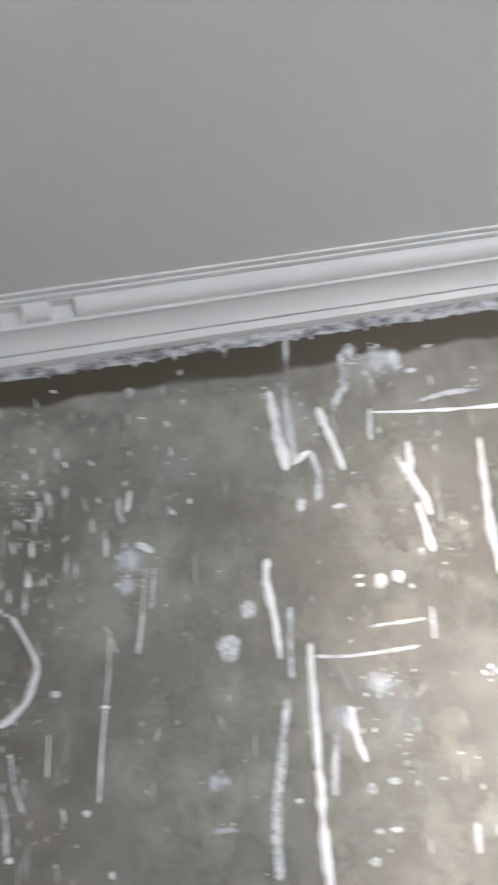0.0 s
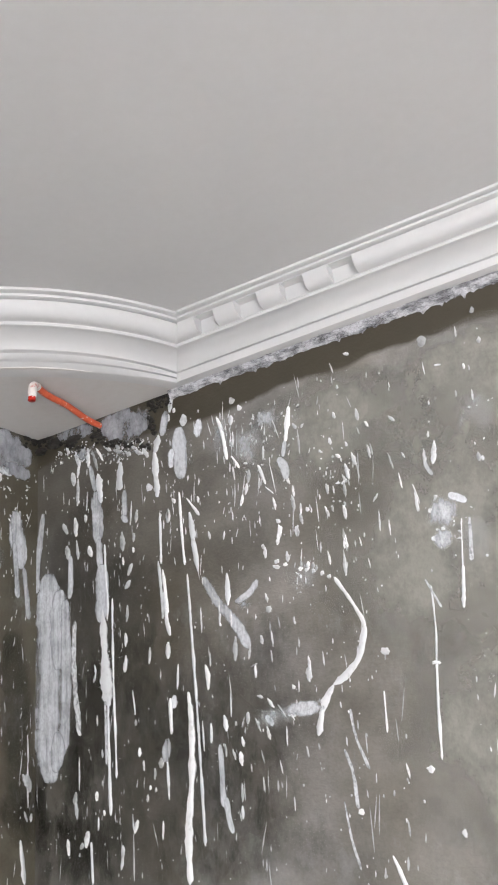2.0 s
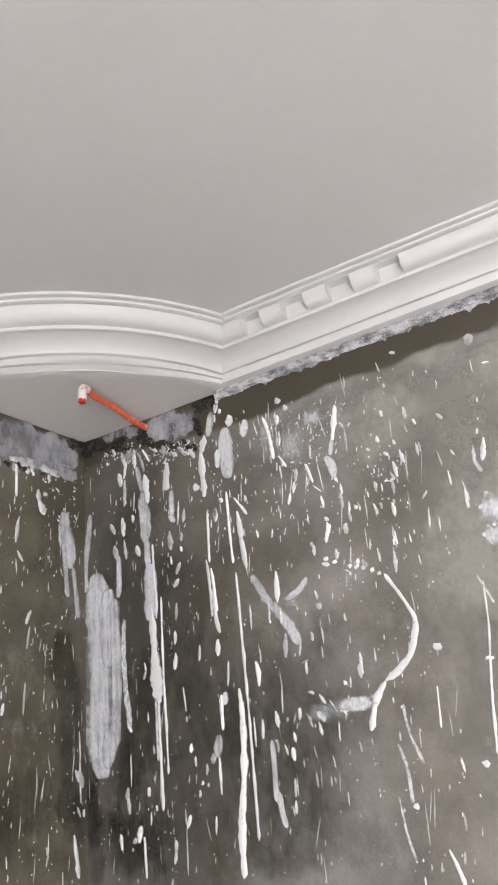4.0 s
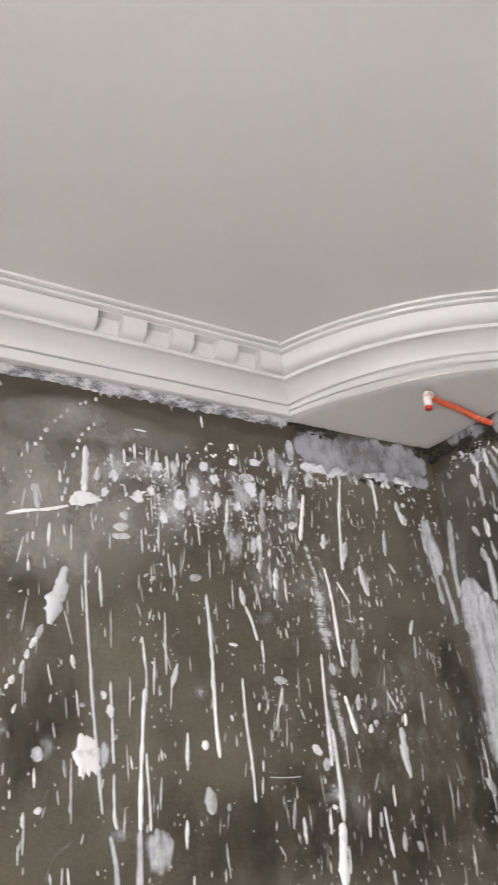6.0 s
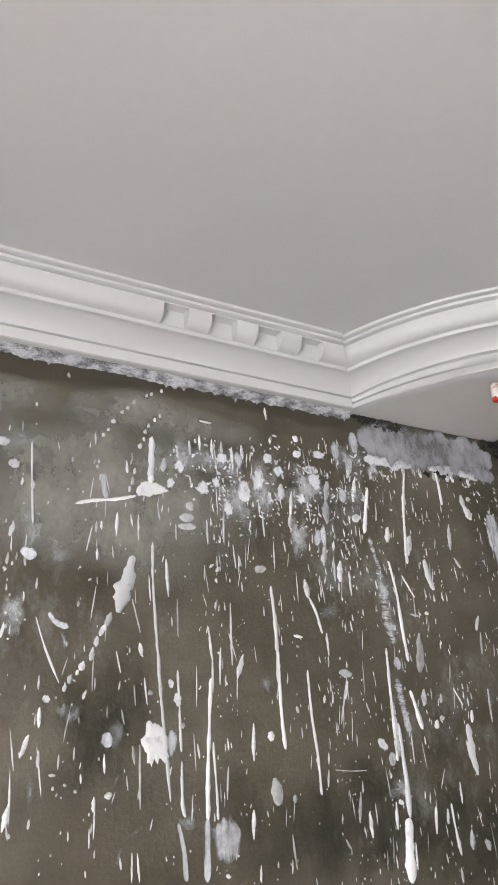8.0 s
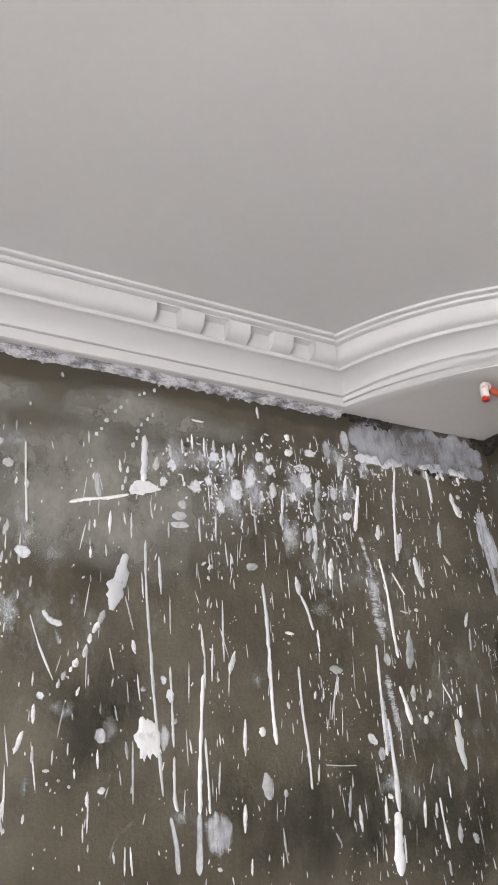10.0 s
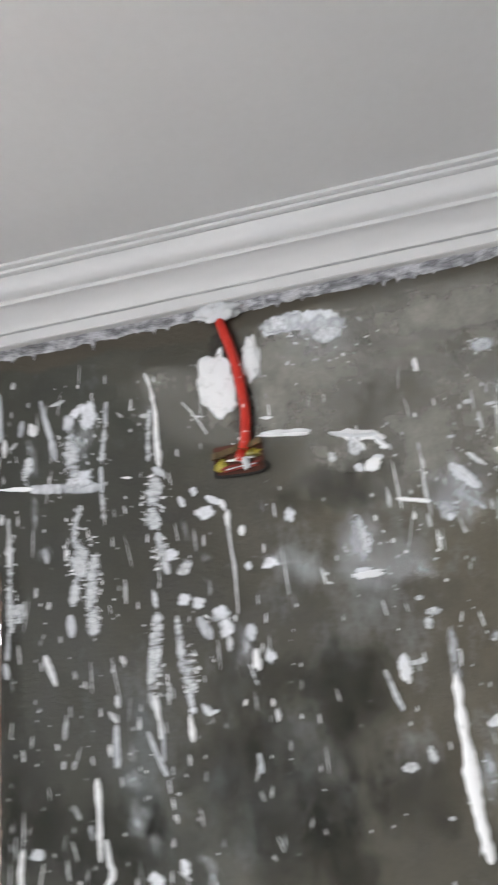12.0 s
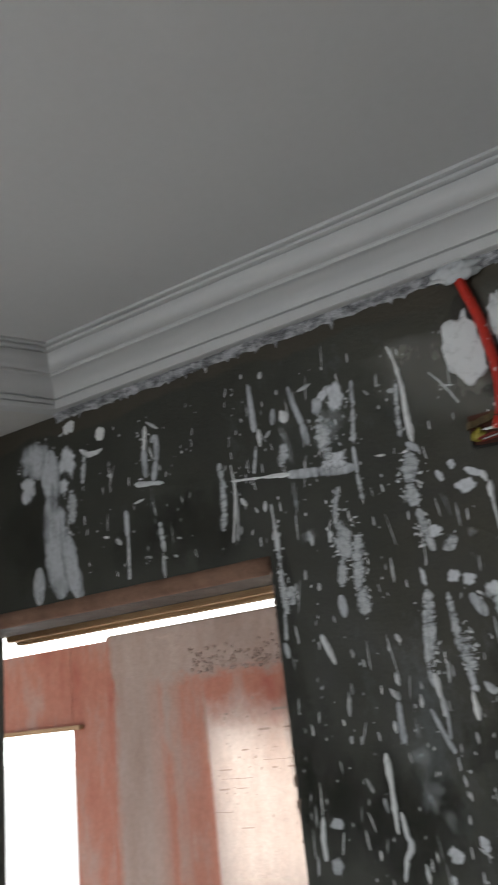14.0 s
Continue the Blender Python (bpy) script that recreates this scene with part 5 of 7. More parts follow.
dash("A", 0.0060, 0.461, 1.833, 0.462, 1.811)
dash("A", 0.0058, 0.476, 1.823, 0.481, 1.805)
dash("A", 0.0092, 0.513, 1.881, 0.511, 1.861)
dash("A", 0.0044, 0.527, 1.870, 0.536, 1.846)
streak("A", 0.0114, "slip", (0.451, 1.834), (0.451, 1.796), (0.450, 1.731))
streak("A", 0.0101, "slip", (0.456, 1.748), (0.459, 1.715), (0.465, 1.691))
dash("A", 0.0063, 0.535, 1.906, 0.546, 1.901)
dash("A", 0.0066, 0.555, 1.899, 0.566, 1.882)
dash("A", 0.0066, 0.548, 1.854, 0.553, 1.832)
dash("A", 0.0033, 0.574, 1.888, 0.588, 1.865)
dash("A", 0.0032, 0.594, 1.877, 0.604, 1.859)
dash("A", 0.0033, 0.587, 1.851, 0.585, 1.820)
dash("A", 0.0066, 0.642, 1.959, 0.643, 1.932)
dash("A", 0.0077, 0.606, 1.916, 0.610, 1.908)
dash("A", 0.0058, 0.490, 1.768, 0.488, 1.738)
dash("A", 0.0066, 0.487, 1.733, 0.486, 1.712)
dash("A", 0.0032, 0.533, 1.775, 0.533, 1.754)
dash("A", 0.0028, 0.568, 1.799, 0.571, 1.778)
dash("A", 0.0026, 0.588, 1.742, 0.588, 1.721)
dash("A", 0.0032, 0.621, 1.817, 0.623, 1.800)
streak("A", 0.0132, "dab", (0.548, 1.872), (0.563, 1.854))
splat("A", 0.565, 2.376, 0.0425, 0.0352, "veil")
splat("A", 0.613, 2.407, 0.0336, 0.0253, "veil")
splat("A", 0.501, 2.400, 0.0405, 0.0460, "veil")
splat("A", 0.673, 2.390, 0.0161, 0.0184, "veil")
splat("A", 0.561, 2.325, 0.0250, 0.0198, "veil")
splat("A", 0.522, 2.066, 0.0192, 0.0140, "veil")
splat("A", 0.554, 1.865, 0.0330, 0.0234, "veil")
crust("A", 0.002, 2.562, 0.002, 2.523, 0.0174, 26)
crust("A", 0.002, 2.548, 0.059, 2.504, 0.0336, 60)
crust("A", 0.059, 2.511, 0.136, 2.480, 0.0126, 40)
crust("A", 0.167, 2.504, 0.194, 2.486, 0.0189, 30)
crust("A", 0.183, 2.475, 0.323, 2.434, 0.0091, 60)
crust("A", 0.327, 2.518, 0.388, 2.528, 0.0260, 60)
crust("A", 0.332, 2.490, 0.336, 2.459, 0.0100, 20)
streak("A", 0.0891, "skim", (0.190, 2.511), (0.259, 2.496), (0.334, 2.482))
streak("A", 0.0364, "skim", (0.059, 2.523), (0.120, 2.517), (0.174, 2.510))
dash("A", 0.0081, 0.199, 2.463, 0.221, 2.446)
dash("A", 0.0104, 0.227, 2.447, 0.252, 2.434)
dash("A", 0.0087, 0.257, 2.436, 0.276, 2.421)
dash("A", 0.0091, 0.283, 2.432, 0.304, 2.416)
dash("A", 0.0120, 0.307, 2.428, 0.321, 2.404)
dash("A", 0.0093, 0.234, 2.456, 0.243, 2.443)
dash("A", 0.0065, 0.274, 2.442, 0.292, 2.432)
flecks("A", 0.257, 2.434, 0.072, 0.018, 60)
splat("A", 0.257, 2.430, 0.0675, 0.0208, "veil")
dash("A", 0.0115, 0.116, 2.474, 0.129, 2.431)
dash("A", 0.0149, 0.141, 2.481, 0.132, 2.450)
dash("A", 0.0099, 0.153, 2.471, 0.155, 2.424)
dash("A", 0.0096, 0.166, 2.461, 0.181, 2.411)
dash("A", 0.0083, 0.127, 2.438, 0.122, 2.409)
dash("A", 0.0085, 0.089, 2.489, 0.099, 2.472)
dash("A", 0.0068, 0.064, 2.488, 0.078, 2.476)
dash("A", 0.0064, 0.178, 2.464, 0.198, 2.429)
flecks("A", 0.119, 2.467, 0.061, 0.022, 40)
splat("A", 0.136, 2.458, 0.0495, 0.0260, "veil")
# wall_west, next to the corner
streak("B", 0.0345, "slip", (-0.068, 2.349), (-0.055, 2.281), (-0.048, 2.220))
streak("B", 0.0145, "slip", (-0.041, 2.228), (-0.024, 2.114))
streak("B", 0.0141, "slip", (-0.069, 2.279), (-0.056, 2.157))
dash("B", 0.0046, -0.023, 1.886, -0.020, 1.833)
dash("B", 0.0046, -0.022, 1.836, -0.020, 1.751)
dash("B", 0.0180, -0.024, 1.813, -0.014, 1.779)
dash("B", 0.0116, -0.034, 1.814, -0.021, 1.788)
dash("B", 0.0060, -0.030, 1.746, -0.021, 1.726)
dash("B", 0.0075, -0.011, 1.740, -0.012, 1.725)
streak("B", 0.0088, "bold", (-0.039, 1.696), (-0.032, 1.656), (-0.027, 1.619))
# wall_west, next to the corner
dash("B", 0.0063, -0.839, 2.505, -0.840, 2.497)
dash("B", 0.0058, -0.859, 2.494, -0.860, 2.487)
dash("B", 0.0055, -0.868, 2.489, -0.870, 2.483)
dash("B", 0.0075, -0.892, 2.472, -0.895, 2.464)
dash("B", 0.0068, -0.903, 2.458, -0.907, 2.451)
dash("B", 0.0075, -0.913, 2.449, -0.916, 2.441)
dash("B", 0.0090, -0.929, 2.429, -0.933, 2.420)
dash("B", 0.0060, -0.940, 2.410, -0.941, 2.404)
dash("B", 0.0075, -0.948, 2.399, -0.950, 2.392)
dash("B", 0.0055, -0.844, 2.454, -0.844, 2.446)
dash("B", 0.0053, -0.854, 2.444, -0.855, 2.436)
dash("B", 0.0055, -0.866, 2.431, -0.867, 2.423)
dash("B", 0.0063, -0.873, 2.418, -0.873, 2.410)
dash("B", 0.0053, -0.876, 2.403, -0.876, 2.395)
dash("B", 0.0075, -0.881, 2.390, -0.885, 2.380)
dash("B", 0.0041, -0.957, 2.349, -0.957, 2.342)
dash("B", 0.0050, -0.959, 2.340, -0.959, 2.332)
dash("B", 0.0068, -0.953, 2.324, -0.954, 2.312)
dash("B", 0.0057, -0.893, 2.343, -0.895, 2.331)
dash("B", 0.0064, -0.897, 2.325, -0.899, 2.311)
dash("B", 0.0057, -0.903, 2.309, -0.904, 2.298)
dash("B", 0.0057, -0.908, 2.354, -0.907, 2.331)
streak("B", 0.0075, "bold", (-0.996, 2.267), (-0.965, 2.276), (-0.930, 2.282), (-0.893, 2.292))
streak("B", 0.0134, "bold", (-0.861, 2.406), (-0.862, 2.364), (-0.866, 2.326))
streak("B", 0.0314, "bold", (-0.891, 2.296), (-0.866, 2.310), (-0.834, 2.308))
streak("B", 0.0201, "bold", (-0.863, 2.336), (-0.865, 2.315))
streak("B", 0.0094, "slip", (-0.950, 2.324), (-0.949, 2.301), (-0.944, 2.280))
dash("B", 0.0113, -0.838, 2.369, -0.842, 2.343)
dash("B", 0.0163, -1.104, 2.361, -1.121, 2.355)
dash("B", 0.0167, -1.104, 2.321, -1.087, 2.325)
dash("B", 0.0079, -1.064, 2.297, -1.064, 2.283)
streak("B", 0.0039, "bold", (-1.069, 2.364), (-1.066, 2.294), (-1.062, 2.227))
streak("B", 0.0257, "dab", (-1.080, 2.185), (-1.055, 2.174))
streak("B", 0.0377, "dab", (-0.770, 2.335), (-0.765, 2.309))
streak("B", 0.0394, "dab", (-0.685, 2.348), (-0.685, 2.303))
dash("B", 0.0171, -0.814, 2.264, -0.786, 2.264)
dash("B", 0.0165, -0.799, 2.290, -0.787, 2.280)
dash("B", 0.0143, -0.817, 2.248, -0.783, 2.248)
streak("B", 0.0314, "bold", (-0.899, 2.188), (-0.907, 2.156), (-0.916, 2.124), (-0.925, 2.095))
dash("B", 0.0109, -0.936, 2.095, -0.944, 2.073)
dash("B", 0.0090, -0.945, 2.077, -0.954, 2.059)
dash("B", 0.0084, -0.958, 2.058, -0.960, 2.043)
dash("B", 0.0079, -0.964, 2.042, -0.968, 2.022)
dash("B", 0.0097, -0.979, 2.021, -0.984, 2.008)
dash("B", 0.0055, -0.987, 2.009, -0.990, 2.001)
dash("B", 0.0079, -0.997, 2.002, -1.001, 1.989)
dash("B", 0.0067, -1.005, 1.989, -1.008, 1.978)
streak("B", 0.0035, "bold", (-1.052, 2.084), (-1.036, 2.037), (-1.015, 1.990))
streak("B", 0.0097, "dab", (-1.033, 2.092), (-1.022, 2.078), (-1.002, 2.069))
streak("B", 0.0109, "veil", (-1.013, 2.064), (-1.005, 2.038))
streak("B", 0.0061, "bold", (-0.864, 2.214), (-0.865, 2.158), (-0.863, 2.100), (-0.859, 2.025), (-0.856, 1.968), (-0.853, 1.930), (-0.849, 1.874), (-0.845, 1.823))
dash("B", 0.0029, -0.872, 2.159, -0.870, 2.117)
dash("B", 0.0060, -0.841, 2.188, -0.838, 2.125)
dash("B", 0.0036, -0.823, 2.122, -0.824, 2.061)
dash("B", 0.0031, -0.713, 2.223, -0.710, 2.181)
dash("B", 0.0039, -0.726, 2.120, -0.729, 2.018)
dash("B", 0.0057, -0.925, 2.260, -0.927, 2.219)
dash("B", 0.0036, -0.888, 2.260, -0.889, 2.216)
dash("B", 0.0034, -0.902, 2.259, -0.899, 2.239)
dash("B", 0.0041, -0.952, 2.242, -0.952, 2.228)
dash("B", 0.0054, -0.960, 2.241, -0.961, 2.222)
dash("B", 0.0051, -0.959, 2.196, -0.959, 2.177)
dash("B", 0.0041, -0.934, 2.202, -0.932, 2.182)
dash("B", 0.0038, -0.854, 2.285, -0.850, 2.254)
dash("B", 0.0045, -0.821, 2.250, -0.821, 2.222)
dash("B", 0.0039, -0.762, 2.263, -0.762, 2.220)
dash("B", 0.0060, -0.750, 2.172, -0.741, 2.181)
dash("B", 0.0050, -0.762, 2.179, -0.753, 2.185)
dash("B", 0.0030, -0.770, 2.183, -0.772, 2.156)
dash("B", 0.0036, -0.973, 2.143, -0.968, 2.147)
dash("B", 0.0027, -0.959, 2.150, -0.958, 2.138)
dash("B", 0.0027, -0.901, 2.118, -0.888, 2.066)
dash("B", 0.0026, -0.928, 2.037, -0.921, 2.005)
dash("B", 0.0075, -0.890, 2.050, -0.885, 2.029)
dash("B", 0.0045, -0.769, 2.078, -0.765, 2.026)
dash("B", 0.0043, -0.764, 2.032, -0.767, 1.975)
dash("B", 0.0038, -0.749, 2.046, -0.754, 1.987)
dash("B", 0.0097, -0.707, 2.036, -0.721, 1.998)
dash("B", 0.0041, -1.064, 2.436, -1.063, 2.429)
dash("B", 0.0057, -1.012, 2.502, -1.010, 2.493)
dash("B", 0.0041, -0.767, 2.454, -0.742, 2.453)
splat("B", -1.090, 2.090, 0.0257, 0.0343, "veil")
splat("B", -1.073, 2.240, 0.0243, 0.0193, "veil")
splat("B", -1.022, 2.177, 0.0257, 0.0257, "veil")
# wall_west, next to the corner
streak("B", 0.0557, "dab", (-0.392, 2.414), (-0.362, 2.398))
streak("B", 0.0223, "dab", (-0.335, 2.432), (-0.305, 2.421))
streak("B", 0.0228, "slip", (-0.416, 2.489), (-0.416, 2.441))
dash("B", 0.0124, -0.428, 2.428, -0.443, 2.385)
dash("B", 0.0120, -0.424, 2.389, -0.436, 2.334)
dash("B", 0.0161, -0.601, 2.350, -0.603, 2.320)
dash("B", 0.0135, -0.557, 2.458, -0.558, 2.444)
dash("B", 0.0154, -0.568, 2.416, -0.549, 2.421)
dash("B", 0.0056, -0.623, 2.507, -0.621, 2.482)
dash("B", 0.0125, -0.493, 2.370, -0.503, 2.327)
dash("B", 0.0154, -0.503, 2.331, -0.506, 2.282)
dash("B", 0.0071, -0.580, 2.339, -0.586, 2.290)
dash("B", 0.0107, -0.586, 2.294, -0.591, 2.266)
dash("B", 0.0043, -0.648, 2.293, -0.647, 2.244)
dash("B", 0.0111, -0.514, 2.248, -0.523, 2.199)
dash("B", 0.0135, -0.486, 2.211, -0.491, 2.171)
dash("B", 0.0056, -0.500, 2.206, -0.502, 2.171)
dash("B", 0.0048, -0.468, 2.193, -0.469, 2.151)
dash("B", 0.0125, -0.570, 2.171, -0.566, 2.137)
dash("B", 0.0045, -0.535, 2.076, -0.535, 2.037)
dash("B", 0.0157, -0.673, 2.181, -0.650, 2.185)
streak("B", 0.0189, "dab", (-0.549, 2.388), (-0.513, 2.390))
streak("B", 0.0316, "veil", (-0.554, 2.293), (-0.571, 2.245))
streak("B", 0.0240, "veil", (-0.443, 2.246), (-0.450, 2.209))
streak("B", 0.0143, "slip", (-0.527, 2.268), (-0.537, 2.236))
streak("B", 0.0073, "bold", (-0.564, 2.137), (-0.553, 2.112), (-0.544, 2.075))
streak("B", 0.0105, "bold", (-0.396, 2.369), (-0.410, 2.308), (-0.419, 2.271))
dash("B", 0.0164, -0.445, 2.298, -0.423, 2.304)
dash("B", 0.0135, -0.358, 2.290, -0.364, 2.258)
dash("B", 0.0150, -0.304, 2.278, -0.315, 2.235)
dash("B", 0.0158, -0.167, 2.440, -0.171, 2.411)
dash("B", 0.0146, -0.139, 2.384, -0.138, 2.356)
dash("B", 0.0194, -0.139, 2.362, -0.121, 2.331)
dash("B", 0.0121, -0.122, 2.382, -0.117, 2.373)
dash("B", 0.0106, -0.191, 2.313, -0.199, 2.256)
dash("B", 0.0069, -0.194, 2.240, -0.179, 2.220)
dash("B", 0.0041, -0.341, 2.193, -0.317, 2.151)
dash("B", 0.0150, -0.051, 2.350, -0.070, 2.266)
dash("B", 0.0091, -0.156, 2.122, -0.169, 2.092)
dash("B", 0.0057, -0.159, 2.089, -0.165, 2.045)
dash("B", 0.0200, -0.320, 2.082, -0.331, 2.009)
streak("B", 0.0120, "comb", (-0.410, 2.267), (-0.402, 2.227), (-0.393, 2.200))
streak("B", 0.0081, "bold", (-0.291, 2.420), (-0.309, 2.336), (-0.317, 2.267), (-0.322, 2.218))
streak("B", 0.0086, "bold", (-0.203, 2.432), (-0.200, 2.393), (-0.200, 2.355))
streak("B", 0.0157, "bold", (-0.276, 2.230), (-0.272, 2.196), (-0.264, 2.168))
streak("B", 0.0534, "veil", (-0.111, 2.267), (-0.110, 2.206))
streak("B", 0.0300, "comb", (-0.399, 2.205), (-0.392, 2.149), (-0.391, 2.103), (-0.384, 2.058))
streak("B", 0.0073, "bold", (-0.369, 2.219), (-0.361, 2.158), (-0.360, 2.089), (-0.357, 2.029))
streak("B", 0.0191, "slip", (-0.386, 2.037), (-0.385, 2.013))
streak("B", 0.0090, "bold", (-0.643, 2.154), (-0.640, 2.081), (-0.642, 2.020), (-0.643, 1.969))
dash("B", 0.0064, -0.605, 2.070, -0.587, 2.067)
dash("B", 0.0054, -0.602, 2.052, -0.595, 2.051)
dash("B", 0.0079, -0.298, 2.122, -0.288, 2.121)
dash("B", 0.0047, -0.335, 2.118, -0.315, 2.115)
dash("B", 0.0149, -0.518, 2.009, -0.490, 2.005)
dash("B", 0.0036, -0.501, 1.994, -0.510, 1.963)
splat("B", -0.432, 2.339, 0.0300, 0.0514, "veil")
splat("B", -0.522, 2.113, 0.0357, 0.0286, "veil")
streak("B", 0.0891, "skim", (-0.409, 2.483), (-0.326, 2.478), (-0.216, 2.478), (-0.109, 2.482), (-0.016, 2.480))
streak("B", 0.0400, "skim", (-0.107, 2.443), (-0.024, 2.439))
crust("B", -0.401, 2.536, -0.286, 2.517, 0.0193, 90)
crust("B", -0.042, 2.527, -0.002, 2.534, 0.0236, 40)
crust("B", -0.238, 2.425, -0.123, 2.427, 0.0046, 16)
# wall_west, next to the corner
streak("B", 0.0070, "bold", (-0.640, 2.043), (-0.642, 1.990), (-0.643, 1.939), (-0.641, 1.887))
streak("B", 0.0050, "bold", (-0.584, 2.011), (-0.584, 1.938), (-0.580, 1.875), (-0.580, 1.816))
dash("B", 0.0034, -0.503, 1.997, -0.525, 1.923)
dash("B", 0.0075, -0.697, 1.928, -0.701, 1.872)
dash("B", 0.0128, -0.665, 1.915, -0.666, 1.900)
dash("B", 0.0063, -0.612, 1.953, -0.610, 1.942)
dash("B", 0.0051, -0.553, 1.970, -0.556, 1.957)
dash("B", 0.0225, -0.665, 1.846, -0.662, 1.806)
dash("B", 0.0090, -0.630, 1.819, -0.631, 1.808)
dash("B", 0.0071, -0.707, 1.803, -0.711, 1.763)
dash("B", 0.0074, -0.502, 1.816, -0.510, 1.770)
dash("B", 0.0039, -0.561, 1.853, -0.565, 1.827)
dash("B", 0.0039, -0.542, 1.749, -0.533, 1.733)
dash("B", 0.0038, -0.642, 1.764, -0.638, 1.715)
dash("B", 0.0074, -0.488, 1.786, -0.488, 1.746)
dash("B", 0.0069, -0.431, 1.796, -0.434, 1.754)
dash("B", 0.0097, -0.425, 1.797, -0.414, 1.793)
dash("B", 0.0065, -0.345, 1.783, -0.351, 1.741)
dash("B", 0.0071, -0.318, 1.778, -0.322, 1.754)
dash("B", 0.0039, -0.280, 1.819, -0.282, 1.784)
dash("B", 0.0125, -0.271, 1.742, -0.274, 1.710)
dash("B", 0.0145, -0.238, 1.723, -0.235, 1.706)
dash("B", 0.0054, -0.309, 1.686, -0.309, 1.663)
dash("B", 0.0041, -0.701, 1.727, -0.703, 1.705)
streak("B", 0.0057, "bold", (-0.406, 2.052), (-0.410, 1.976), (-0.412, 1.921), (-0.415, 1.860))
streak("B", 0.0193, "comb", (-0.393, 2.000), (-0.387, 1.955), (-0.381, 1.904))
streak("B", 0.0130, "comb", (-0.409, 1.962), (-0.410, 1.908), (-0.411, 1.865))
streak("B", 0.0102, "bold", (-0.403, 1.921), (-0.402, 1.855), (-0.402, 1.823), (-0.405, 1.770))
streak("B", 0.0220, "bold", (-0.408, 1.770), (-0.414, 1.725), (-0.420, 1.674))
dash("B", 0.0034, -0.401, 1.733, -0.404, 1.692)
dash("B", 0.0100, -0.303, 1.927, -0.291, 1.929)
dash("B", 0.0120, -0.308, 1.925, -0.315, 1.910)
dash("B", 0.0093, -0.219, 1.941, -0.224, 1.919)
dash("B", 0.0130, -0.330, 1.979, -0.335, 1.950)
dash("B", 0.0080, -0.290, 1.971, -0.293, 1.955)
dash("B", 0.0031, -0.257, 1.981, -0.240, 1.950)
dash("B", 0.0044, -0.168, 1.980, -0.172, 1.919)
streak("B", 0.0094, "bold", (-0.364, 1.977), (-0.356, 1.947), (-0.348, 1.910))
streak("B", 0.0159, "bold", (-0.236, 1.917), (-0.237, 1.873), (-0.232, 1.828))
streak("B", 0.0079, "bold", (-0.308, 1.786), (-0.307, 1.746), (-0.303, 1.704))
streak("B", 0.0536, "veil", (-0.490, 1.930), (-0.481, 1.903))
streak("B", 0.0179, "dab", (-0.452, 1.897), (-0.433, 1.879))
streak("B", 0.0177, "slip", (-0.425, 1.875), (-0.427, 1.852))
streak("B", 0.0022, "bold", (-0.548, 1.852), (-0.519, 1.849), (-0.484, 1.848))
splat("B", -0.414, 1.817, 0.0429, 0.0243, "veil")
splat("B", -0.669, 1.990, 0.0236, 0.0193, "veil")
# wall_west, next to the corner
streak("B", 0.0050, "bold", (-0.827, 2.010), (-0.826, 1.967), (-0.826, 1.931), (-0.825, 1.890))
streak("B", 0.0047, "bold", (-0.825, 1.877), (-0.826, 1.820), (-0.822, 1.801))
streak("B", 0.0186, "dab", (-0.831, 1.976), (-0.827, 1.955))
streak("B", 0.0149, "dab", (-0.843, 1.997), (-0.838, 1.982))
streak("B", 0.0071, "slip", (-0.835, 1.795), (-0.827, 1.757), (-0.825, 1.718))
streak("B", 0.0078, "bold", (-0.769, 1.998), (-0.773, 1.960), (-0.781, 1.872), (-0.786, 1.793))
streak("B", 0.0099, "slip", (-0.787, 1.798), (-0.792, 1.714))
streak("B", 0.0044, "bold", (-0.771, 1.902), (-0.769, 1.827), (-0.769, 1.794))
streak("B", 0.0236, "veil", (-0.844, 1.800), (-0.803, 1.791))
dash("B", 0.0034, -0.747, 1.866, -0.752, 1.820)
dash("B", 0.0045, -0.892, 1.902, -0.893, 1.816)
dash("B", 0.0051, -0.903, 1.901, -0.900, 1.876)
dash("B", 0.0024, -0.913, 1.861, -0.911, 1.842)
dash("B", 0.0032, -0.883, 1.998, -0.879, 1.958)
dash("B", 0.0074, -0.878, 1.976, -0.869, 1.976)
dash("B", 0.0026, -0.900, 1.987, -0.898, 1.957)
dash("B", 0.0032, -0.920, 1.952, -0.916, 1.931)
dash("B", 0.0042, -0.947, 1.892, -0.946, 1.866)
dash("B", 0.0096, -0.947, 1.836, -0.935, 1.838)
dash("B", 0.0029, -0.906, 1.762, -0.907, 1.726)
dash("B", 0.0036, -0.898, 1.761, -0.895, 1.725)
dash("B", 0.0023, -0.968, 1.797, -0.968, 1.773)
dash("B", 0.0061, -0.962, 1.837, -0.962, 1.817)
dash("B", 0.0046, -0.990, 1.847, -0.987, 1.843)
dash("B", 0.0050, -1.027, 1.868, -1.017, 1.867)
dash("B", 0.0043, -1.006, 1.855, -1.001, 1.853)
dash("B", 0.0069, -1.042, 1.957, -1.042, 1.930)
dash("B", 0.0075, -1.056, 1.921, -1.067, 1.891)
dash("B", 0.0051, -1.041, 1.900, -1.042, 1.878)
dash("B", 0.0080, -1.078, 1.837, -1.086, 1.802)
dash("B", 0.0055, -0.974, 1.980, -0.980, 1.967)
dash("B", 0.0059, -0.761, 1.720, -0.753, 1.717)
dash("B", 0.0081, -0.819, 1.931, -0.824, 1.924)
streak("B", 0.0227, "slip", (-0.945, 1.921), (-0.941, 1.900))
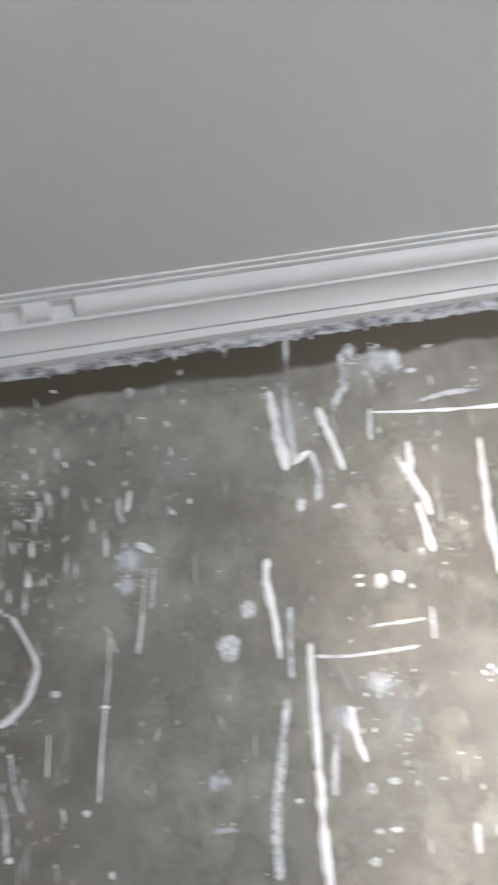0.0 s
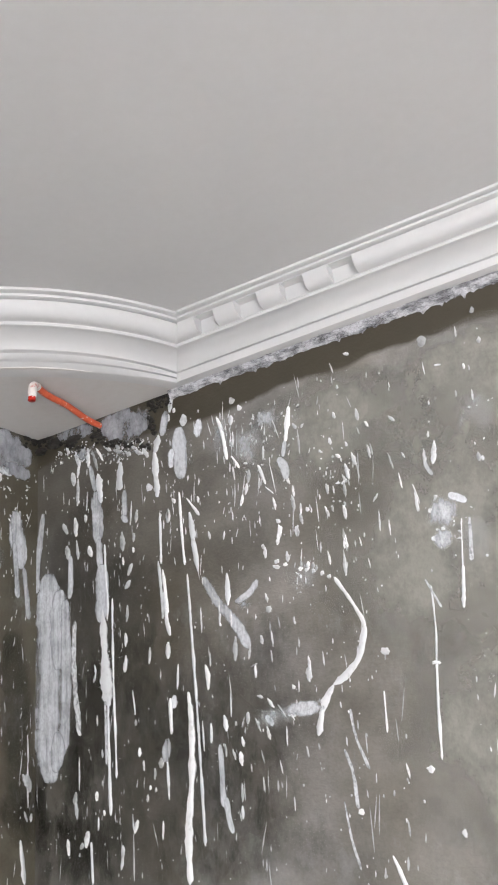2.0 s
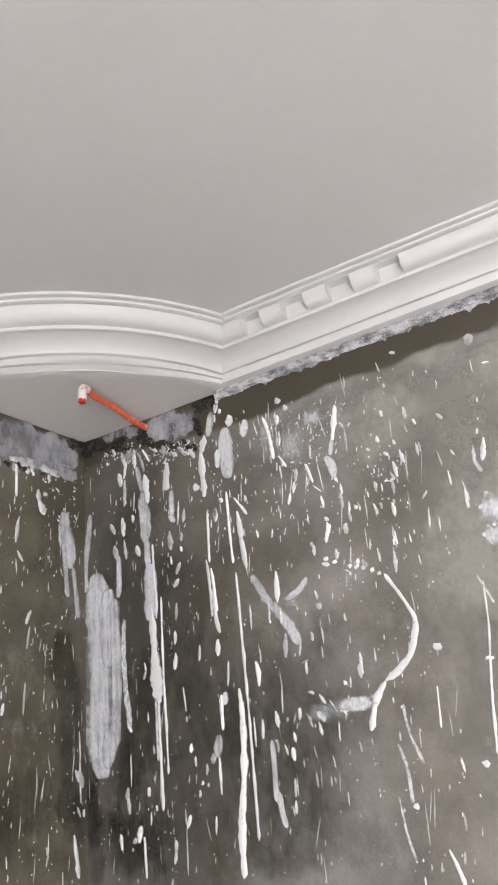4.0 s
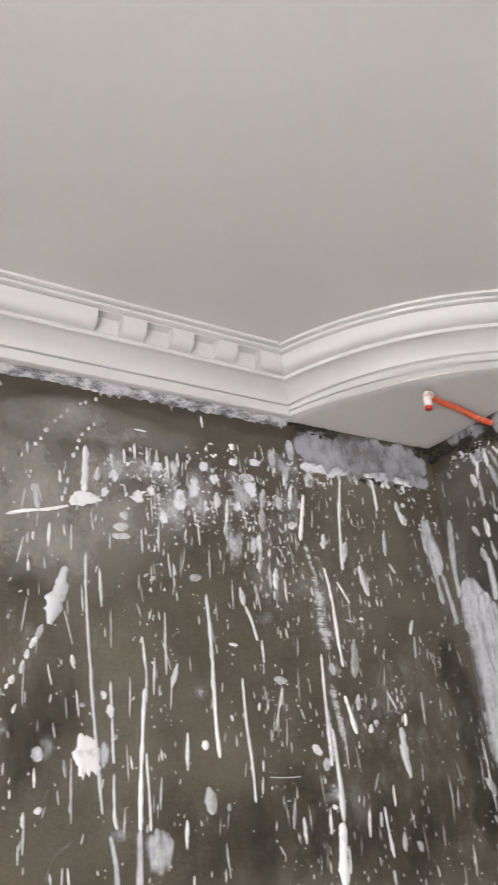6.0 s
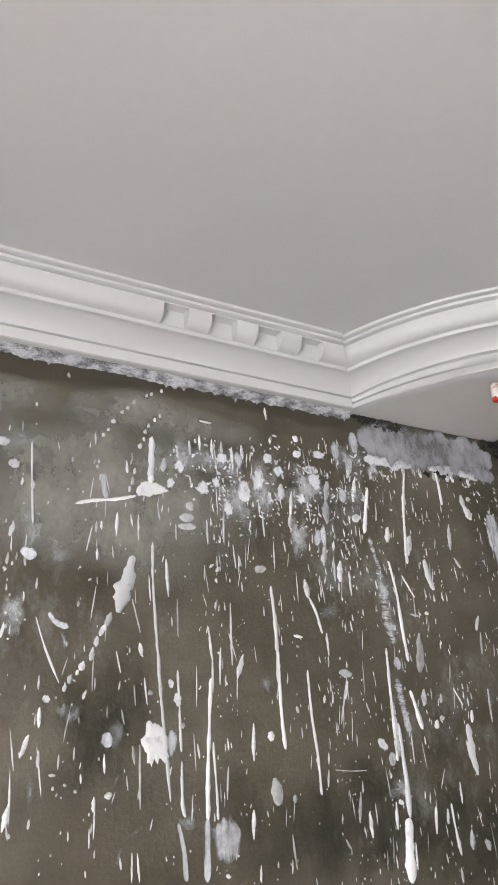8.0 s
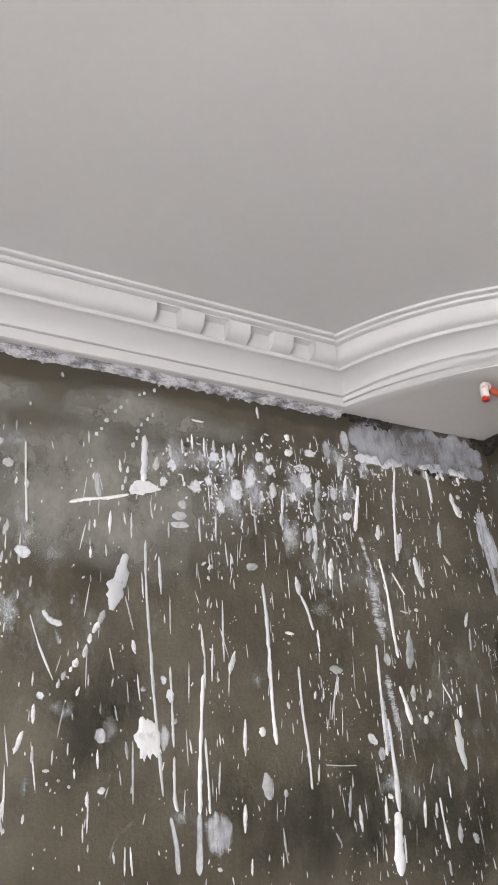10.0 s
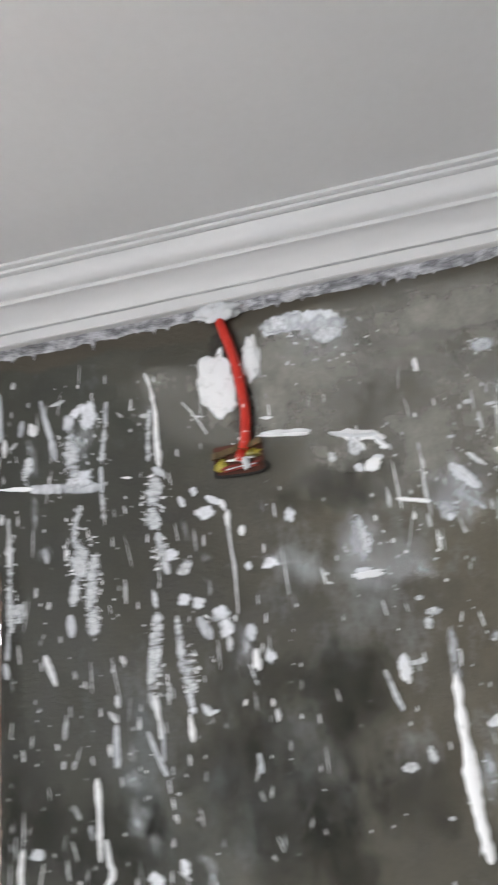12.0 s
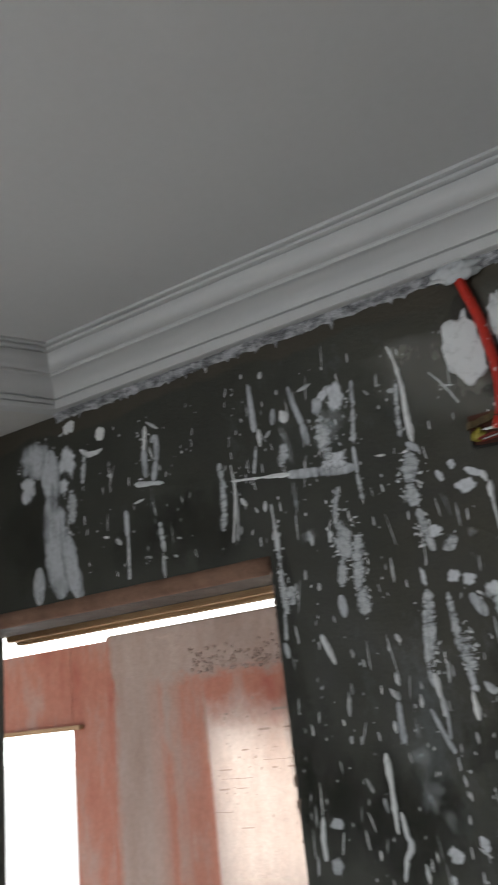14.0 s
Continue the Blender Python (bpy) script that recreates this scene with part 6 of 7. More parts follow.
streak("B", 0.0074, "veil", (-0.930, 1.746), (-0.924, 1.766), (-0.912, 1.781), (-0.890, 1.793))
streak("B", 0.0073, "veil", (-0.934, 1.847), (-0.925, 1.864))
streak("B", 0.0149, "dab", (-1.038, 1.972), (-1.027, 1.964))
splat("B", -1.010, 1.952, 0.0171, 0.0150, "veil")
splat("B", -0.994, 1.945, 0.0149, 0.0171, "veil")
splat("B", -1.051, 1.852, 0.0075, 0.0250, "veil")
splat("B", -0.926, 1.923, 0.0257, 0.0343, "veil")
# wall_west, next to the corner
splat("B", -0.811, 2.356, 0.0110, 0.0150, "dab")
splat("B", -0.741, 2.335, 0.0094, 0.0141, "dab")
splat("B", -0.720, 2.291, 0.0107, 0.0180, "dab")
splat("B", -0.790, 2.390, 0.0189, 0.0126, "veil")
splat("B", -0.828, 2.324, 0.0094, 0.0120, "dab")
splat("B", -0.726, 2.384, 0.0131, 0.0115, "dab")
splat("B", -0.692, 2.389, 0.0086, 0.0181, "slip")
flecks("B", -0.756, 2.356, 0.070, 0.059, 60)
flecks("B", -0.699, 2.309, 0.034, 0.067, 40)
# wall_west, next to the corner
splat("B", -0.651, 2.346, 0.0154, 0.0330, "dab")
splat("B", -0.627, 2.398, 0.0134, 0.0107, "dab")
splat("B", -0.605, 2.376, 0.0121, 0.0115, "dab")
splat("B", -0.525, 2.362, 0.0174, 0.0189, "dab")
splat("B", -0.561, 2.325, 0.0143, 0.0123, "dab")
splat("B", -0.518, 2.257, 0.0093, 0.0204, "dab")
splat("B", -0.461, 2.344, 0.0100, 0.0148, "slip")
splat("B", -0.407, 2.342, 0.0100, 0.0120, "dab")
splat("B", -0.610, 2.249, 0.0107, 0.0105, "veil")
splat("B", -0.630, 2.317, 0.0086, 0.0173, "dab")
splat("B", -0.466, 2.438, 0.0120, 0.0232, "slip")
splat("B", -0.507, 2.424, 0.0154, 0.0089, "dab")
splat("B", -0.304, 2.372, 0.0155, 0.0223, "veil")
splat("B", -0.073, 2.297, 0.0121, 0.0371, "slip")
flecks("B", -0.598, 2.353, 0.076, 0.090, 90)
flecks("B", -0.503, 2.315, 0.058, 0.082, 60)
flecks("B", -0.381, 2.406, 0.054, 0.045, 50)
flecks("B", -0.075, 2.380, 0.051, 0.077, 40)
# wall_west, next to the corner
splat("B", -0.867, 1.903, 0.0206, 0.0331, "bold")
splat("B", -0.842, 1.903, 0.0090, 0.0206, "slip")
splat("B", -0.758, 1.766, 0.0244, 0.0330, "slip")
# wall_north, next to the corner
dash("A", 0.0171, 0.934, 2.468, 0.930, 2.447)
dash("A", 0.0085, 1.028, 2.490, 1.027, 2.478)
dash("A", 0.0072, 1.029, 2.432, 1.027, 2.420)
dash("A", 0.0066, 0.784, 2.486, 0.795, 2.480)
dash("A", 0.0050, 0.946, 2.406, 0.958, 2.404)
dash("A", 0.0048, 0.995, 2.393, 0.995, 2.382)
dash("A", 0.0036, 1.003, 2.387, 1.003, 2.377)
dash("A", 0.0055, 0.763, 2.428, 0.762, 2.420)
dash("A", 0.0073, 0.792, 2.372, 0.794, 2.348)
dash("A", 0.0052, 0.806, 2.343, 0.811, 2.331)
dash("A", 0.0060, 0.850, 2.340, 0.860, 2.327)
dash("A", 0.0077, 0.747, 2.378, 0.750, 2.365)
dash("A", 0.0077, 0.733, 2.332, 0.735, 2.318)
dash("A", 0.0073, 0.742, 2.298, 0.750, 2.289)
dash("A", 0.0055, 0.763, 2.316, 0.766, 2.306)
dash("A", 0.0052, 0.804, 2.299, 0.806, 2.273)
dash("A", 0.0042, 0.809, 2.300, 0.811, 2.278)
dash("A", 0.0077, 0.772, 2.294, 0.778, 2.267)
dash("A", 0.0084, 0.757, 2.276, 0.761, 2.245)
dash("A", 0.0053, 0.749, 2.258, 0.755, 2.241)
dash("A", 0.0063, 0.750, 2.246, 0.750, 2.216)
dash("A", 0.0066, 0.716, 2.249, 0.717, 2.229)
dash("A", 0.0055, 0.708, 2.209, 0.714, 2.188)
dash("A", 0.0063, 0.743, 2.203, 0.745, 2.181)
dash("A", 0.0063, 0.737, 2.162, 0.739, 2.122)
dash("A", 0.0074, 0.732, 2.118, 0.731, 2.080)
dash("A", 0.0053, 0.703, 2.128, 0.705, 2.104)
dash("A", 0.0040, 0.839, 2.273, 0.844, 2.244)
dash("A", 0.0038, 0.863, 2.269, 0.868, 2.257)
dash("A", 0.0038, 0.852, 2.234, 0.854, 2.206)
dash("A", 0.0029, 0.873, 2.209, 0.880, 2.173)
dash("A", 0.0040, 0.807, 2.179, 0.804, 2.143)
dash("A", 0.0030, 0.822, 2.158, 0.821, 2.132)
dash("A", 0.0040, 0.799, 2.195, 0.810, 2.208)
dash("A", 0.0114, 0.922, 2.274, 0.914, 2.234)
dash("A", 0.0067, 0.902, 2.264, 0.900, 2.235)
dash("A", 0.0048, 0.915, 2.293, 0.913, 2.282)
dash("A", 0.0081, 0.990, 2.235, 0.989, 2.219)
dash("A", 0.0059, 1.026, 2.245, 1.025, 2.234)
streak("A", 0.0063, "slip", (0.903, 2.262), (0.901, 2.237), (0.910, 2.215))
streak("A", 0.0124, "dab", (0.891, 2.158), (0.925, 2.152))
streak("A", 0.0117, "dab", (0.889, 2.113), (0.919, 2.102))
streak("A", 0.0133, "dab", (0.929, 2.178), (0.958, 2.159))
streak("A", 0.0135, "veil", (0.967, 2.279), (0.984, 2.310), (1.019, 2.330))
streak("A", 0.0187, "veil", (0.978, 2.059), (0.976, 2.095))
streak("A", 0.0126, "veil", (0.817, 2.315), (0.832, 2.334))
flecks("A", 0.739, 2.273, 0.031, 0.080, 24)
flecks("A", 0.610, 2.375, 0.084, 0.055, 30)
# wall_west, by the doorway
streak("B", 0.0119, "slip", (-2.072, 2.453), (-2.071, 2.398), (-2.070, 2.355))
streak("B", 0.0126, "bold", (-2.062, 2.361), (-2.062, 2.326))
streak("B", 0.0060, "thin", (-2.070, 2.330), (-2.081, 2.278))
streak("B", 0.0106, "slip", (-2.026, 2.391), (-2.031, 2.358))
streak("B", 0.0239, "bold", (-2.012, 2.382), (-2.003, 2.357))
streak("B", 0.0264, "veil", (-2.018, 2.356), (-2.009, 2.320), (-2.002, 2.273))
streak("B", 0.0230, "comb", (-2.014, 2.322), (-2.022, 2.267))
streak("B", 0.0101, "slip", (-1.991, 2.424), (-1.984, 2.385), (-1.970, 2.340))
streak("B", 0.0126, "slip", (-1.972, 2.347), (-1.965, 2.302))
streak("B", 0.0154, "dab", (-1.948, 2.359), (-1.926, 2.385), (-1.902, 2.396))
streak("B", 0.0231, "dab", (-1.902, 2.398), (-1.889, 2.386))
splat("B", -1.924, 2.326, 0.0396, 0.0651, "veil")
splat("B", -1.922, 2.266, 0.0315, 0.0200, "dab")
splat("B", -1.901, 2.376, 0.0210, 0.0273, "dab")
splat("B", -1.939, 2.368, 0.0110, 0.0189, "slip")
streak("B", 0.0286, "comb", (-1.935, 2.350), (-1.933, 2.296), (-1.926, 2.258))
flecks("B", -1.924, 2.326, 0.037, 0.063, 46)
flecks("B", -1.877, 2.303, 0.010, 0.090, 24)
flecks("B", -1.931, 2.133, 0.021, 0.076, 50)
flecks("B", -1.906, 2.080, 0.016, 0.081, 60)
flecks("B", -2.049, 2.107, 0.011, 0.080, 36)
streak("B", 0.0081, "slip", (-1.867, 2.397), (-1.871, 2.353))
streak("B", 0.0099, "comb", (-1.871, 2.355), (-1.881, 2.281))
streak("B", 0.0077, "slip", (-1.883, 2.280), (-1.883, 2.231))
streak("B", 0.0105, "comb", (-1.883, 2.232), (-1.881, 2.180))
streak("B", 0.0090, "bold", (-2.133, 2.277), (-2.068, 2.269), (-2.008, 2.260))
streak("B", 0.0185, "slip", (-2.022, 2.262), (-1.955, 2.251), (-1.882, 2.242))
streak("B", 0.0176, "veil", (-2.005, 2.248), (-2.005, 2.186))
streak("B", 0.0126, "comb", (-1.922, 2.219), (-1.935, 2.164), (-1.923, 2.134))
streak("B", 0.0315, "comb", (-1.926, 2.162), (-1.925, 2.092))
streak("B", 0.0189, "comb", (-1.930, 2.099), (-1.942, 2.047))
streak("B", 0.0132, "slip", (-1.945, 2.038), (-1.943, 1.999))
streak("B", 0.0220, "comb", (-1.899, 2.132), (-1.912, 2.033))
streak("B", 0.0280, "comb", (-1.905, 2.047), (-1.906, 1.993))
streak("B", 0.0094, "bold", (-2.055, 2.216), (-2.053, 2.178), (-2.051, 2.129))
streak("B", 0.0132, "comb", (-2.051, 2.137), (-2.051, 2.078), (-2.049, 2.018))
streak("B", 0.0210, "comb", (-2.034, 2.069), (-2.036, 2.033))
streak("B", 0.0059, "bold", (-2.130, 2.309), (-2.126, 2.256), (-2.133, 2.205), (-2.141, 2.162))
streak("B", 0.0180, "comb", (-2.155, 2.320), (-2.150, 2.262), (-2.159, 2.184))
dash("B", 0.0096, -2.116, 2.240, -2.104, 2.224)
dash("B", 0.0046, -2.088, 2.218, -2.083, 2.206)
dash("B", 0.0080, -2.066, 2.224, -2.068, 2.205)
dash("B", 0.0069, -2.122, 2.190, -2.123, 2.174)
dash("B", 0.0096, -2.045, 2.470, -2.046, 2.456)
dash("B", 0.0060, -2.086, 2.478, -2.087, 2.468)
dash("B", 0.0058, -2.015, 2.424, -2.016, 2.414)
dash("B", 0.0069, -2.051, 2.340, -2.038, 2.351)
dash("B", 0.0073, -1.974, 2.408, -1.946, 2.415)
dash("B", 0.0094, -1.988, 2.153, -1.984, 2.126)
dash("B", 0.0063, -2.004, 2.089, -2.006, 2.072)
dash("B", 0.0063, -1.982, 2.063, -1.983, 2.050)
dash("B", 0.0063, -2.025, 2.070, -2.027, 2.055)
dash("B", 0.0063, -1.950, 2.144, -1.950, 2.125)
dash("B", 0.0050, -1.849, 2.372, -1.840, 2.361)
dash("B", 0.0050, -1.827, 2.338, -1.826, 2.331)
dash("B", 0.0050, -1.848, 2.253, -1.829, 2.250)
dash("B", 0.0050, -1.843, 2.220, -1.841, 2.214)
dash("B", 0.0028, -1.889, 2.087, -1.889, 2.077)
splat("B", -1.989, 2.145, 0.0273, 0.0200, "veil")
streak("B", 0.0122, "bold", (-1.795, 2.437), (-1.786, 2.406), (-1.781, 2.362), (-1.781, 2.310), (-1.779, 2.256))
streak("B", 0.0100, "comb", (-1.789, 2.375), (-1.794, 2.324), (-1.798, 2.269))
streak("B", 0.0136, "slip", (-1.791, 2.261), (-1.771, 2.242))
streak("B", 0.0380, "comb", (-1.788, 2.245), (-1.795, 2.191))
streak("B", 0.0280, "comb", (-1.797, 2.195), (-1.793, 2.151))
streak("B", 0.0143, "comb", (-1.790, 2.151), (-1.782, 2.104), (-1.775, 2.077))
flecks("B", -1.794, 2.202, 0.020, 0.048, 60)
flecks("B", -1.789, 2.124, 0.013, 0.036, 24)
dash("B", 0.0100, -1.808, 2.358, -1.788, 2.355)
dash("B", 0.0030, -1.719, 2.341, -1.694, 2.334)
dash("B", 0.0067, -1.601, 2.314, -1.579, 2.311)
dash("B", 0.0038, -1.729, 2.146, -1.728, 2.108)
dash("B", 0.0050, -1.850, 2.081, -1.850, 2.041)
streak("B", 0.0041, "bold", (-1.733, 2.369), (-1.714, 2.343), (-1.692, 2.302))
streak("B", 0.0139, "bold", (-1.603, 2.286), (-1.571, 2.283), (-1.520, 2.276))
splat("B", -1.723, 2.207, 0.0072, 0.0095, "dab")
splat("B", -1.707, 2.168, 0.0181, 0.0135, "dab")
splat("B", -1.672, 2.153, 0.0051, 0.0171, "bold")
splat("B", -1.650, 2.131, 0.0059, 0.0108, "bold")
splat("B", -1.769, 2.106, 0.0114, 0.0135, "dab")
splat("B", -1.713, 2.095, 0.0144, 0.0171, "veil")
splat("B", -1.611, 2.072, 0.0161, 0.0127, "dab")
splat("B", -1.645, 2.072, 0.0068, 0.0093, "dab")
splat("B", -1.571, 2.144, 0.0093, 0.0162, "dab")
splat("B", -1.614, 2.163, 0.0068, 0.0153, "veil")
splat("B", -1.676, 2.078, 0.0135, 0.0110, "veil")
splat("B", -1.801, 2.043, 0.0057, 0.0171, "dab")
splat("B", -1.754, 2.035, 0.0117, 0.0135, "dab")
splat("B", -1.731, 2.026, 0.0117, 0.0127, "dab")
splat("B", -1.584, 2.013, 0.0208, 0.0320, "veil")
streak("B", 0.0114, "dab", (-1.750, 2.204), (-1.743, 2.183))
streak("B", 0.0099, "dab", (-1.706, 2.196), (-1.678, 2.180))
streak("B", 0.0093, "bold", (-1.680, 2.187), (-1.675, 2.167))
streak("B", 0.0049, "bold", (-1.672, 2.139), (-1.670, 2.095), (-1.668, 2.068), (-1.670, 2.001))
streak("B", 0.0133, "veil", (-1.750, 2.168), (-1.739, 2.125))
streak("B", 0.0270, "comb", (-1.760, 2.074), (-1.738, 2.097))
streak("B", 0.0153, "veil", (-1.723, 2.071), (-1.701, 2.036))
streak("B", 0.0190, "comb", (-1.799, 2.024), (-1.801, 1.972), (-1.815, 1.912))
streak("B", 0.0117, "comb", (-1.808, 1.995), (-1.814, 1.947), (-1.817, 1.905), (-1.813, 1.876))
streak("B", 0.0144, "comb", (-1.767, 2.015), (-1.766, 1.966), (-1.761, 1.921))
streak("B", 0.0252, "comb", (-1.754, 1.951), (-1.753, 1.913), (-1.753, 1.885))
streak("B", 0.0089, "slip", (-1.757, 1.899), (-1.753, 1.870))
streak("B", 0.0093, "bold", (-1.759, 1.862), (-1.757, 1.840), (-1.756, 1.825))
streak("B", 0.0124, "bold", (-1.738, 1.878), (-1.724, 1.859))
streak("B", 0.0068, "bold", (-1.728, 1.863), (-1.713, 1.866))
streak("B", 0.0132, "bold", (-1.811, 1.898), (-1.807, 1.860))
streak("B", 0.0220, "bold", (-1.806, 1.865), (-1.804, 1.834))
streak("B", 0.0079, "slip", (-1.826, 1.849), (-1.813, 1.814), (-1.799, 1.782))
streak("B", 0.0050, "slip", (-1.801, 1.843), (-1.803, 1.802))
flecks("B", -1.753, 1.930, 0.013, 0.040, 40)
flecks("B", -1.805, 1.955, 0.009, 0.060, 40)
flecks("B", -1.697, 1.994, 0.023, 0.025, 20)
dash("B", 0.0054, -1.787, 1.913, -1.790, 1.881)
dash("B", 0.0034, -1.706, 1.967, -1.705, 1.923)
dash("B", 0.0034, -1.626, 1.964, -1.627, 1.919)
dash("B", 0.0040, -1.657, 1.886, -1.655, 1.858)
dash("B", 0.0048, -1.631, 1.874, -1.631, 1.861)
dash("B", 0.0051, -1.671, 1.877, -1.673, 1.867)
dash("B", 0.0032, -1.659, 1.792, -1.667, 1.763)
dash("B", 0.0048, -1.663, 1.751, -1.658, 1.736)
dash("B", 0.0051, -1.764, 1.810, -1.763, 1.793)
dash("B", 0.0042, -1.797, 1.778, -1.797, 1.759)
dash("B", 0.0043, -1.794, 1.754, -1.792, 1.737)
dash("B", 0.0025, -1.789, 1.731, -1.788, 1.718)
dash("B", 0.0043, -1.796, 1.701, -1.797, 1.687)
dash("B", 0.0025, -1.740, 1.784, -1.741, 1.770)
dash("B", 0.0034, -1.772, 1.784, -1.770, 1.779)
dash("B", 0.0032, -1.562, 1.800, -1.562, 1.764)
dash("B", 0.0030, -1.536, 1.877, -1.533, 1.857)
dash("B", 0.0024, -1.645, 1.691, -1.637, 1.669)
dash("B", 0.0032, -1.591, 1.848, -1.591, 1.840)
dash("B", 0.0034, -1.802, 1.660, -1.802, 1.643)
dash("B", 0.0042, -1.791, 1.658, -1.774, 1.645)
dash("B", 0.0035, -1.574, 1.745, -1.569, 1.743)
splat("B", -1.687, 1.957, 0.0051, 0.0128, "bold")
splat("B", -1.690, 1.984, 0.0180, 0.0192, "dab")
splat("B", -1.698, 2.005, 0.0216, 0.0144, "dab")
splat("B", -1.652, 1.972, 0.0085, 0.0144, "slip")
splat("B", -1.648, 1.931, 0.0068, 0.0168, "bold")
splat("B", -1.627, 1.932, 0.0088, 0.0142, "dab")
splat("B", -1.752, 1.870, 0.0085, 0.0072, "dab")
splat("B", -1.625, 1.848, 0.0040, 0.0113, "bold")
splat("B", -1.834, 1.617, 0.0051, 0.0097, "dab")
splat("B", -1.834, 1.737, 0.0198, 0.0256, "veil")
splat("B", -1.854, 1.786, 0.0234, 0.0256, "veil")
splat("B", -1.845, 1.722, 0.0272, 0.0315, "veil")
splat("B", -1.826, 1.649, 0.0153, 0.0126, "dab")
streak("B", 0.0149, "slip", (-1.733, 2.006), (-1.714, 1.968))
streak("B", 0.0051, "comb", (-1.660, 1.927), (-1.649, 1.892))
streak("B", 0.0062, "slip", (-1.659, 1.802), (-1.657, 1.772))
streak("B", 0.0112, "dab", (-1.786, 1.674), (-1.777, 1.652))
streak("B", 0.0187, "veil", (-1.768, 1.675), (-1.748, 1.669), (-1.741, 1.648), (-1.760, 1.624))
streak("B", 0.0378, "veil", (-1.830, 1.717), (-1.813, 1.671))
streak("B", 0.0084, "comb", (-2.053, 2.025), (-2.056, 1.976))
streak("B", 0.0104, "slip", (-2.060, 1.976), (-2.055, 1.948))
streak("B", 0.0102, "bold", (-1.991, 1.980), (-1.983, 1.959), (-1.972, 1.929))
streak("B", 0.0099, "slip", (-1.875, 1.864), (-1.876, 1.829), (-1.875, 1.801))
streak("B", 0.0124, "veil", (-1.854, 1.868), (-1.853, 1.839), (-1.852, 1.806))
streak("B", 0.0110, "bold", (-1.909, 1.791), (-1.908, 1.759), (-1.908, 1.719), (-1.908, 1.677))
streak("B", 0.0121, "bold", (-1.899, 1.708), (-1.895, 1.679), (-1.891, 1.660), (-1.902, 1.642))
streak("B", 0.0143, "bold", (-1.900, 1.651), (-1.908, 1.614))
streak("B", 0.0069, "slip", (-1.922, 1.729), (-1.918, 1.706))
dash("B", 0.0042, -2.037, 2.001, -2.034, 1.970)
dash("B", 0.0060, -1.941, 1.950, -1.939, 1.935)
dash("B", 0.0050, -1.924, 1.932, -1.922, 1.919)
dash("B", 0.0048, -1.949, 1.898, -1.950, 1.880)
dash("B", 0.0070, -1.956, 1.886, -1.960, 1.848)
dash("B", 0.0050, -1.973, 1.845, -1.971, 1.835)
dash("B", 0.0060, -1.962, 1.820, -1.963, 1.807)
dash("B", 0.0057, -1.945, 1.818, -1.946, 1.805)
dash("B", 0.0038, -1.916, 1.822, -1.915, 1.808)
dash("B", 0.0076, -1.873, 1.906, -1.870, 1.885)
dash("B", 0.0085, -1.886, 1.883, -1.873, 1.864)
dash("B", 0.0063, -1.838, 1.870, -1.839, 1.850)
dash("B", 0.0047, -1.835, 1.888, -1.834, 1.876)
dash("B", 0.0076, -1.887, 1.836, -1.886, 1.817)
dash("B", 0.0076, -1.948, 1.757, -1.938, 1.735)
dash("B", 0.0028, -1.952, 1.709, -1.943, 1.681)
dash("B", 0.0047, -1.960, 1.685, -1.958, 1.658)
dash("B", 0.0048, -1.941, 1.657, -1.941, 1.642)
dash("B", 0.0030, -2.028, 1.754, -2.030, 1.702)
dash("B", 0.0029, -1.997, 1.683, -2.004, 1.651)
dash("B", 0.0030, -2.041, 1.722, -2.042, 1.690)
dash("B", 0.0050, -2.030, 1.842, -2.028, 1.824)
dash("B", 0.0032, -2.047, 1.884, -2.050, 1.859)
dash("B", 0.0076, -1.873, 1.638, -1.871, 1.612)
dash("B", 0.0051, -1.863, 1.645, -1.864, 1.627)
dash("B", 0.0076, -1.863, 1.963, -1.856, 1.949)
dash("B", 0.0027, -1.871, 1.789, -1.870, 1.774)
streak("B", 0.0098, "bold", (-2.030, 1.705), (-2.034, 1.668), (-2.033, 1.642))
splat("B", -2.006, 1.694, 0.0130, 0.0088, "slip")
splat("B", -2.015, 1.636, 0.0114, 0.0152, "slip")
# wall_west, by the doorway
splat("B", -2.630, 2.446, 0.0544, 0.0442, "slip")
splat("B", -2.554, 2.367, 0.0240, 0.0162, "dab")
splat("B", -2.654, 2.382, 0.0289, 0.0286, "dab")
splat("B", -2.528, 2.495, 0.0165, 0.0143, "bold")
splat("B", -2.441, 2.458, 0.0135, 0.0150, "bold")
splat("B", -2.536, 2.419, 0.0320, 0.0375, "dab")
streak("B", 0.0508, "slip", (-2.589, 2.459), (-2.583, 2.393), (-2.580, 2.323))
streak("B", 0.0634, "slip", (-2.587, 2.356), (-2.576, 2.267), (-2.569, 2.194), (-2.562, 2.128))
streak("B", 0.0375, "slip", (-2.544, 2.261), (-2.531, 2.176), (-2.509, 2.122))
streak("B", 0.0309, "slip", (-2.625, 2.207), (-2.627, 2.125))
streak("B", 0.0137, "bold", (-2.498, 2.435), (-2.472, 2.418), (-2.437, 2.422))
streak("B", 0.0139, "comb", (-2.485, 2.432), (-2.494, 2.357))
streak("B", 0.0279, "comb", (-2.527, 2.355), (-2.525, 2.275))
streak("B", 0.0188, "bold", (-2.322, 2.439), (-2.328, 2.388))
streak("B", 0.0139, "slip", (-2.328, 2.393), (-2.327, 2.329))
streak("B", 0.0123, "slip", (-2.310, 2.400), (-2.296, 2.406), (-2.296, 2.356))
streak("B", 0.0139, "slip", (-2.299, 2.362), (-2.308, 2.318))
streak("B", 0.0126, "bold", (-2.357, 2.324), (-2.322, 2.318), (-2.285, 2.312))
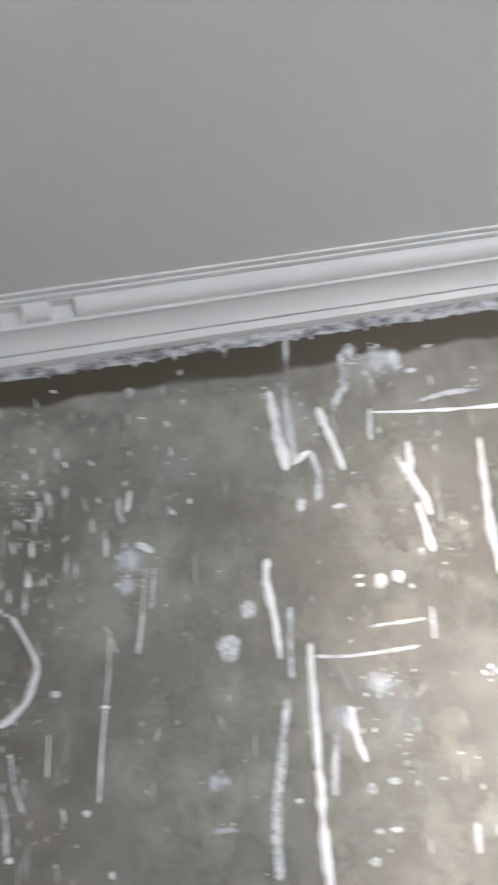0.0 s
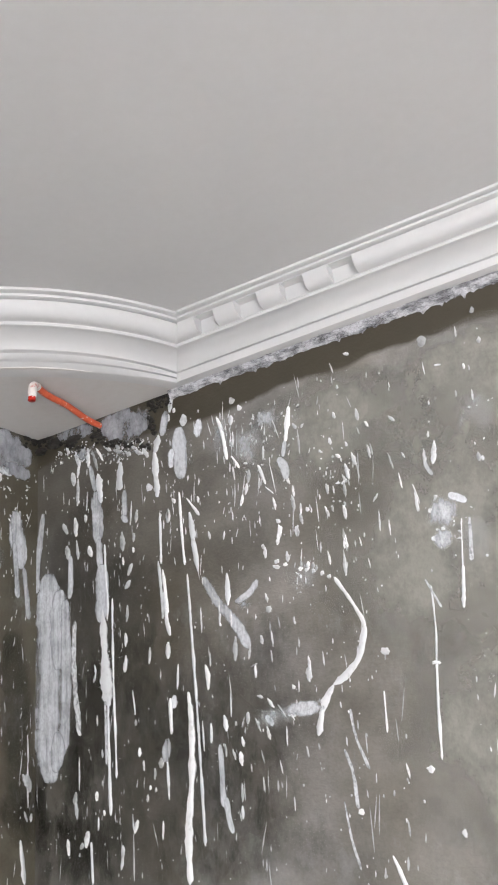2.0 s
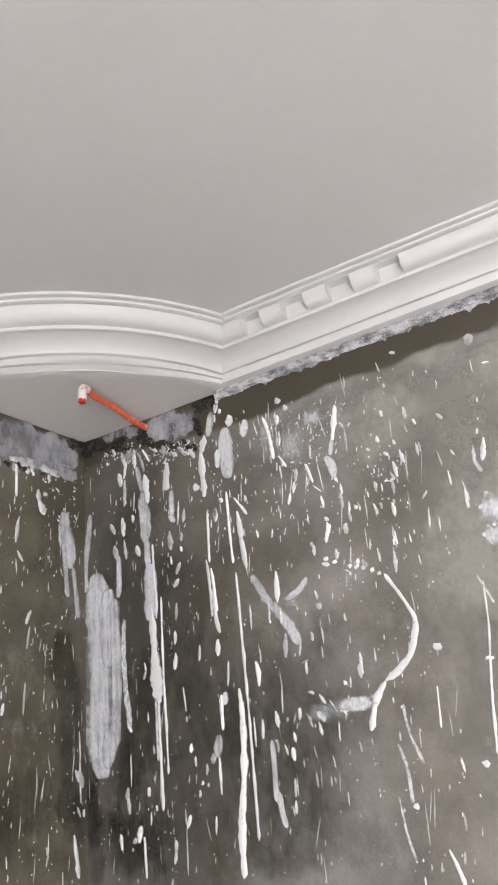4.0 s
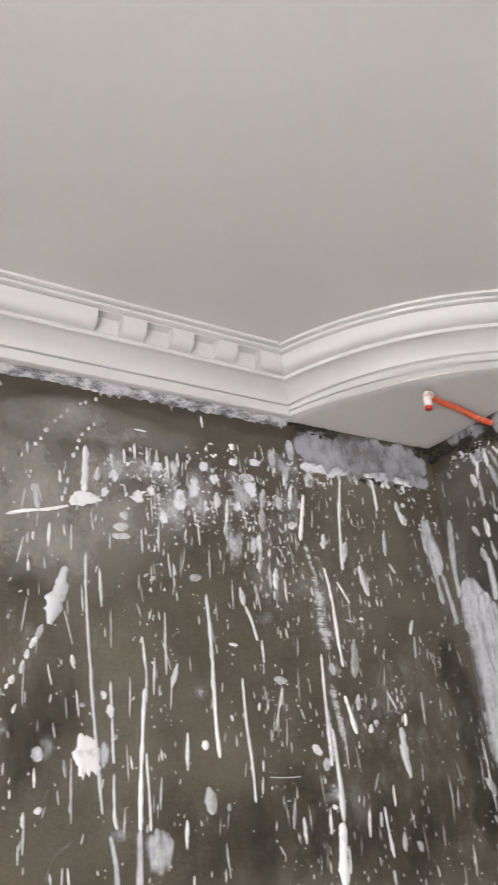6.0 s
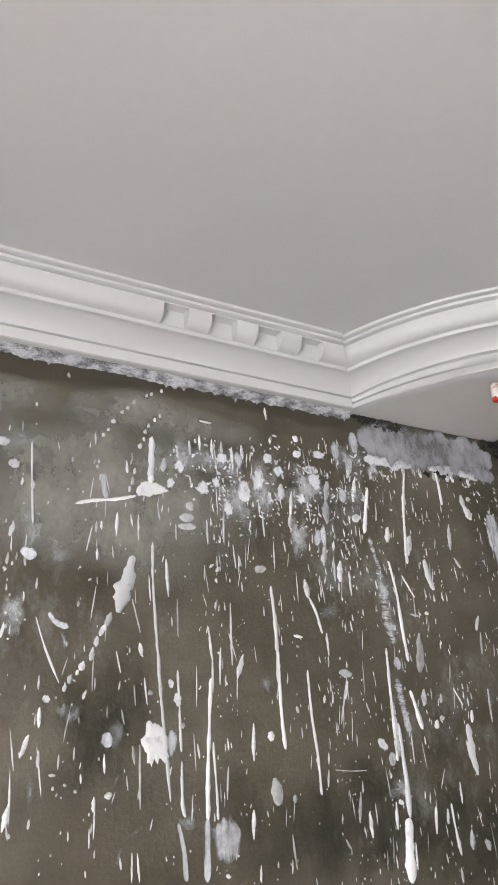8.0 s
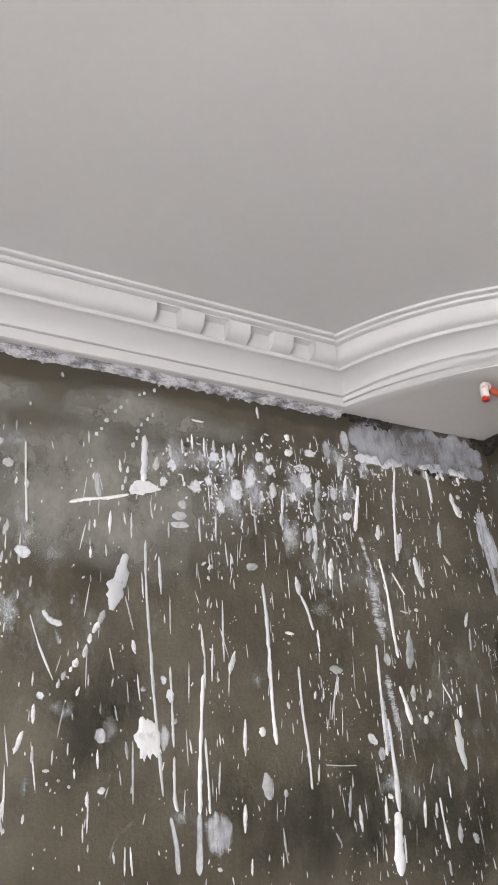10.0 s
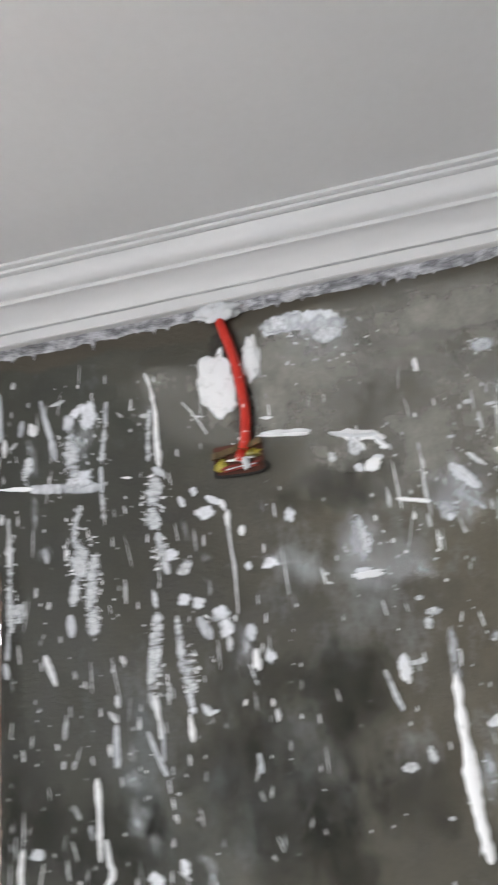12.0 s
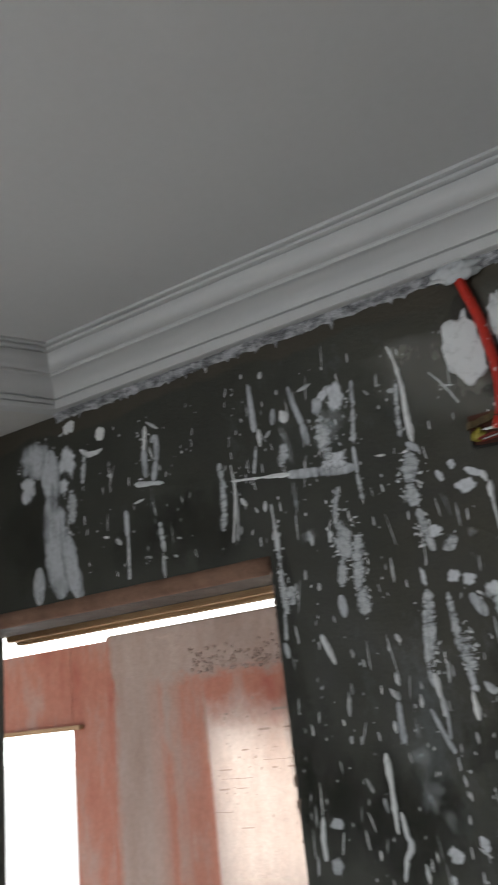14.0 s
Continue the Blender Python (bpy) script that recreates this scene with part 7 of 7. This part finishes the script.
streak("B", 0.0270, "veil", (-2.316, 2.307), (-2.314, 2.243))
streak("B", 0.0122, "comb", (-2.301, 2.239), (-2.294, 2.173))
streak("B", 0.0123, "slip", (-2.382, 2.278), (-2.382, 2.222))
streak("B", 0.0070, "thin", (-2.382, 2.228), (-2.385, 2.137))
flecks("B", -2.627, 2.442, 0.058, 0.050, 40)
flecks("B", -2.557, 2.288, 0.047, 0.096, 60)
flecks("B", -2.323, 2.390, 0.027, 0.072, 16)
dash("B", 0.0072, -2.320, 2.448, -2.290, 2.425)
dash("B", 0.0091, -2.301, 2.175, -2.300, 2.127)
dash("B", 0.0102, -2.414, 2.224, -2.400, 2.210)
dash("B", 0.0052, -2.265, 2.197, -2.254, 2.195)
dash("B", 0.0063, -2.338, 2.175, -2.327, 2.170)
dash("B", 0.0063, -2.302, 2.168, -2.290, 2.163)
dash("B", 0.0055, -2.275, 2.166, -2.266, 2.161)
dash("B", 0.0058, -2.363, 2.286, -2.337, 2.290)
dash("B", 0.0057, -2.446, 2.235, -2.431, 2.231)
dash("B", 0.0096, -2.427, 2.360, -2.414, 2.357)
dash("B", 0.0065, -2.544, 2.486, -2.558, 2.482)
# wall_west, next to the corner
streak("B", 0.0241, "dab", (-0.397, 2.431), (-0.334, 2.435), (-0.258, 2.439))
streak("B", 0.0212, "dab", (-0.225, 2.437), (-0.144, 2.438), (-0.073, 2.433))
dash("B", 0.0094, -0.248, 2.433, -0.246, 2.411)
dash("B", 0.0083, -0.209, 2.429, -0.208, 2.409)
dash("B", 0.0097, -0.157, 2.432, -0.155, 2.412)
dash("B", 0.0100, -0.111, 2.425, -0.108, 2.408)
dash("B", 0.0091, -0.292, 2.432, -0.294, 2.413)
# wall_west, next to the corner
splat("B", -0.747, 2.381, 0.0821, 0.0550, "mist")
splat("B", -0.703, 2.308, 0.0514, 0.0675, "mist")
splat("B", -0.811, 2.372, 0.0393, 0.0471, "mist")
splat("B", -1.060, 2.209, 0.0334, 0.0579, "veil")
splat("B", -1.085, 2.097, 0.0286, 0.0425, "mist")
splat("B", -0.856, 2.388, 0.0300, 0.0300, "veil")
dash("B", 0.0055, -0.789, 2.410, -0.788, 2.383)
dash("B", 0.0049, -0.768, 2.425, -0.768, 2.394)
dash("B", 0.0058, -0.744, 2.421, -0.743, 2.381)
dash("B", 0.0069, -0.724, 2.420, -0.724, 2.384)
dash("B", 0.0069, -0.703, 2.411, -0.703, 2.363)
dash("B", 0.0077, -0.681, 2.419, -0.681, 2.390)
dash("B", 0.0066, -0.814, 2.394, -0.812, 2.371)
# wall_west, next to the corner
splat("B", -0.637, 2.316, 0.0514, 0.0707, "mist")
splat("B", -0.545, 2.351, 0.0579, 0.0657, "mist")
splat("B", -0.439, 2.425, 0.0518, 0.0446, "mist")
splat("B", -0.575, 2.252, 0.0279, 0.0471, "mist")
# wall_west, next to the corner
splat("B", -1.564, 2.057, 0.0765, 0.0510, "veil")
splat("B", -1.477, 2.082, 0.0510, 0.0595, "mist")
splat("B", -1.309, 2.133, 0.0480, 0.0510, "mist")
splat("B", -1.182, 2.293, 0.0391, 0.0414, "veil")
splat("B", -1.154, 2.023, 0.0320, 0.0400, "veil")
splat("B", -1.389, 2.031, 0.0480, 0.0340, "veil")
splat("B", -1.606, 2.074, 0.0340, 0.0187, "mist")
splat("B", -1.307, 1.808, 0.0600, 0.0280, "veil")
splat("B", -1.662, 1.951, 0.0255, 0.0450, "mist")
splat("B", -1.091, 2.360, 0.0425, 0.0285, "veil")
# wall_north, next to the corner
splat("A", 0.558, 2.367, 0.0500, 0.0460, "mist")
splat("A", 0.607, 2.406, 0.0360, 0.0288, "mist")
splat("A", 0.397, 2.398, 0.0364, 0.0720, "veil")
splat("A", 0.510, 2.416, 0.0260, 0.0360, "veil")
splat("A", 0.566, 1.873, 0.0440, 0.0270, "veil")
for side in "AB":
    tagged(from_lists("flung_drops", *DASHES[side], SPLASH, WALLS[side][1]), "flung drops of white paint", kind="stuff")
for side in "AB":
    tagged(from_lists("paint_flecks", *FLECKS[side], SPLASH, WALLS[side][1]), "crumbs of white paint", kind="stuff")


# ---- conduit and box on the west wall ----
def lump(size, at, seed, power=0.4):
    # an uneven rounded lump
    bm = bmesh.new()
    bmesh.ops.create_icosphere(bm, subdivisions=3, radius=1.0)
    for v in bm.verts:
        k = 1 + power * noise.noise(v.co * 1.8 + Vector((seed, 0, seed)))
        v.co = Vector((at[0] + v.co.x * size[0], at[1] + v.co.y * size[1] * k, at[2] + v.co.z * size[2] * k))
    return bm


def socket_box():
    # a box sunk in the plaster: bent lid on top, yellow clips, torn cable ends and a black lead along its foot
    ob = thing("junction_box", "broken yellow plastic junction box sunk in the plaster", "junction box", (0.0, -1.643, 2.249))
    w, h = 0.041, 0.026
    bm = bmesh.new()
    box(bm, 0.0006, -w, -h, 0.0024, w, h)
    part("back", bm, BOX_DARK, ob, "dark inside")
    for y in (-w, w - 0.003):
        bm = bmesh.new()
        box(bm, -0.012, y, -h, 0.0045, y + 0.003, h - 0.004)
        bmesh.ops.bevel(bm, geom=bm.edges[:], offset=0.0006, segments=1, affect="EDGES")
        part("side_wall", bm, BOX_DARK, ob)
    bm = bmesh.new()
    n = 12
    rows = []
    for out, up in ((0.002, 0.0), (0.013, -0.002), (0.0145, -0.013), (0.011, -0.0135), (0.010, -0.005), (0.002, -0.004)):
        rows.append([bm.verts.new((out + 0.0010 * math.sin(k * 1.7), -w - 0.001 + (2 * w + 0.001) * k / n, 0.014 + 0.016 * k / n + up + 0.0008 * math.sin(k * 2.3))) for k in range(n + 1)])
    for a, b in zip(rows, rows[1:] + rows[:1]):
        for k in range(n):
            bm.faces.new((a[k], a[k + 1], b[k + 1], b[k]))
    bm.faces.new([r[0] for r in rows])
    bm.faces.new([r[-1] for r in rows])
    part("lid_flap", bm, BOX_LID, ob, "brownish bent lid flap")
    for y, z, a, b, k in ((-0.029, -0.008, 0.010, 0.009, 1), (0.022, 0.006, 0.015, 0.007, 2)):
        part("clip", lump((0.004, a, b), (0.005, y, z), k, 0.8), BOX_YELLOW, ob, "dirty yellow plastic clip", True)
    part("pipe_end", tube([(0.009, 0.008, 0.012), (0.008, 0.004, 0.002), (0.007, 0.002, -0.006)], 0.0075, 12), CONDUIT, ob, "torn red conduit end", True)
    for keys, r in ((((0.006, -0.030, -0.015), (0.008, -0.008, -0.012), (0.007, 0.014, -0.014), (0.006, 0.034, -0.010)), 0.0024),
                    (((0.006, -0.026, -0.020), (0.008, 0.002, -0.018), (0.007, 0.032, -0.017)), 0.0020)):
        part("cable_end", tube(curve_points(keys, 18), r, 8), BOX_RED, ob, "dull red cable end", True)
    part("pale_wire", tube(curve_points([(0.008, -0.022, -0.0175), (0.010, 0.004, -0.0155), (0.009, 0.030, -0.0145)], 14), 0.0011, 6), BOLD, ob, "pale wire", True)
    part("lead", tube(curve_points([(0.004, -0.040, -0.018), (0.006, -0.037, -0.026), (0.007, -0.010, -0.029), (0.007, 0.020, -0.030), (0.006, 0.040, -0.027), (0.005, 0.047, -0.019), (0.004, 0.042, -0.012)], 36), 0.0026, 8), HOLE, ob, "black lead", True)
    part("plaster_drip", lump((0.004, 0.006, 0.011), (0.011, 0.013, -0.011), 6, 0.6), BOLD, ob, "white plaster drip", True)
    part("plaster_rim", lump((0.003, 0.022, 0.0022), (0.010, 0.004, -0.0035), 8, 0.6), BOLD, ob, "white plaster smear", True)
    part("plaster_blob", lump((0.005, 0.008, 0.004), (0.010, 0.013, 0.031), 9, 0.5), BOLD, ob, "white plaster blob", True)
    return ob


socket_box()
pipe = thing("conduit", "orange plastic conduit daubed with white plaster on the wall", "conduit", (0, -1.62, 2.4))
run = curve_points([(0.011, -1.650, 2.506), (0.012, -1.645, 2.484), (0.011, -1.637, 2.453), (0.011, -1.630, 2.418), (0.011, -1.625, 2.376), (0.011, -1.622, 2.333), (0.011, -1.626, 2.285), (0.010, -1.632, 2.262)], 40)
ob = part("pipe", tube([Vector(p) - Vector((0, -1.62, 2.4)) for p in run], 0.0086, 14), CONDUIT, pipe, smooth=True)
# chased groove beside the pipe, uncut: its shade is painted on as dark strips
streak("B", 0.075, "damp", (-1.66, 2.49), (-1.635, 2.400), (-1.625, 2.290))
streak("B", 0.030, "mould", (-1.650, 2.470), (-1.632, 2.400), (-1.622, 2.330), (-1.625, 2.285))


def daub(name, put_at, size, seed, label):
    # a thick lump of gypsum pressed on the wall
    bm = bmesh.new()
    bmesh.ops.create_icosphere(bm, subdivisions=4, radius=1.0)
    for v in bm.verts:
        d = v.co.copy()
        k = 1 + 0.50 * noise.noise(d * 2.0 + Vector((seed, 0, 0))) + 0.16 * noise.noise(d * 4 + Vector((0, seed, 0)))
        v.co = Vector((d.x * size[0] * (0.85 + 0.25 * noise.noise(d * 2 + Vector((0, 0, seed)))), d.y * size[1] * k, d.z * size[2] * k))
        v.co.x = max(v.co.x, -0.004)
    ob = part(name, bm, BOLD, None, smooth=True)
    ob.location = put_at
    return tagged(ob, label, "plaster")


daub("gypsum_daub", (0.001, -1.663, 2.394), (0.0045, 0.036, 0.053), 2.0, "thick white gypsum daub beside the orange conduit")
daub("gypsum_daub", (0.001, -1.604, 2.424), (0.0045, 0.015, 0.038), 5.0, "thin white gypsum daub beside the orange conduit")
daub("gypsum_daub", (0.012, -1.653, 2.519), (0.020, 0.038, 0.018), 7.0, "white gypsum plug round the conduit under the cornice")

# ---- conduit stub in the corner ----
stub = thing("conduit_stub", "orange flexible conduit with plaster poking from the corner", "conduit", (0.216, -0.02, 2.50))
base = Vector((0.216, -0.02, 2.50))
run = curve_points([(0.191, 0.004, 2.514), (0.196, -0.045, 2.513), (0.206, -0.115, 2.519), (0.221, -0.19, 2.515), (0.232, -0.228, 2.5165)], 32)
part("pipe", tube([p - base for p in run], 0.0068, 12), CONDUIT_PALE, stub, smooth=True)
run = curve_points([(0.232, -0.226, 2.5165), (0.236, -0.240, 2.513), (0.2385, -0.246, 2.502), (0.240, -0.248, 2.484)], 18)
part("bent_end", tube([p - base for p in run], 0.0082, 12), WHITED, stub, "end crusted with white plaster", True)
run = curve_points([(0.240, -0.248, 2.486), (0.240, -0.2485, 2.481), (0.240, -0.249, 2.477)], 6)
part("mouth", tube([p - base for p in run], 0.0072, 12), CONDUIT, stub, smooth=True)


def hole(at, size, seed, label):
    bm = bmesh.new()
    bmesh.ops.create_icosphere(bm, subdivisions=3, radius=1.0)
    for v in bm.verts:
        k = 1 + 0.45 * noise.noise(v.co * 2.2 + Vector((seed, 0, 0)))
        v.co = Vector((v.co.x * size[0] * k, v.co.y * size[1] * k, v.co.z * size[2] * k))
    ob = part("black_lump", bm, HOLE, None, smooth=True)
    ob.location = at
    return tagged(ob, label, "debris")


hole((0.058, -0.006, 2.507), (0.016, 0.012, 0.014), 1.0, "blackened mortar lump in the wall corner")
hole((0.115, -0.004, 2.503), (0.022, 0.008, 0.008), 3.0, "blackened mortar lump in the wall corner")
hole((0.018, -0.008, 2.498), (0.014, 0.012, 0.009), 4.0, "blackened mortar lump in the wall corner")
